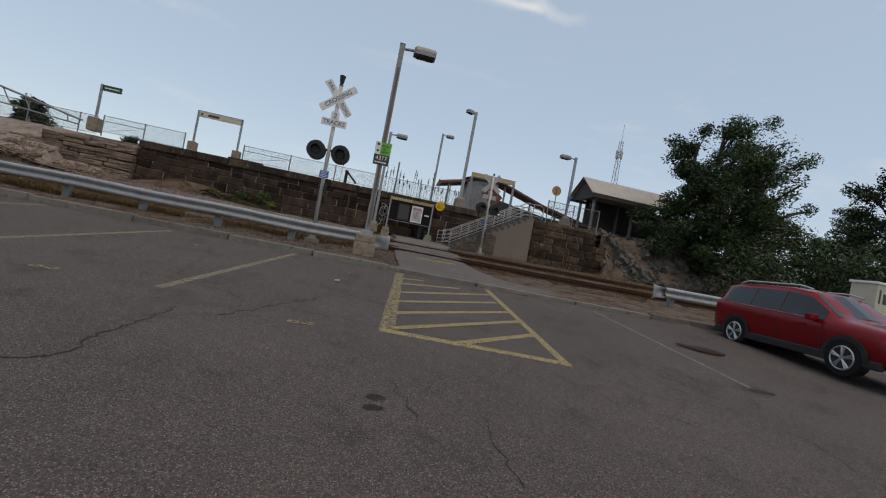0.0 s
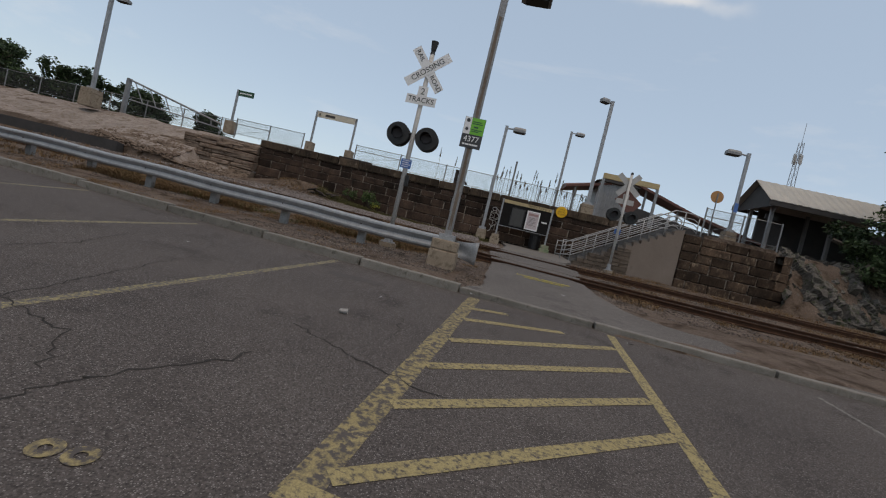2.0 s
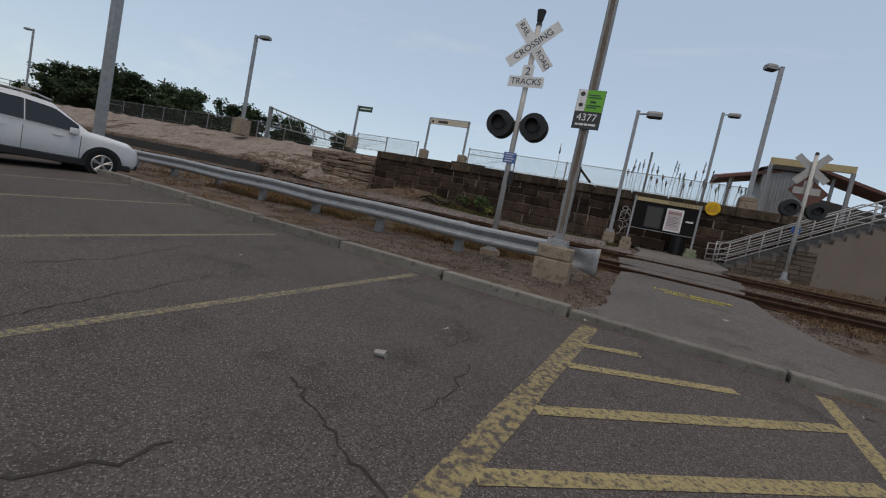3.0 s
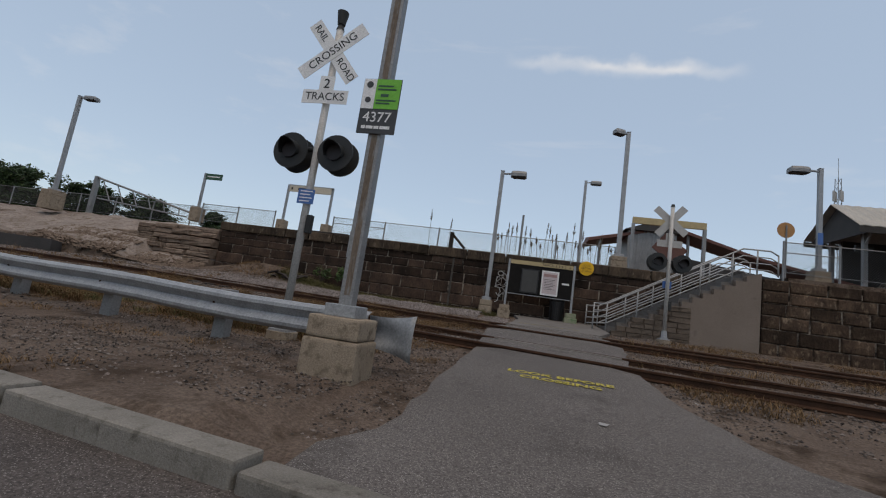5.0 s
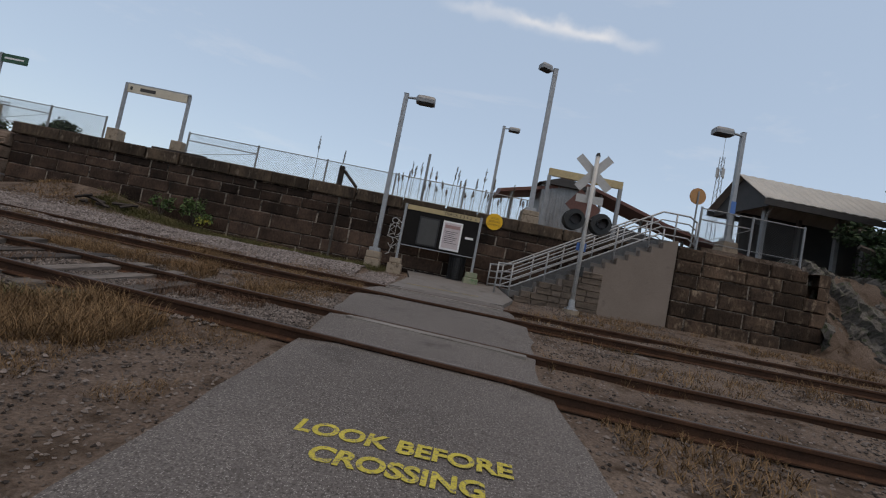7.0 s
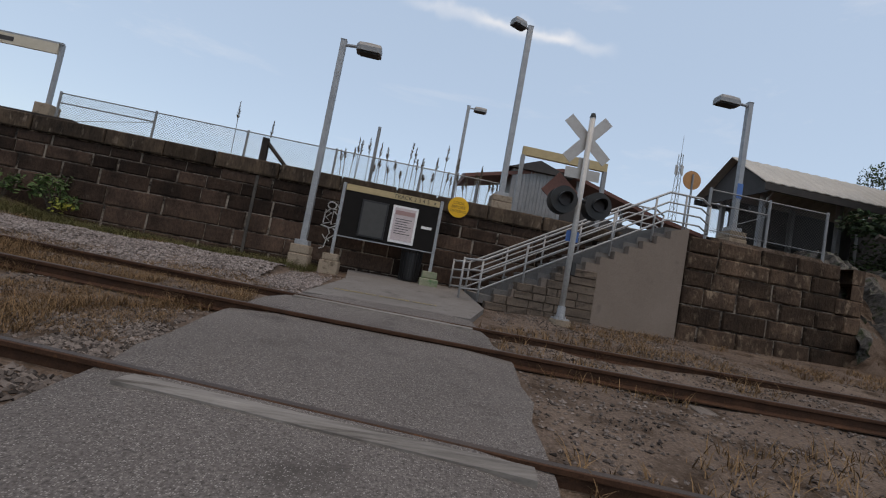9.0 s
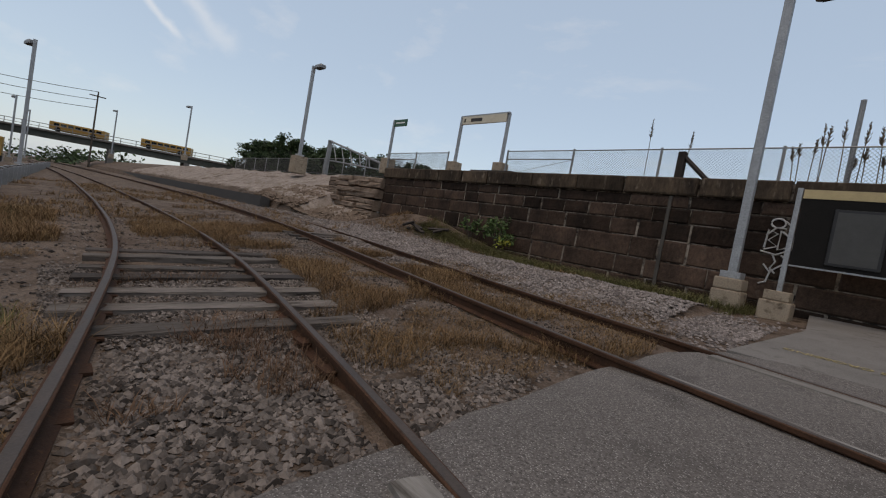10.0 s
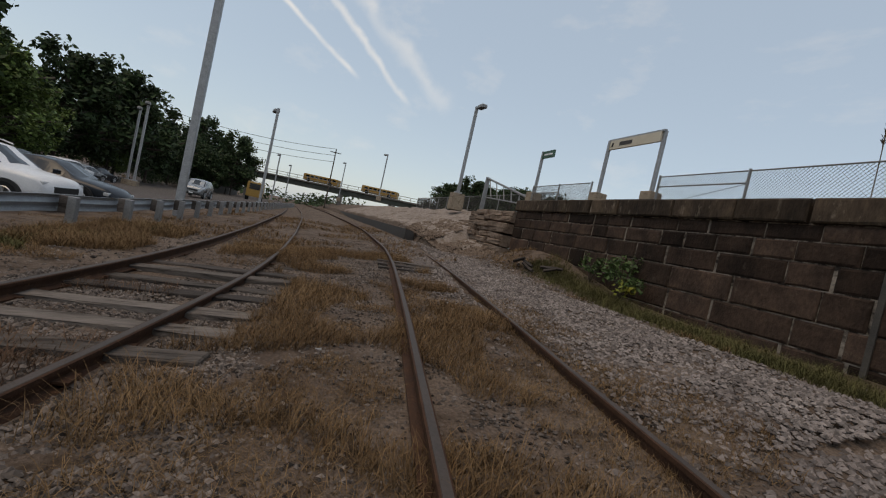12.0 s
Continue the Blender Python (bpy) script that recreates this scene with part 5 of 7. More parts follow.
sp = thing("sign_post", (-14.0, 24.9, 3.65), "leaning grey post with a small dark green sign", "sign")
part("footing", box(-0.25, 0.25, -0.25, 0.25, -0.2, 0.5, bevel=0.03), "concrete", sp)
part("post", box(-0.05, 0.05, -0.05, 0.05, 0.5, 2.3), "galv", sp)
part("panel", box(0.05, 0.95, -0.03, 0.03, 1.98, 2.28), "darkgreen", sp, "dark green name panel")
part("panel_bar", box(0.15, 0.85, -0.034, -0.03, 2.1, 2.16), "white", sp)


def chain_fence(x0, x1, y, zf, h, label, mesh_from=None, step=2.45, top_only=False):
    fe = thing("chain_link_fence", (0, 0, 0), label, "fence", "fences")
    x = x0
    while x <= x1 + 0.01:
        part("post", tube((x, y, zf(x) - 0.2), (x, y, zf(x) + h + 0.04), 0.032, 7), "dullsteel", fe)
        x += step
    part("top_rail", path_tube([(xx, y, zf(xx) + h) for xx in np.linspace(x0, x1, 8)], 0.016, 6), "dullsteel", fe)
    part("mid_rail", path_tube([(xx, y, zf(xx) + 0.06) for xx in np.linspace(x0, x1, 8)], 0.01, 5), "dullsteel", fe)
    part("strut_rail", path_tube([(x0, y, zf(x0) + h * 0.68), (x0 + step, y, zf(x0) + h * 0.68)], 0.018, 6), "dullsteel", fe)
    part("brace_rod", path_tube([(x0 + 0.2, y, zf(x0) + 0.08), (x0 + step, y, zf(x0) + h * 0.66)], 0.008, 5), "dullsteel", fe)
    vs, fs = [], []
    a = x0 if mesh_from is None else mesh_from
    n = int((x1 - a + h) / 0.075)
    for k in range(n):
        for sgn in (1, -1):
            xa = a - h + 0.075 * k if sgn > 0 else a + 0.075 * k
            p = [(xa, 0.0), (xa + sgn * h, h)]
            lo, hi = max(min(p[0][0], p[1][0]), a), min(max(p[0][0], p[1][0]), x1)
            if hi - lo < 0.05:
                continue
            za = (lo - p[0][0]) * sgn if sgn > 0 else (p[0][0] - lo)
            zb = (hi - p[0][0]) * sgn if sgn > 0 else (p[0][0] - hi)
            i = len(vs)
            r = 0.0042
            for xx, zz in ((lo, za), (hi, zb)):
                b = zf(xx) + zz
                vs += [(xx, y - r, b), (xx, y + r, b + r), (xx, y + r, b - r)]
            fs += [(i, i + 1, i + 4, i + 3), (i + 1, i + 2, i + 5, i + 4), (i + 2, i, i + 3, i + 5)]
    w = new("wire_mesh", facets("wire_mesh", vs, fs, "chain"))
    w.parent = fe
    w["kind"] = "stuff"
    return fe


chain_fence(-6.5, 5.7, 24.4, lambda x: 3.48, 0.82, "galvanised chain-link fence on the upper level")
chain_fence(-13.4, -9.5, 24.5, lambda x: 3.45, 0.85, "low chain-link fence beside the station sign", step=1.95)
chain_fence(-40.0, -14.6, 26.2, lambda x: 3.45, 1.0, "old pipe fence on the bank")
chain_fence(9.9, 12.9, 21.3, lambda x: 3.42, 1.0, "chain-link fence at the top of the stairs", step=1.5)
# braces of the fence and a stray beam
bb = thing("fence_brace", (0, 0, 0), "heavy timber post with a slanted brace behind the wall", "post")
part("post", box(-1.02, -0.86, 23.9, 24.06, 3.2, 4.12, bevel=0.01), "darktie", bb)
part("brace", path_tube([(-0.9, 23.98, 4.02), (-0.35, 23.98, 3.5)], 0.06, 6), "darktie", bb)
single("steel_pole", tube((1.85, 24.9, 3.4), (1.85, 24.9, 5.36), 0.05, 8), "dullsteel", (0, 0, 0), "bare grey steel pole behind the fence", "pole")
single("timber_beam", box(-6.8, -5.1, 23.1, 23.3, 3.26, 3.4, bevel=0.02), "darktie", (0, 0, 0), "dark timber lying on the wall top", "timber beam")
gt = thing("lattice_gate", (0, 0, 0), "long fallen lattice pipe gate on the bank", "gate")
part("top_pipe", path_tube([(-21.3, 25.6, 5.35), (-14.9, 25.4, 3.95)], 0.06, 6), "dullsteel", gt)
part("bottom_pipe", path_tube([(-21.0, 25.6, 4.2), (-15.0, 25.4, 3.7)], 0.04, 6), "dullsteel", gt)
for k in range(6):
    t = (k + 0.4) / 6.2
    part("brace", path_tube([(-21.3 + 6.4 * t, 25.58, 5.35 - 1.4 * t), (-20.5 + 5.6 * t, 25.55, 4.2 - 0.5 * t)], 0.03, 5), "dullsteel", gt)
part("end_post", box(-21.4, -21.2, 25.5, 25.7, 3.2, 5.4), "dullsteel", gt)

# beam sign, shed, covered ramp, canopy
bs = thing("beam_sign", (0, 0, 0), "long tan sign beam on two posts above the stairs", "sign")
part("beam", box(6.3, 9.1, 25.15, 25.27, 5.55, 5.82), "tan", bs)
for x in (6.34, 9.05):
    part("post", box(x - 0.06, x + 0.06, 25.15, 25.27, 3.4, 5.55), "dullsteel", bs)
sh = thing("small_shed", (7.96, 29.5, 3.75), "small corrugated metal shed with a low roof", "shed")
part("wall", box(-1.1, 1.1, -0.9, 0.9, 0, 2.3), "dullsteel", sh)
for k in range(16):
    part("rib", box(-1.08 + k * 0.14, -1.03 + k * 0.14, -0.93, -0.9, 0, 2.3), "dullsteel", sh)
bm = bmesh.new()
vs = [bm.verts.new(v) for v in ((-1.3, -1.1, 2.3), (1.3, -1.1, 2.3), (1.3, 1.1, 2.3), (-1.3, 1.1, 2.3), (-0.1, -1.1, 2.75), (-0.1, 1.1, 2.75))]
for q in ((0, 1, 4), (3, 5, 2), (0, 4, 5, 3), (1, 2, 5, 4), (0, 3, 2, 1)):
    bm.faces.new([vs[i] for i in q])
part("roof", bm, "darkwood", sh)
rs = thing("red_sign", (7.9, 25.6, 4.7), "red-brown diamond sign panel beside the shed", "sign")
bm = box(-0.55, 0.55, -0.02, 0.02, -0.42, 0.42, m=pose(0, 0, 0, 0, 38, 0))
part("panel", bm, "brownroof", rs)
part("post", box(-0.04, 0.04, 0.02, 0.08, -1.3, 0.2), "dullsteel", rs)
rm = thing("covered_ramp", (0, 0, 0), "covered pedestrian ramp with a red-brown roof", "covered ramp")
part("roof", sweep([(5.0, 29.5, 5.3), (9.0, 29.6, 6.3), (12.5, 28.6, 5.0), (16.5, 27.5, 3.9)], ((-1.0, 0.0), (1.0, 0.0), (1.0, 0.14), (0, 0.34), (-1.0, 0.14))), "brownroof", rm)
part("parapet", sweep([(9.0, 28.6, 4.4), (12.5, 27.6, 3.7), (16.5, 26.5, 3.4)], ((-0.06, -0.3), (0.06, -0.3), (0.06, 0.6), (-0.06, 0.6))), "darkwood", rm)
for k in range(6):
    x = 5.6 + k * 2
    zt = float(np.interp(x, (5, 9, 12.5, 16.5), (5.3, 6.3, 5.0, 3.9)))
    part("column", tube((x, 28.7, 3.3), (x, 28.7, zt), 0.07, 8), "dullsteel", rm)

rd = thing("round_sign", (11.68, 24.7, 3.4), "round sign seen from behind on a grey post", "sign")
part("disc", tube((0, 0, 2.32), (0, 0.02, 2.32), 0.3, 24), "orange", rd)
part("post", tube((0, -0.03, 0), (0, -0.03, 2.5), 0.03, 8), "dullsteel", rd)

cn = thing("platform_canopy", (0, 0, 0), "open platform canopy with a pale corrugated metal roof", "canopy")
RX0, RX1, RY, RZ, EY0, EY1, EZ = 13.9, 20.5, 26.0, 7.3, 24.4, 27.7, 6.1
for sy, ey in ((-1, EY0), (1, EY1)):
    bm = bmesh.new()
    n = 34
    rows = []
    for k in range(n + 1):
        x = RX0 + (RX1 - RX0) * k / n
        o = 0.025 if k % 2 else 0.0
        rows.append([bm.verts.new((x, RY, RZ + o)), bm.verts.new((x, ey, EZ + o)), bm.verts.new((x, ey, EZ + o - 0.03)), bm.verts.new((x, RY, RZ + o - 0.03))])
    for a, b in zip(rows, rows[1:]):
        for q in range(4):
            bm.faces.new((a[q], a[(q + 1) % 4], b[(q + 1) % 4], b[q]))
    part("roof_slope", bm, "roof", cn, "pale corrugated metal sheets")
    part("fascia", sweep([(RX0, ey - sy * 0.02, EZ - 0.16), (RX1, ey - sy * 0.02, EZ - 0.16)], ((-0.02, -0.1), (0.02, -0.1), (0.02, 0.12), (-0.02, 0.12))), "darkwood", cn)
bm = bmesh.new()
vs = [bm.verts.new(v) for v in ((RX0 + 0.25, RY, RZ - 0.08), (RX0 + 0.25, EY0 + 0.1, EZ - 0.1), (RX0 + 0.25, EY0 + 0.1, EZ - 0.25), (RX0 + 0.25, EY1 - 0.1, EZ - 0.25), (RX0 + 0.25, EY1 - 0.1, EZ - 0.1))]
vb = [bm.verts.new(v.co + Vector((0.06, 0, 0))) for v in vs]
bm.faces.new(vs)
bm.faces.new(vb[::-1])
for k in range(5):
    bm.faces.new((vs[k], vs[(k + 1) % 5], vb[(k + 1) % 5], vb[k]))
part("gable", bm, "darkwood", cn)
for x in (14.5, 17.3, 20.0):
    for y in (25.1, 26.9):
        part("column", box(x - 0.07, x + 0.07, y - 0.07, y + 0.07, 3.3, EZ + 0.1), "dullsteel", cn)
        part("knee_brace", path_tube([(x, y, 5.5), (x, y + (0.5 if y > 26 else -0.5), 6.1)], 0.04, 5), "dullsteel", cn)
part("ceiling_beam", box(RX0 + 0.3, RX1, RY - 0.08, RY + 0.08, RZ - 0.5, RZ - 0.3), "darkwood", cn)
# dark upright sheet filling the space behind the canopy columns
bw = single("back_wall", box(15.0, 24.0, 27.05, 27.2, 3.0, 6.1), "darkwood", (0, 0, 0), "dark upright panel under the platform canopy", "wall", kind="structure")
single("display_screen", box(14.6, 15.2, 25.7, 25.8, 5.4, 5.65, bevel=0.01), "charcoal", (0, 0, 0), "dark departure display under the canopy roof", "display")

tw = thing("radio_mast", (57, 97, 2.0), "distant lattice radio mast", "radio mast")
for a in range(3):
    ang = 2 * math.pi * a / 3
    part("leg", path_tube([(1.3 * math.cos(ang), 1.3 * math.sin(ang), 0), (0.5 * math.cos(ang), 0.5 * math.sin(ang), 34)], 0.07, 4), "dullsteel", tw)
bm = bmesh.new()
for k in range(22):
    z0, z1 = 34 * k / 22, 34 * (k + 1) / 22
    for a in range(3):
        p = [2 * math.pi * (a + (k + i) % 2) / 3 for i in (0, 1)]
        r0, r1 = 1.3 - 0.8 * z0 / 34, 1.3 - 0.8 * z1 / 34
        path_tube([(r0 * math.cos(p[0]), r0 * math.sin(p[0]), z0), (r1 * math.cos(p[1]), r1 * math.sin(p[1]), z1)], 0.035, 3, bm)
part("lattice", bm, "dullsteel", tw)
part("antenna", tube((0, 0, 34), (0, 0, 38), 0.04, 4), "dullsteel", tw)
for a in range(4):
    part("aerial_panel", box(0.7 * math.cos(a * 1.57) - 0.15, 0.7 * math.cos(a * 1.57) + 0.15, 0.7 * math.sin(a * 1.57) - 0.15, 0.7 * math.sin(a * 1.57) + 0.15, 29.5, 31.5), "signback", tw)


# ---- cars ----
# stations: y, underside, belt height, top height, half width low, at the belt, at the top
SUV = ((-2.28, 0.46, 0.9, 1.02, 0.74, 0.78, 0.68), (-2.22, 0.36, 1.02, 1.22, 0.84, 0.86, 0.68), (-2.04, 0.3, 1.07, 1.56, 0.89, 0.9, 0.63), (-1.7, 0.28, 1.07, 1.65, 0.9, 0.91, 0.63), (-1.0, 0.26, 1.05, 1.68, 0.9, 0.92, 0.64),
       (-0.2, 0.26, 1.03, 1.68, 0.9, 0.92, 0.65), (0.35, 0.26, 1.01, 1.62, 0.9, 0.92, 0.64), (1.1, 0.26, 1.0, 1.12, 0.9, 0.91, 0.74), (1.55, 0.27, 0.98, 1.08, 0.9, 0.9, 0.72), (2.02, 0.3, 0.93, 1.02, 0.87, 0.86, 0.68), (2.2, 0.36, 0.82, 0.92, 0.8, 0.8, 0.6), (2.28, 0.44, 0.68, 0.78, 0.7, 0.7, 0.52))
SEDAN = ((-2.35, 0.48, 0.8, 0.92, 0.7, 0.72, 0.6), (-2.25, 0.36, 0.9, 1.02, 0.82, 0.82, 0.66), (-1.75, 0.28, 0.95, 1.06, 0.88, 0.88, 0.66), (-1.55, 0.26, 0.95, 1.1, 0.89, 0.89, 0.62), (-0.9, 0.24, 0.93, 1.4, 0.89, 0.9, 0.56),
         (-0.2, 0.24, 0.91, 1.45, 0.89, 0.9, 0.57), (0.3, 0.24, 0.9, 1.4, 0.89, 0.9, 0.56), (1.05, 0.24, 0.88, 1.0, 0.89, 0.89, 0.68), (1.5, 0.25, 0.84, 0.95, 0.88, 0.87, 0.64), (2.05, 0.28, 0.74, 0.84, 0.84, 0.8, 0.56), (2.3, 0.34, 0.6, 0.68, 0.72, 0.68, 0.45), (2.36, 0.42, 0.54, 0.6, 0.6, 0.58, 0.4))


def car_section(st):
    y, zu, zb, zt, wl, wb, wt = st
    return [Vector(p) for p in ((wl * 0.9, y, zu), (wl, y, zu + 0.1), (wb * 1.0, y, zu + (zb - zu) * 0.55), (wb, y, zb - 0.06), (wb * 0.985, y, zb), (wt + 0.03, y, zt - 0.035), (wt * 0.8, y, zt), (0, y, zt + 0.03))]


def car(loc, yaw, s, stations, paint, label, name, rails=False, plate=True):
    ob = thing(name, loc, label, "car", "parked cars")
    ob.rotation_euler = (0, 0, radians(yaw))
    ob.scale = (s, s, s)
    fine = []
    for a, b in zip(stations, stations[1:]):
        n = 3 if b[0] - a[0] > 0.35 else 2
        for k in range(n):
            t = k / n
            fine.append(tuple(a[i] + (b[i] - a[i]) * t for i in range(7)))
    fine.append(stations[-1])
    bm = bmesh.new()
    rings = []
    for st in fine:
        sec = car_section(st)
        full = sec + [Vector((-p.x, p.y, p.z)) for p in reversed(sec[:-1])]
        rings.append([bm.verts.new(p) for p in full])
    n = len(rings[0])
    for a, b in zip(rings, rings[1:]):
        for k in range(n):
            bm.faces.new((a[k], a[(k + 1) % n], b[(k + 1) % n], b[k]))
    bm.faces.new(rings[0][::-1])
    bm.faces.new(rings[-1])
    body = part("body", bm, paint, ob, smooth=True)
    secs = [car_section(st) for st in stations]

    def on(i, k, t=0.0, u=0.0):
        p = secs[i][k].lerp(secs[min(i + 1, len(secs) - 1)][k], t)
        q = secs[i][min(k + 1, 7)].lerp(secs[min(i + 1, len(secs) - 1)][min(k + 1, 7)], t)
        return p.lerp(q, u)

    def pane(corners, lift, nm, mat_, lab="", parent=body):
        bmq = bmesh.new()
        pts = [Vector(c) for c in corners]
        nrm = (pts[1] - pts[0]).cross(pts[-1] - pts[0]).normalized()
        cen = sum(pts, Vector()) / len(pts)
        if nrm.dot(cen - Vector((0, cen.y * 0.8, 0.9))) < 0:
            nrm.negate()
        up = [bmq.verts.new(p + nrm * lift) for p in pts]
        dn = [bmq.verts.new(p - nrm * 0.02) for p in pts]
        bmq.faces.new(up)
        for k in range(len(pts)):
            bmq.faces.new((up[k], up[(k + 1) % len(pts)], dn[(k + 1) % len(pts)], dn[k]))
        return part(nm, bmq, mat_, parent, lab)

    suv = stations is SUV
    for sx in (1, -1):
        f = lambda v: (v.x * sx, v.y, v.z)
        # side windows between belt and roof rail (front, rear, quarter)
        for s0, s1 in (((5.02, 6.66), (3.93, 4.985), (2.3, 3.9)) if suv else ((5.05, 6.6), (4.02, 4.97), (3.35, 3.94))):
            bmq = bmesh.new()
            rows_ = []
            for q in range(9):
                sv = s0 + (s1 - s0) * q / 8
                i, t = int(sv), sv - int(sv)
                lo, hi = on(i, 4, t, 0.08), on(i, 4, t, 0.86)
                rows_.append([bmq.verts.new((p_.x * sx + sx * o, p_.y, p_.z)) for p_, o in ((lo, 0.008), (hi, 0.008), (hi, -0.02), (lo, -0.02))])
            for ra_, rb_ in zip(rows_, rows_[1:]):
                for q in range(4):
                    bmq.faces.new((ra_[q], ra_[(q + 1) % 4], rb_[(q + 1) % 4], rb_[q]))
            part("side_window", bmq, "glass", body, "dark tinted glass")
        if suv:
            part("window_trim", path_tube([(sx * 0.915, -1.72, 1.085), (sx * 0.93, -0.9, 1.065), (sx * 0.93, -0.1, 1.048), (sx * 0.925, 0.75, 1.02)], 0.011, 5), "alloy", body, "thin bright trim line")
            part("lower_cladding", box(*(sorted((sx * 0.8, sx * 0.912))), -2.1, 2.05, 0.26, 0.42, bevel=0.03), "clad", ob, "black lower body cladding")
        # sill cladding, arches, wheels
        part("sill", box(*(sorted((sx * 0.86, sx * 0.925))), -1.2, 1.1, 0.24, 0.4, bevel=0.02), "clad" if suv else paint, ob)
        for wy in (-1.38, 1.38):
            bmq = bmesh.new()
            pr = None
            for k in range(15):
                a = math.pi * (k / 14)
                row = []
                for rr, xx in ((0.37, 0.93), (0.45, 0.935), (0.45, 0.86), (0.37, 0.86)):
                    row.append(bmq.verts.new((sx * xx, wy + rr * math.cos(a), 0.36 + rr * math.sin(a) * 0.98)))
                if pr:
                    for q in range(4):
                        bmq.faces.new((pr[q], pr[(q + 1) % 4], row[(q + 1) % 4], row[q]))
                pr = row
            part("wheel_arch", bmq, "clad", ob, "black wheel-arch cladding" if suv else "")
            part("arch_liner", tube((sx * 0.7, wy, 0.38), (sx * 0.922, wy, 0.38), 0.38, 20), "black", ob)
            wh = part("wheel", tube((sx * 0.72, wy, 0.355), (sx * 0.93, wy, 0.355), 0.355, 28), "tyre", ob, "black tyre")
            rim = part("rim", tube((sx * 0.9, wy, 0.35), (sx * 0.936, wy, 0.35), 0.235, 24), "clad", wh)
            bmq = bmesh.new()
            for k in range(5):
                a = 2 * math.pi * k / 5 + 0.3
                for da in (-0.13, 0.13):
                    path_tube([(sx * 0.938, wy + 0.03 * math.cos(a), 0.35 + 0.03 * math.sin(a)), (sx * 0.94, wy + 0.225 * math.cos(a + da), 0.35 + 0.225 * math.sin(a + da))], 0.02, 4, bmq)
            ringp = [(sx * 0.938, wy + 0.23 * math.cos(2 * math.pi * k / 24), 0.35 + 0.23 * math.sin(2 * math.pi * k / 24)) for k in range(25)]
            path_tube(ringp, 0.017, 4, bmq)
            tube((sx * 0.93, wy, 0.35), (sx * 0.95, wy, 0.35), 0.05, 10, bm=bmq)
            part("spokes", bmq, "alloy", wh, "silver five-spoke alloy")
        part("headlamp", box(*(sorted((sx * 0.5, sx * 0.8))), 1.98, 2.2, 0.78 if suv else 0.58, 0.91 if suv else 0.7, bevel=0.03), "headlamp", ob)
        part("tail_lamp", box(*(sorted((sx * 0.62, sx * 0.86))), -2.24, -2.06, 0.86, 1.06 if suv else 0.96, bevel=0.03), "taillamp", ob, "red tail lamp")
        part("mirror", box(*(sorted((sx * 0.92, sx * 1.1))), 0.62, 0.78, 0.98, 1.13, bevel=0.03), paint, ob)
        for hy in (-0.62, 0.42):
            part("door_handle", box(*(sorted((sx * 0.915, sx * 0.945))), hy - 0.1, hy + 0.08, 0.86, 0.9, bevel=0.008), paint, ob)
        for hy in (-0.22, 0.88):
            part("door_gap", path_tube([(sx * 0.917, hy, 0.42), (sx * 0.922, hy, 0.96)], 0.006, 4), "black", body)
        if rails:
            part("roof_rail", path_tube([(sx * 0.62, -1.75, 1.64), (sx * 0.64, -1.5, 1.715), (sx * 0.65, 0.0, 1.735), (sx * 0.64, 0.3, 1.67)], 0.022, 6), "alloy", ob, "silver roof rail")
    # windscreen and rear glass
    for i, k0, nm in ((6, 0, "windscreen"), ((1 if suv else 3), 0, "rear_window")):
        a, b = (secs[i], secs[i + 1])
        pts = [a[5].lerp(b[5], 0.08), b[5].lerp(a[5], 0.1)]
        cent = [a[7].lerp(b[7], 0.08), b[7].lerp(a[7], 0.1)]
        for sx in (1, -1):
            pane([(pts[0].x * 0.93 * sx, pts[0].y, pts[0].z + 0.012), (pts[1].x * 0.97 * sx, pts[1].y, pts[1].z + 0.012), (0, cent[1].y, cent[1].z), (0, cent[0].y, cent[0].z)], 0.006, nm, "glass")
    part("front_bumper", box(-0.7, 0.7, 2.08, 2.3, 0.32, 0.5, bevel=0.05), "clad", ob)
    part("grille", box(-0.5, 0.5, 2.16, 2.285, 0.62 if suv else 0.5, 0.8 if suv else 0.64, bevel=0.02), "clad", ob, "black slatted grille")
    part("rear_bumper", box(-0.74, 0.74, -2.32, -2.08, 0.32, 0.6, bevel=0.05), "clad", ob)
    if plate:
        part("number_plate", box(-0.16, 0.16, 2.3, 2.31, 0.4, 0.5), "white", ob, "blank pale number plate")
    return ob


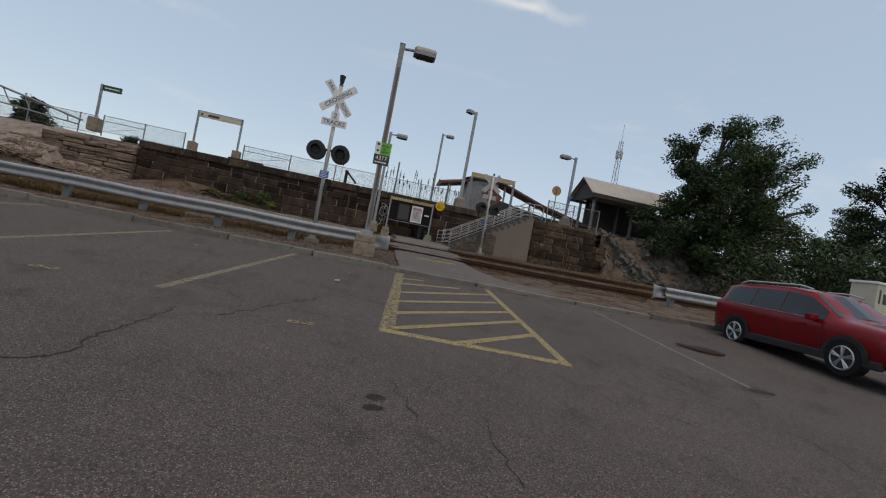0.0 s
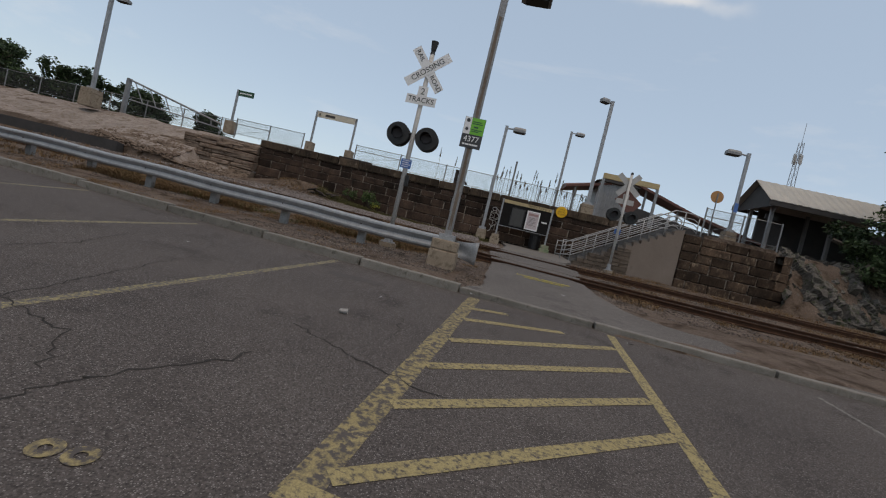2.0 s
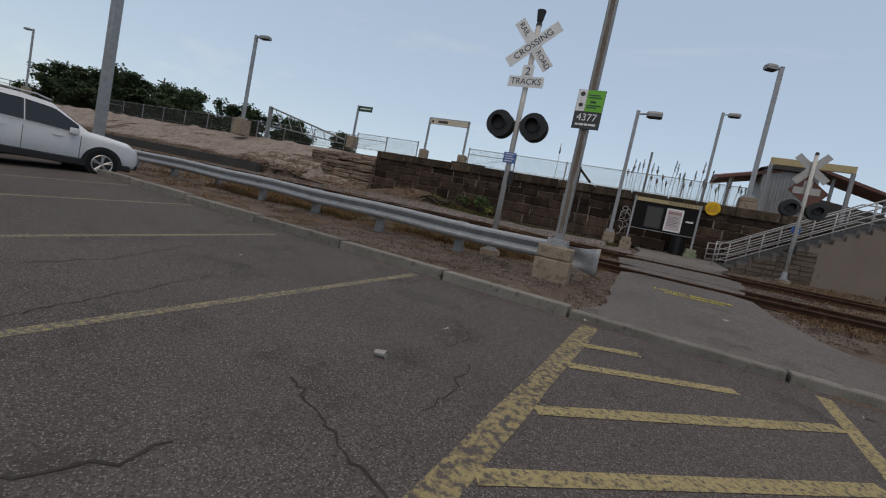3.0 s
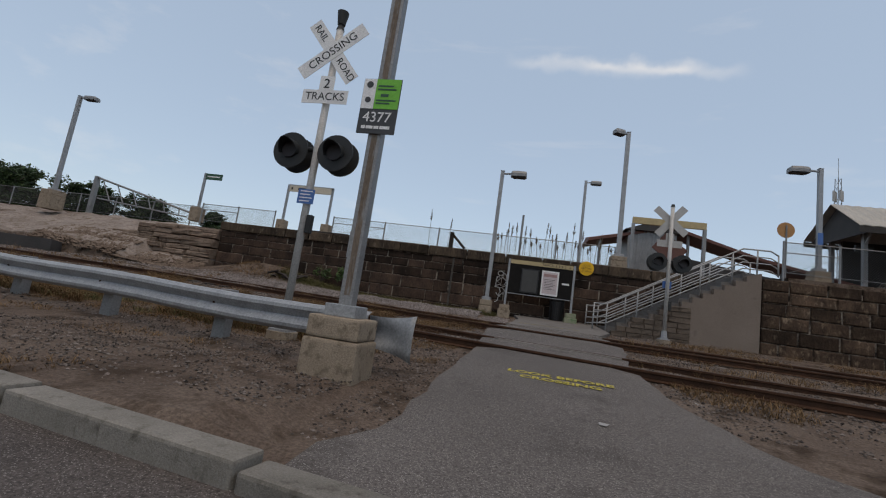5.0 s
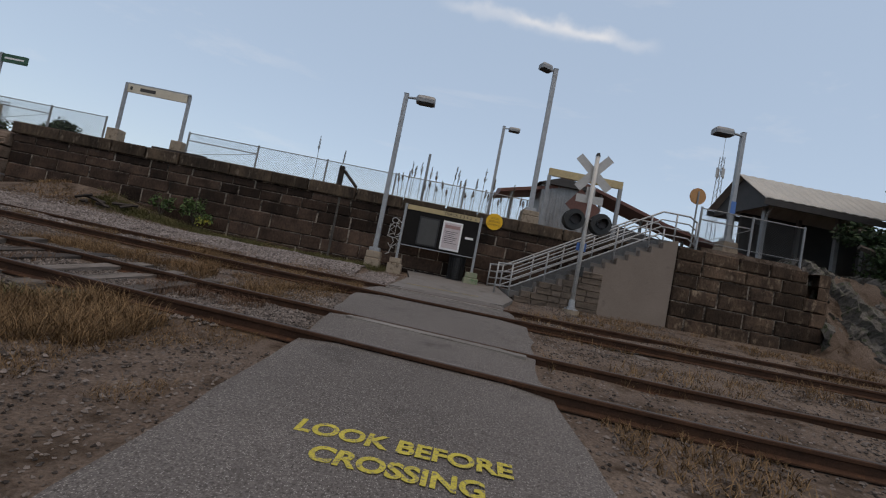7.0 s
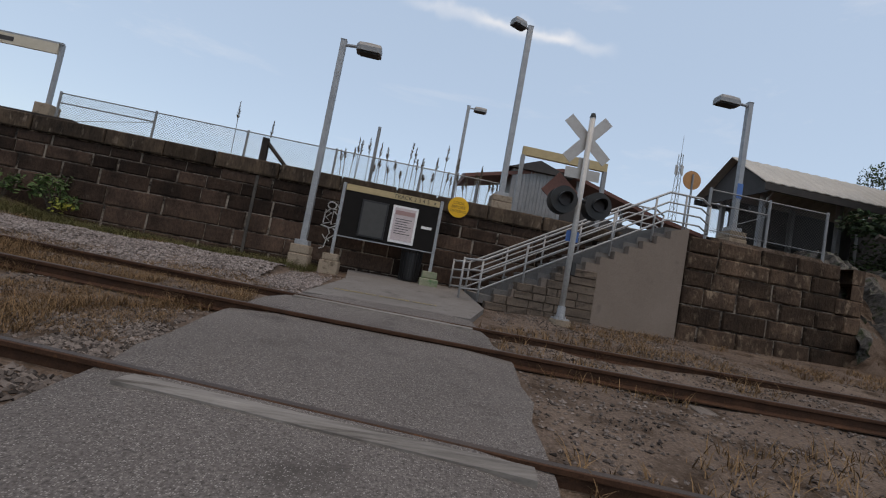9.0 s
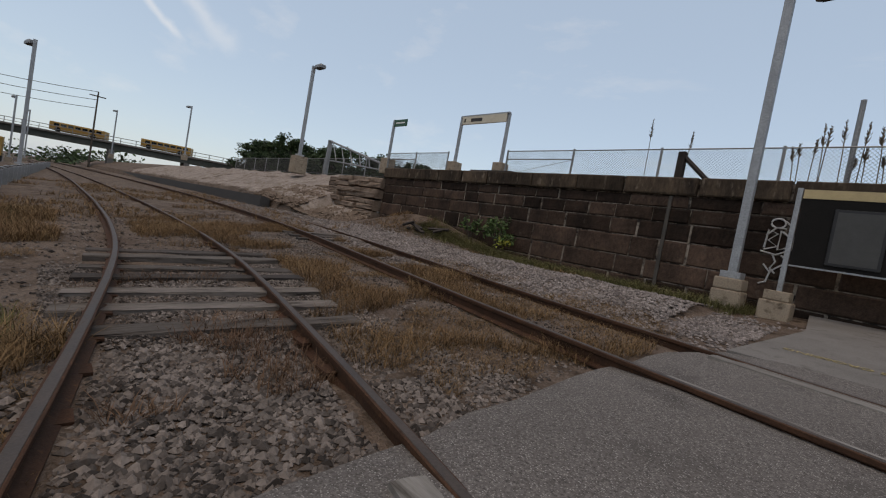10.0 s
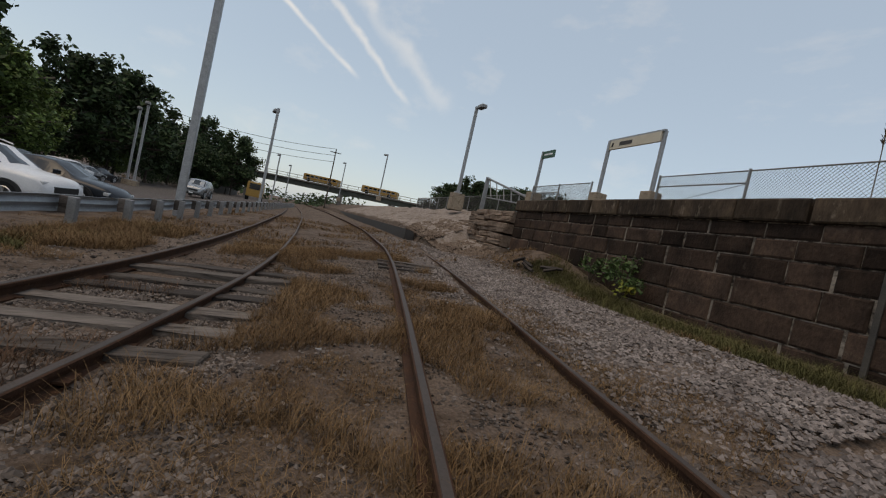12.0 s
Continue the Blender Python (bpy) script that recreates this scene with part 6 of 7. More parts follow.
red = car((8.45, 5.35, GZ(8.45, 5.35)), 176, 0.73, SUV, "redpaint", "dark red compact SUV parked with its tail to the kerb", "red_suv", True)
car((-10.25, 8.55, GZ(-10.25, 8.5)), -9, 0.85, SUV, "whitepaint", "white SUV with black arches parked nose to the kerb", "white_suv", True)
car((-13.0, 8.8, GZ(-13.0, 8.8)), -9, 0.85, SEDAN, "darkpaint", "dark sedan parked nose to the kerb beside a white SUV", "dark_sedan")
for x, y, yaw, stt, pnt, lab, nm in ((-26, 1.0, 90, SUV, "darkpaint", "dark SUV parked across the lot", "dark_suv"), (-31, -1.5, 80, SEDAN, "whitepaint", "white sedan parked across the lot", "white_sedan"),
                                     (-37, -2.5, 80, SEDAN, "silverpaint", "silver sedan parked far down the lot", "silver_sedan"), (-41, -3.0, 80, SUV, "whitepaint", "white SUV parked far down the lot", "white_suv"),
                                     (-45, -3.5, 80, SEDAN, "silverpaint", "grey sedan parked far down the lot", "grey_sedan"), (-49, -4.0, 80, SEDAN, "darkpaint", "black sedan parked far down the lot", "black_sedan"),
                                     (-40, 6.8, -90, SUV, "silverpaint", "silver SUV in the lane of the lot", "silver_suv"), (24, 1.5, 180, SEDAN, "silverpaint", "pale sedan beyond the red SUV", "pale_sedan")):
    car((x, y, GZ(x, y)), yaw, 0.95, stt, pnt, lab, nm)

tr = thing("yellow_machine", (-56, 9.6, 0.3), "small yellow maintenance machine by the tracks", "machine")
part("cab", box(-1.0, 1.0, -0.9, 0.9, 0.5, 2.3, bevel=0.08), "busyellow", tr)
part("cab_window", box(0.98, 1.02, -0.6, 0.6, 1.4, 2.1), "glass", tr)
for sy in (-0.8, 0.8):
    for sx in (-0.6, 0.6):
        part("wheel", tube((sx, sy - 0.1, 0.4), (sx, sy + 0.1, 0.4), 0.4, 14), "tyre", tr)
gb = thing("equipment_cabinet", (15.5, 9.6, GZ(15, 9.6)), "pale steel equipment cabinet with faded bars", "cabinet")
part("body", box(-0.4, 0.4, -0.35, 0.35, 0.5, 1.75, bevel=0.02), "cream", gb)
part("lid", box(-0.44, 0.44, -0.39, 0.39, 1.75, 1.82, bevel=0.01), "white", gb)
part("leg", box(-0.1, 0.1, -0.1, 0.1, -0.2, 0.5), "dullsteel", gb)
bm = bmesh.new()
box(-0.3, -0.24, -0.356, -0.35, 1.2, 1.6, bm)
box(-0.15, 0.15, -0.356, -0.35, 1.2, 1.5, bm)
part("mark_bars", bm, "charcoal", gb)

# ---- bridge over the far tracks, wires ----
br = thing("road_bridge", (0, 0, 0), "distant green-grey steel road bridge over the tracks", "bridge")
A_, B_ = Vector((-125, -3, 6.4)), Vector((-95, 60, 7.0))
part("girder", sweep([A_, B_], ((-0.4, -1.3), (0.4, -1.3), (0.4, 0), (-0.4, 0))), "bridge", br)
part("deck", sweep([A_ + Vector((-3, 1, 0)), B_ + Vector((-3, 1, 0))], ((-4, 0.0), (4, 0.0), (4, 0.35), (-4, 0.35))), "pad", br)
for k in range(26):
    p = A_.lerp(B_, k / 25)
    part("railing_post", box(p.x - 0.06, p.x + 0.06, p.y - 0.06, p.y + 0.06, p.z, p.z + 1.5), "dullsteel", br)
part("railing", path_tube([A_ + Vector((0, 0, 1.45)), B_ + Vector((0, 0, 1.45))], 0.07, 5), "dullsteel", br)
part("railing", path_tube([A_ + Vector((0, 0, 0.8)), B_ + Vector((0, 0, 0.8))], 0.05, 5), "dullsteel", br)
for k in (0.05, 0.42, 0.62, 0.85):
    p = A_.lerp(B_, k)
    for o in (-3, 0):
        part("pier", box(p.x + o - 0.5, p.x + o + 0.5, p.y - 0.5, p.y + 0.5, -1, p.z - 1.2), "pad", br)
part("abutment", box(-132, -118, -24, -3, -1, 6.6), "pad", br)
for k0, ln in ((0.27, 0.15), (0.5, 0.14)):
    p = A_.lerp(B_, k0)
    bus = thing("school_bus", p + Vector((-2, 0, 0.35)), "long yellow vehicle stopped on the far bridge", "bus", "vehicles on the bridge")
    bus.rotation_euler = (0, 0, math.atan2(66, 30) - math.pi / 2)
    part("body", box(-1.2, 1.2, 0, 9.5, 0.3, 2.0, bevel=0.15), "busyellow", bus)
    for q in range(7):
        part("window", box(1.19, 1.22, 0.8 + q * 1.2, 1.7 + q * 1.2, 1.2, 1.7), "glass", bus)
    for q in (1.5, 7.5):
        part("wheel", tube((0.9, q, 0.5), (1.22, q, 0.5), 0.5, 14), "tyre", bus)
pole_pts = ((-110, 20), (-118, -22), (-88, 62))
for x, y in pole_pts:
    up = thing("utility_pole", (x, y, 1.0), "wooden utility pole carrying wires far off", "utility pole", "utility poles")
    part("pole", tube((0, 0, 0), (0, 0, 15), 0.2, 8, 0.13), "bark", up)
    part("crossarm", box(-0.08, 0.08, -1.3, 1.3, 14.0, 14.2), "bark", up)
wr = thing("overhead_wires", (0, 0, 0), "thin dark overhead wires sagging between poles", "wires", kind="stuff")
for a, b in ((1, 0),):
    for z in (15.0, 13.4, 11.8):
        pa, pb = Vector((*pole_pts[a], z + 1)), Vector((*pole_pts[b], z + 1 - (2.5 if b == 2 else 0)))
        part("wire", path_tube([pa.lerp(pb, t) - Vector((0, 0, 5.5 * t * (1 - t))) for t in np.linspace(0, 1, 12)], 0.05, 4), "darkwood", wr)


# ---- trees ----
def leaf_cloud(verts, faces, c, r, n, size, rng, flat=0.75):
    for _ in range(n):
        d = Vector((rng.gauss(0, 1), rng.gauss(0, 1), rng.gauss(0, 1))).normalized() * (rng.random() ** 0.45)
        p = Vector(c) + Vector((d.x * r, d.y * r, d.z * r * flat))
        s = size * rng.uniform(0.6, 1.4)
        a = Vector((rng.gauss(0, 1), rng.gauss(0, 1), rng.gauss(0, 0.7))).normalized()
        b = a.orthogonal().normalized()
        b.rotate(Matrix.Rotation(rng.uniform(0, 6.28), 3, a))
        i = len(verts)
        verts += [tuple(p - a * s), tuple(p + b * s * 0.45), tuple(p + a * s), tuple(p - b * s * 0.45)]
        faces.append((i, i + 1, i + 2, i + 3))


def make_tree(name, h, spread, seed, leafmat, leaves, size, label, loc, open_=0.3, bare_top=False, low=0.14):
    rng = random.Random(seed)
    ob = thing(name, loc, label, "tree", "trees")
    bm = path_tube([(0, 0, -0.3), (0.1, 0, h * 0.25), (rng.uniform(-0.3, 0.3), 0.1, h * 0.55), (0.2, 0, h * 0.9)], 0.02 * h, 7)
    for v in bm.verts:
        k = 1 - 0.85 * min(max(v.co.z / (h * 0.9), 0), 1)
        v.co.x *= 0.35 + 0.65 * k
        v.co.y *= 0.35 + 0.65 * k
    part("trunk", bm, "bark", ob)
    vs, fs = [], []
    limbs = bmesh.new()
    for k in range(26):
        t = (k + rng.random()) / 26
        z = h * (low + (0.94 - low) * t)
        reach = spread * (1.0 - 0.62 * t ** 1.6) * rng.uniform(0.5, 1.1)
        a = rng.uniform(0, 6.28)
        tip = Vector((reach * math.cos(a), reach * math.sin(a), z + reach * rng.uniform(0.05, 0.4)))
        path_tube([(0, 0, z * 0.85), tuple(tip * 0.5 + Vector((0, 0, z * 0.48))), tuple(tip)], 0.012 * h * (1 - 0.7 * t), 4, limbs)
        for q in range(4):
            c = Vector((0, 0, z)).lerp(tip, rng.uniform(0.45, 1.05)) + Vector((rng.gauss(0, 0.25), rng.gauss(0, 0.25), rng.gauss(0, 0.2))) * spread * 0.3
            dens = 1.0 if t < 0.75 or not bare_top else 0.35
            leaf_cloud(vs, fs, c, spread * rng.uniform(0.12, 0.3), int(leaves / 104 * dens * rng.uniform(0.5, 1.5) * (1 - open_ * rng.random())), size, rng)
    part("branching", limbs, "bark", ob)
    cr = new("crown", facets("crown", vs, fs, leafmat))
    cr.parent = ob
    return ob


big = make_tree("tree", 9.8, 4.0, 3, "leafmid", 60000, 0.08, "dense dark green tree beside the platform canopy", (20.6, 22.4, 2.2), 0.15, True, 0.03)
make_tree("tree", 8.5, 2.8, 41, "leafdark", 32000, 0.085, "low bushy dark green tree against the canopy end", (18.3, 21.6, 2.0), 0.1, True, 0.03)
t2 = make_tree("tree", 9.5, 3.4, 5, "leaf", 20000, 0.085, "loose-leaved green tree with a thin airy top", (23.0, 21.5, 2.0), 0.4, True, 0.06)
t3 = make_tree("tree", 9.0, 3.2, 9, "leafdark", 18000, 0.095, "open dark tree at the edge of the woods", (30, 19.5, 1.6), 0.4, False, 0.05)
far = make_tree("tree", 12.0, 5.6, 14, "leafdark", 9000, 0.3, "broad dark green tree at the edge of the car park", (-62, -22, 0), 0.2)
# its leaf colour carries the light that falls on it
lit = make_tree("tree", 8.0, 4.4, 18, "leaflit", 12000, 0.17, "rounded mid-green tree beyond the parked cars", (-36, -16.5, -0.7), 0.1)
rng = random.Random(77)
c = copy_thing(big, pose(33, 34, 1.8, 0, 0, 70))
c.scale = (0.95, 0.95, 1.45)
for x, y, s in ((34.5, 24, 0.9), (38, 19, 0.8), (29, 27, 1.0), (42, 24, 1.1), (36, 14.5, 0.75), (46, 17, 1.0), (52, 21, 1.1), (44, 11, 0.85), (27, 30, 0.8), (58, 12, 1.1)):
    c = copy_thing(t3 if rng.random() < 0.6 else big, pose(x, y, 1.4, 0, 0, rng.uniform(0, 360)))
    c.scale = (s, s, s * rng.uniform(0.85, 1.1))
for x, y, s in ((-34, -15, 1.1), (-40, -13, 1.0), (-47, -14, 1.15), (-56, -11, 1.1), (-64, -9, 1.1), (-75, -8, 1.1), (-44, -19, 0.95), (-52, -21, 1.0), (-60, -16, 1.0), (-70, -13, 0.95), (-80, -14, 1.1), (-90, -9, 1.0), (-48, -28, 1.2), (-38, -25, 1.1), (-33, -22, 1.05), (-100, -12, 1.1), (-112, -10, 1.2), (-28, -24, 1.1), (-66, -24, 1.2), (-58, -30, 1.3), (-104, -7, 0.9), (-94, -4.5, 0.75), (-116, -6, 1.0), (-97, 0.6, 1.0), (-93, -2.2, 0.72), (-104, -1.5, 0.85)):
    c = copy_thing(far, pose(x, y, -0.7, 0, 0, rng.uniform(0, 360)))
    c.scale = (s, s, s * rng.uniform(0.85, 1.1))
for x, y, s in ((-50, -13.5, 0.8), (-66, -9.5, 0.6), (-27, -18, 0.9), (-43, -9.5, 1.15)):
    c = copy_thing(lit, pose(x, y, -0.7, 0, 0, rng.uniform(0, 360)))
    c.scale = (s, s, s)
for x, y, s in ((-62, 40, 0.75), (-70, 44, 0.8), (-56, 43, 0.65), (-80, 42, 0.8), (-50, 46, 0.62), (-66, 48, 0.8), (-75, 50, 0.8), (-44, 50, 0.6), (-30, 60, 0.45), (-12, 62, 0.4), (-5, 66, 0.35), (-90, 45, 0.6), (-22, 58, 0.35), (-58, 47, 0.75), (-52, 42, 0.6), (-47, 47, 0.62), (-40, 48, 0.55), (-36, 53, 0.55), (-64, 43, 0.72), (-73, 41, 0.75), (-84, 47, 0.8)):
    c = copy_thing(far, pose(x, y, 3.0, 0, 0, rng.uniform(0, 360)))
    c.scale = (s, s, s * 0.85)

vs, fs = [], []
for k in range(150):
    x = rng.uniform(19, 62)
    y = rng.uniform(15.5, 26) + (x - 19) * -0.12
    leaf_cloud(vs, fs, (x, y, GZ(x, y) + rng.uniform(0.2, 3.4)), rng.uniform(1.0, 2.2), 330, 0.1, rng, 0.8)
tagged(new("understorey", facets("understorey", vs, fs, "leafdark")), "dense dark undergrowth below the trees", "bushes", kind="stuff")

vs, fs = [], []
for k in range(170):
    x = rng.uniform(-112, -24)
    y = -9.0 - 4.5 * rng.random() - max(0.0, (x + 70) * 0.12)
    leaf_cloud(vs, fs, (x, y, rng.uniform(0.0, 3.6)), rng.uniform(1.2, 2.6), 230, 0.16, rng, 0.8)
tagged(new("hedge_bank", facets("hedge_bank", vs, fs, "leafdark")), "dense dark bushes along the edge of the car park", "bushes", kind="stuff")

# far woods as one mass behind everything
vs, fs = [], []
for k in range(420):
    a = rng.uniform(0, 6.28)
    r = rng.uniform(150, 260)
    leaf_cloud(vs, fs, (r * math.cos(a), r * math.sin(a), 1.5 + rng.uniform(-1, 2.0)), 8, 130, 0.7, rng, 0.45)
tagged(new("far_woods", facets("far_woods", vs, fs, "leafdark")), "low dark line of distant woods", "woods", kind="stuff")

# ---- shrubs and weeds by the wall ----
for x, s, n, yl in ((-4.45, 1.0, 420, True), (-5.5, 0.7, 220, False)):
    sb = thing("shrub", (x, 22.25, ground_z(x, 22.2)), "small green shrub growing at the foot of the wall", "shrub", "shrubs")
    bm = bmesh.new()
    vs, fs, vy, fy = [], [], [], []
    for k in range(14):
        a = rng.uniform(0, 6.28)
        tip = Vector((0.4 * s * math.cos(a), 0.28 * s * math.sin(a), s * rng.uniform(0.4, 1.0)))
        path_tube([(0, 0, 0), tuple(tip * 0.5 + Vector((0, 0, 0.1))), tuple(tip)], 0.008, 4, bm)
        leaf_cloud(vs, fs, tip * 0.85, 0.2 * s, n // 14, 0.055, rng, 1.0)
    part("stem_cluster", bm, "bark", sb)
    o = new("leaves", facets("leaves", vs, fs, "leaf"))
    o.parent = sb
    if yl:
        leaf_cloud(vy, fy, (0.32, -0.2, 0.25), 0.24, 60, 0.055, rng, 0.8)
        o = new("yellow_leaves", facets("yellow_leaves", vy, fy, "leafyellow"))
        o.parent = sb
        o["label"] = "yellowing lower leaves"

wd = random.Random(6)
xs = [-2.1, -1.35] + [0.9 + 0.15 * k + wd.uniform(-0.08, 0.08) for k in range(34)]
for x in xs:
    y = wd.uniform(24.6, 25.6)
    h = wd.uniform(0.8, 1.75) if x > 0 else wd.uniform(1.5, 1.9)
    ob = thing("weed_stalk", (x, y, 3.4), "tall dry seed-headed weed behind the fence", "weed", "weeds behind the fence")
    lean = wd.uniform(-0.12, 0.12)
    part("stem", path_tube([(0, 0, 0), (lean * 0.4, 0, h * 0.6), (lean, 0, h)], 0.009, 4), "stalk", ob)
    vs, fs = [], []
    for q in range(46):
        t = wd.random()
        c = Vector((lean * (0.75 + 0.25 * t), 0, h * (0.72 + 0.3 * t)))
        a = wd.uniform(0, 6.28)
        ln = (0.04 + 0.085 * (1 - t) * min(1, 5 * t + 0.3)) * wd.uniform(0.6, 1.2)
        tip = c + Vector((math.cos(a) * ln * 0.6, math.sin(a) * ln * 0.6, ln))
        i = len(vs)
        vs += [tuple(c + Vector((0.004, 0, 0))), tuple(c - Vector((0.004, 0, 0))), tuple(c.lerp(tip, 0.6) + Vector((-0.008, 0.004, 0))), tuple(tip), tuple(c.lerp(tip, 0.6) + Vector((0.008, -0.004, 0)))]
        fs.append((i, i + 1, i + 2, i + 3, i + 4))
    o = new("seed_head", facets("seed_head", vs, fs, "stalk"))
    o.parent = ob
    o["kind"] = "stuff"

# ---- loose bits ----
cp = thing("paper_cup", (0.44, 5.88, GZ(0.44, 5.88) + 0.02), "crushed pale paper cup lying on the asphalt", "cup")
bm = tube((-0.036, 0, 0), (0.036, 0.01, 0.005), 0.019, 12, 0.026, caps=False)
for k, v in enumerate(bm.verts):
    v.co.z *= 0.55 + 0.25 * (k % 3)
part("cup", bm, "dirtypaper", cp)
part("cup_bottom", tube((-0.038, 0, 0), (-0.035, 0, 0), 0.016, 12), "dirtypaper", cp)
lt = random.Random(12)
for x, y in ((0.6, 6.6), (3.4, 7.3), (-1.9, 6.9), (1.5, 8.0), (-0.3, 16.2), (3.0, 9.9), (4.1, 11.2), (0.9, 13.0), (-2.5, 17.9)):
    bm = bmesh.new()
    c = [bm.verts.new((lt.uniform(-0.05, 0.05), lt.uniform(-0.04, 0.04), lt.uniform(0, 0.025))) for _ in range(5)]
    for q in ((0, 1, 2), (0, 2, 3), (1, 2, 4)):
        bm.faces.new([c[i] for i in q])
    single("litter", bm, "dirtypaper", (x, y, GZ(x, y) + 0.04), "crumpled scrap of pale paper litter", "litter", "litter")
bk = thing("rail_debris", (-6.6, 21.2, ground_z(-6.6, 21.2)), "heap of dark scrap metal and ties by the bank", "debris")
for k in range(7):
    a = Vector((lt.uniform(-0.6, 0.6), lt.uniform(-0.3, 0.3), lt.uniform(0.02, 0.2)))
    b = a + Vector((lt.uniform(-0.7, 0.7), lt.uniform(-0.3, 0.3), lt.uniform(-0.05, 0.15)))
    part("scrap_bar", path_tube([tuple(a), tuple(b)], 0.04, 4), "darktie", bk)

# ---- ballast stones and grass ----
sr = random.Random(99)


def on_path(x, y):
    return 8.5 < y < 21 and lerp_table(PATH_L, y) - 0.05 < x < (lerp_table(PATH_R, y) + 0.05 if y < 18 else 4.8)


def near_rail(x, y):
    return min(abs(abs(y - smooth_line(t, x)) - GAUGE) for t in (TRACK_A, TRACK_B)) < 0.09


def ballast(n, pick, smin, smax, name, material, label):
    vs, fs = [], []
    made = 0
    while made < n:
        x, y = pick()
        made += 1
        if on_path(x, y) or near_rail(x, y):
            continue
        s = sr.uniform(smin, smax)
        z = ground_z(x, y) + s * 0.2
        i = len(vs)
        for d in ((1, 0, 0), (-1, 0, 0), (0, 1, 0), (0, -1, 0), (0, 0, 1), (0, 0, -1)):
            vs.append((x + d[0] * s * sr.uniform(0.6, 1.2) + sr.uniform(-0.35, 0.35) * s, y + d[1] * s * sr.uniform(0.6, 1.2) + sr.uniform(-0.35, 0.35) * s, z + d[2] * s * sr.uniform(0.5, 0.8)))
        fs += [(i, i + 2, i + 4), (i + 2, i + 1, i + 4), (i + 1, i + 3, i + 4), (i + 3, i, i + 4), (i + 2, i, i + 5), (i + 1, i + 2, i + 5), (i + 3, i + 1, i + 5), (i, i + 3, i + 5)]
    tagged(new(name, facets(name, vs, fs, material)), label, "gravel", kind="stuff")


ballast(20000, lambda: (sr.uniform(-3.0, 1.6), smooth_line(TRACK_A, -0.5) + sr.uniform(-0.9, 1.5)), 0.009, 0.024, "ballast", "gravel", "loose grey and brown ballast stones between the rails")
ballast(26000, lambda: (sr.uniform(-9, 2.2) if sr.random() < 0.75 else sr.uniform(-20, -8), sr.gauss(19.7, 0.65)), 0.016, 0.038, "ballast", "gravelpale", "pale pinkish ballast heaped between the track and the wall")
ballast(14000, lambda: (sr.uniform(-12, 1.3) if sr.random() < 0.8 else sr.uniform(4.2, 12), sr.uniform(11.2, 20.5)), 0.01, 0.028, "ballast", "gravel", "scattered grey ballast stones on the dirt")
ballast(13000, lambda: (sr.uniform(3.6, 9), sr.uniform(10.6, 20.3)), 0.008, 0.022, "ballast", "gravel", "loose stones beside the footpath")
ballast(9000, lambda: (sr.uniform(-3.0, 1.6), sr.uniform(8.9, 12.9)), 0.006, 0.018, "ballast", "gravel", "fine gravel round the lamp footing")
ballast(1900, lambda: (sr.uniform(-0.1, 1.6), smooth_line(TRACK_A, 0.5) + sr.uniform(-0.85, 1.0)), 0.016, 0.036, "ballast", "gravel", "larger rounded stones between the rails by the path")
ballast(2500, lambda: (sr.uniform(-18, -10.8), sr.uniform(20.6, 22.4)), 0.03, 0.12, "rubble_stones", "ledge", "broken stones under the ledge")


def grass(n, pick, hmin, hmax, material, label, w=0.004, keep=lambda x, y: True):
    vs, fs = [], []
    for _ in range(n):
        x, y = pick()
        if on_path(x, y) or not keep(x, y):
            continue
        z = ground_z(x, y) - 0.01
        for _b in range(sr.randint(3, 6)):
            a = sr.uniform(0, 6.28)
            h = sr.uniform(hmin, hmax) * sr.uniform(0.5, 1.05)
            l = sr.uniform(0.3, 1.4) * (h + 0.03)
            bx, by = x + sr.gauss(0, 0.02), y + sr.gauss(0, 0.02)
            ca, sa = math.cos(a), math.sin(a)
            i = len(vs)
            vs += [(bx - sa * w, by + ca * w, z), (bx + sa * w, by - ca * w, z), (bx + ca * l * 0.4 + sa * w * 0.7, by + sa * l * 0.4 - ca * w * 0.7, z + h * 0.6), (bx + ca * l * 0.4 - sa * w * 0.7, by + sa * l * 0.4 + ca * w * 0.7, z + h * 0.6), (bx + ca * l, by + sa * l, z + h)]
            fs += [(i, i + 1, i + 2, i + 3), (i + 3, i + 2, i + 4)]
    tagged(new("grass", facets("grass", vs, fs, material)), label, "grass", kind="stuff")


def clump(x, y, k, th):
    return noise.noise(Vector((x * k, y * k, 0.5))) > th


def between(x, y):
    a, b = smooth_line(TRACK_A, x), smooth_line(TRACK_B, x)
    if abs(y - a) < (1.2 if -4.2 < x < -0.6 else 0.85):
        return x < -4.6 or x > 4.3
    return True


grass(30000, lambda: (sr.uniform(-9, 1.5), sr.uniform(14.6, 18.6)), 0.04, 0.2, "drygrass", "dry straw-coloured grass between the tracks", 0.0024, lambda x, y: between(x, y) and clump(x, y, 1.0, -0.02))
grass(6000, lambda: (sr.uniform(-26, -8), sr.uniform(12.0, 20.0)), 0.06, 0.2, "drygrass", "dry grass along the far tracks", 0.006, lambda x, y: clump(x, y, 0.7, 0.05))
grass(16000, lambda: (sr.uniform(-9, 0.6), sr.uniform(11.9, 13.6)), 0.05, 0.24, "drygrass", "dry grass between the guardrail and the track", 0.003, lambda x, y: clump(x, y, 0.8, -0.12))
grass(5000, lambda: (sr.uniform(-9, 0.6), sr.uniform(11.9, 13.3)), 0.05, 0.18, "greengrass", "sparse green grass beside the signal mast", 0.004, lambda x, y: clump(x, y, 1.3, 0.18))
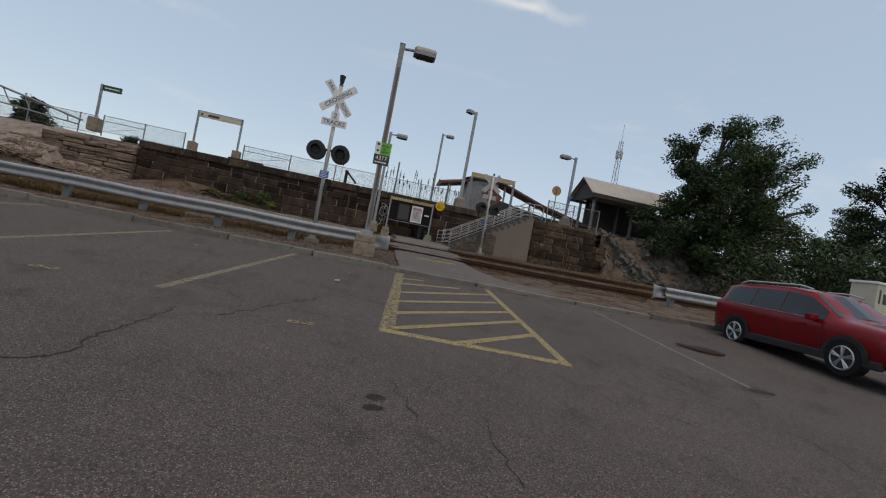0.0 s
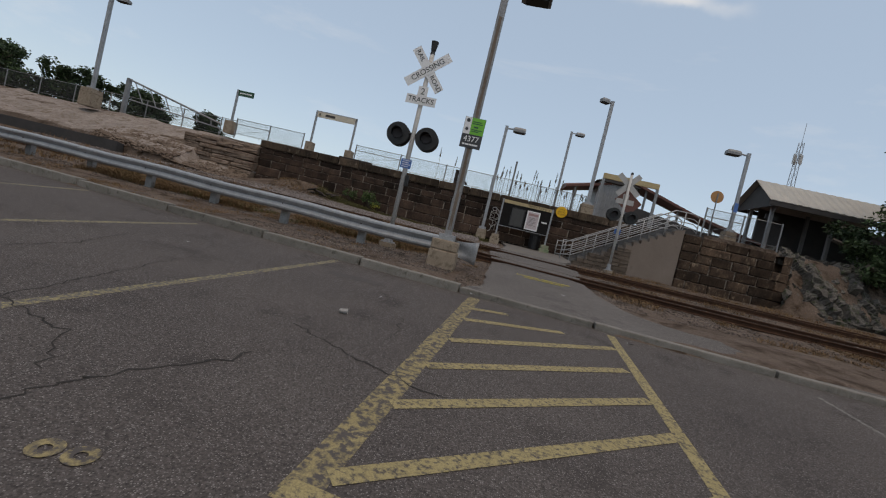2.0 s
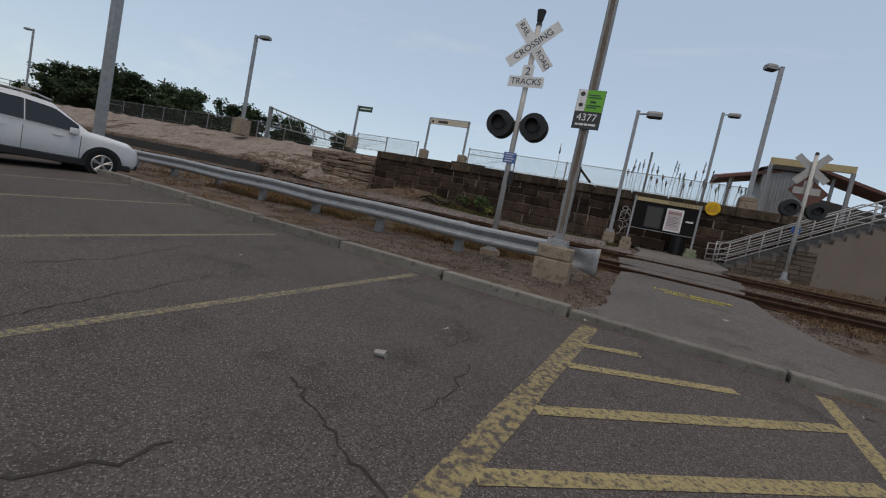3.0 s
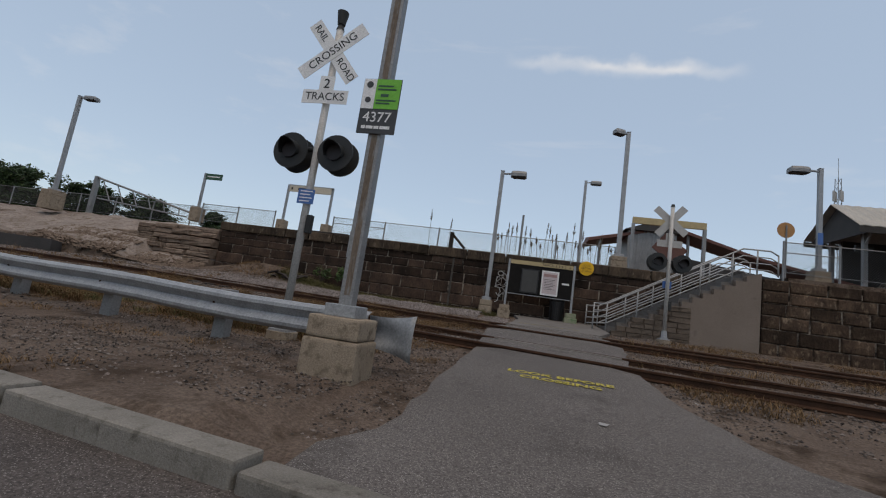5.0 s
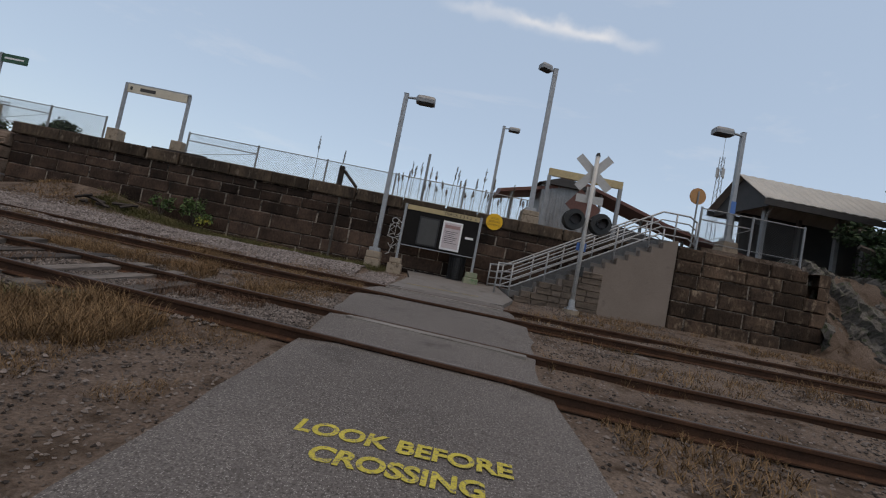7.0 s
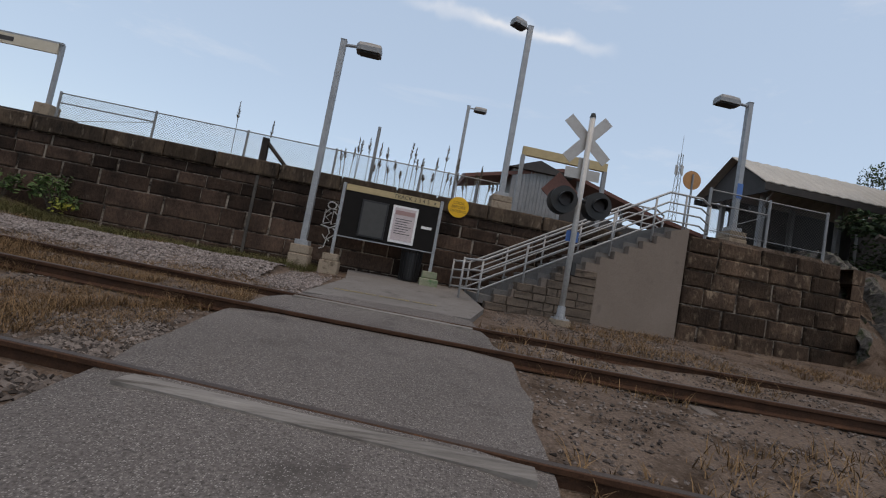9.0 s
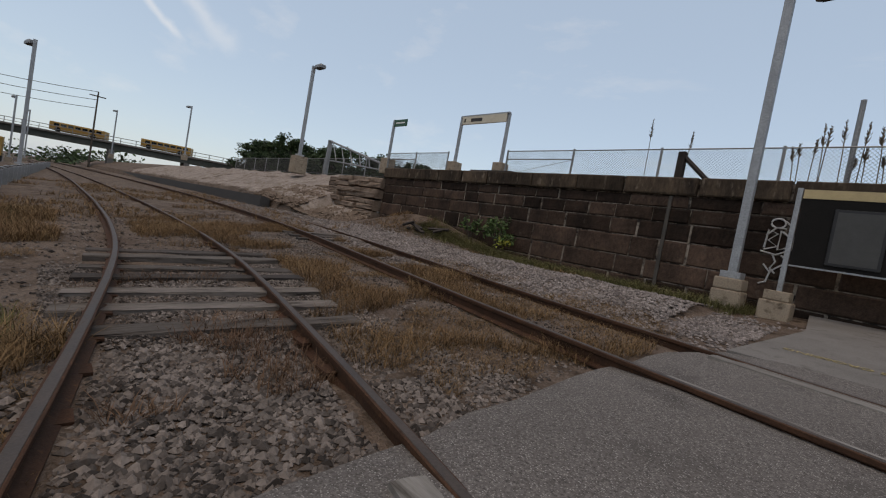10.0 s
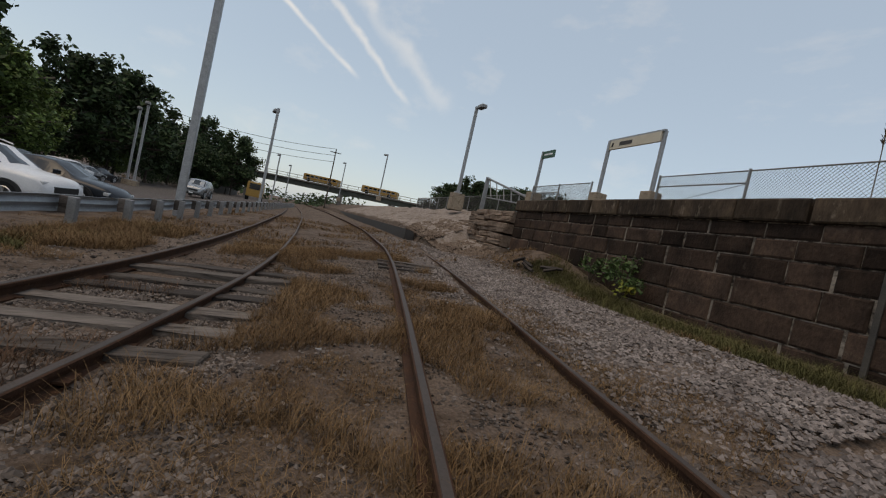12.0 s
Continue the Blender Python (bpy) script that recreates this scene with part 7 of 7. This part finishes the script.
grass(5000, lambda: (lambda x: (x, kerb_y(x) + sr.uniform(0.25, 2.4)))(sr.uniform(-13, -0.6)), 0.02, 0.07, "drygrass", "thin dry grass on the kerb verge", 0.0035, lambda x, y: clump(x, y, 1.1, 0.02))
grass(6000, lambda: (sr.uniform(-7.5, 1.4), sr.gauss(21.7, 0.3)), 0.05, 0.22, "greengrass", "long green grass at the foot of the wall", 0.003, lambda x, y: y < 22.5 and clump(x, y, 0.7, -0.2))
grass(6000, lambda: (sr.uniform(4.2, 15), sr.uniform(13.8, 20.2)), 0.05, 0.18, "drygrass", "dry grass between the tracks and the stairs", 0.004, lambda x, y: clump(x, y, 0.9, 0.02))
grass(3500, lambda: (sr.uniform(4.3, 10), sr.uniform(10.5, 13)), 0.03, 0.12, "drygrass", "sparse dry grass beside the path", 0.004, lambda x, y: clump(x, y, 1.0, 0.12))
grass(1400, lambda: (sr.uniform(-2.2, 0.9), smooth_line(TRACK_A, 0) + sr.uniform(-0.6, 0.6)), 0.04, 0.16, "redweed", "reddish dry weeds growing between the rails", 0.003, lambda x, y: clump(x, y, 1.6, -0.05) and not -1.9 < x < -0.6)
grass(2500, lambda: (sr.uniform(-9, -1), sr.uniform(20.6, 22.4)), 0.04, 0.14, "drygrass", "dry grass on the dirt heap", 0.004, lambda x, y: clump(x, y, 1.0, 0.05))
grass(26000, lambda: (sr.uniform(-5, 1.45), sr.uniform(15.2, 19.3)), 0.015, 0.085, "drygrass", "short matted dry grass between the tracks", 0.002, lambda x, y: between(x, y) and clump(x, y, 1.3, -0.05))
grass(9000, lambda: (sr.uniform(-5, 1.4), sr.uniform(11.6, 13.4)), 0.015, 0.08, "drygrass", "short matted dry grass beside the track", 0.002, lambda x, y: clump(x, y, 1.3, -0.2))
ballast(22000, lambda: (sr.uniform(-8, 1.45), sr.uniform(15.2, 19.0)), 0.006, 0.02, "ballast", "gravel", "fine stones strewn between the tracks")

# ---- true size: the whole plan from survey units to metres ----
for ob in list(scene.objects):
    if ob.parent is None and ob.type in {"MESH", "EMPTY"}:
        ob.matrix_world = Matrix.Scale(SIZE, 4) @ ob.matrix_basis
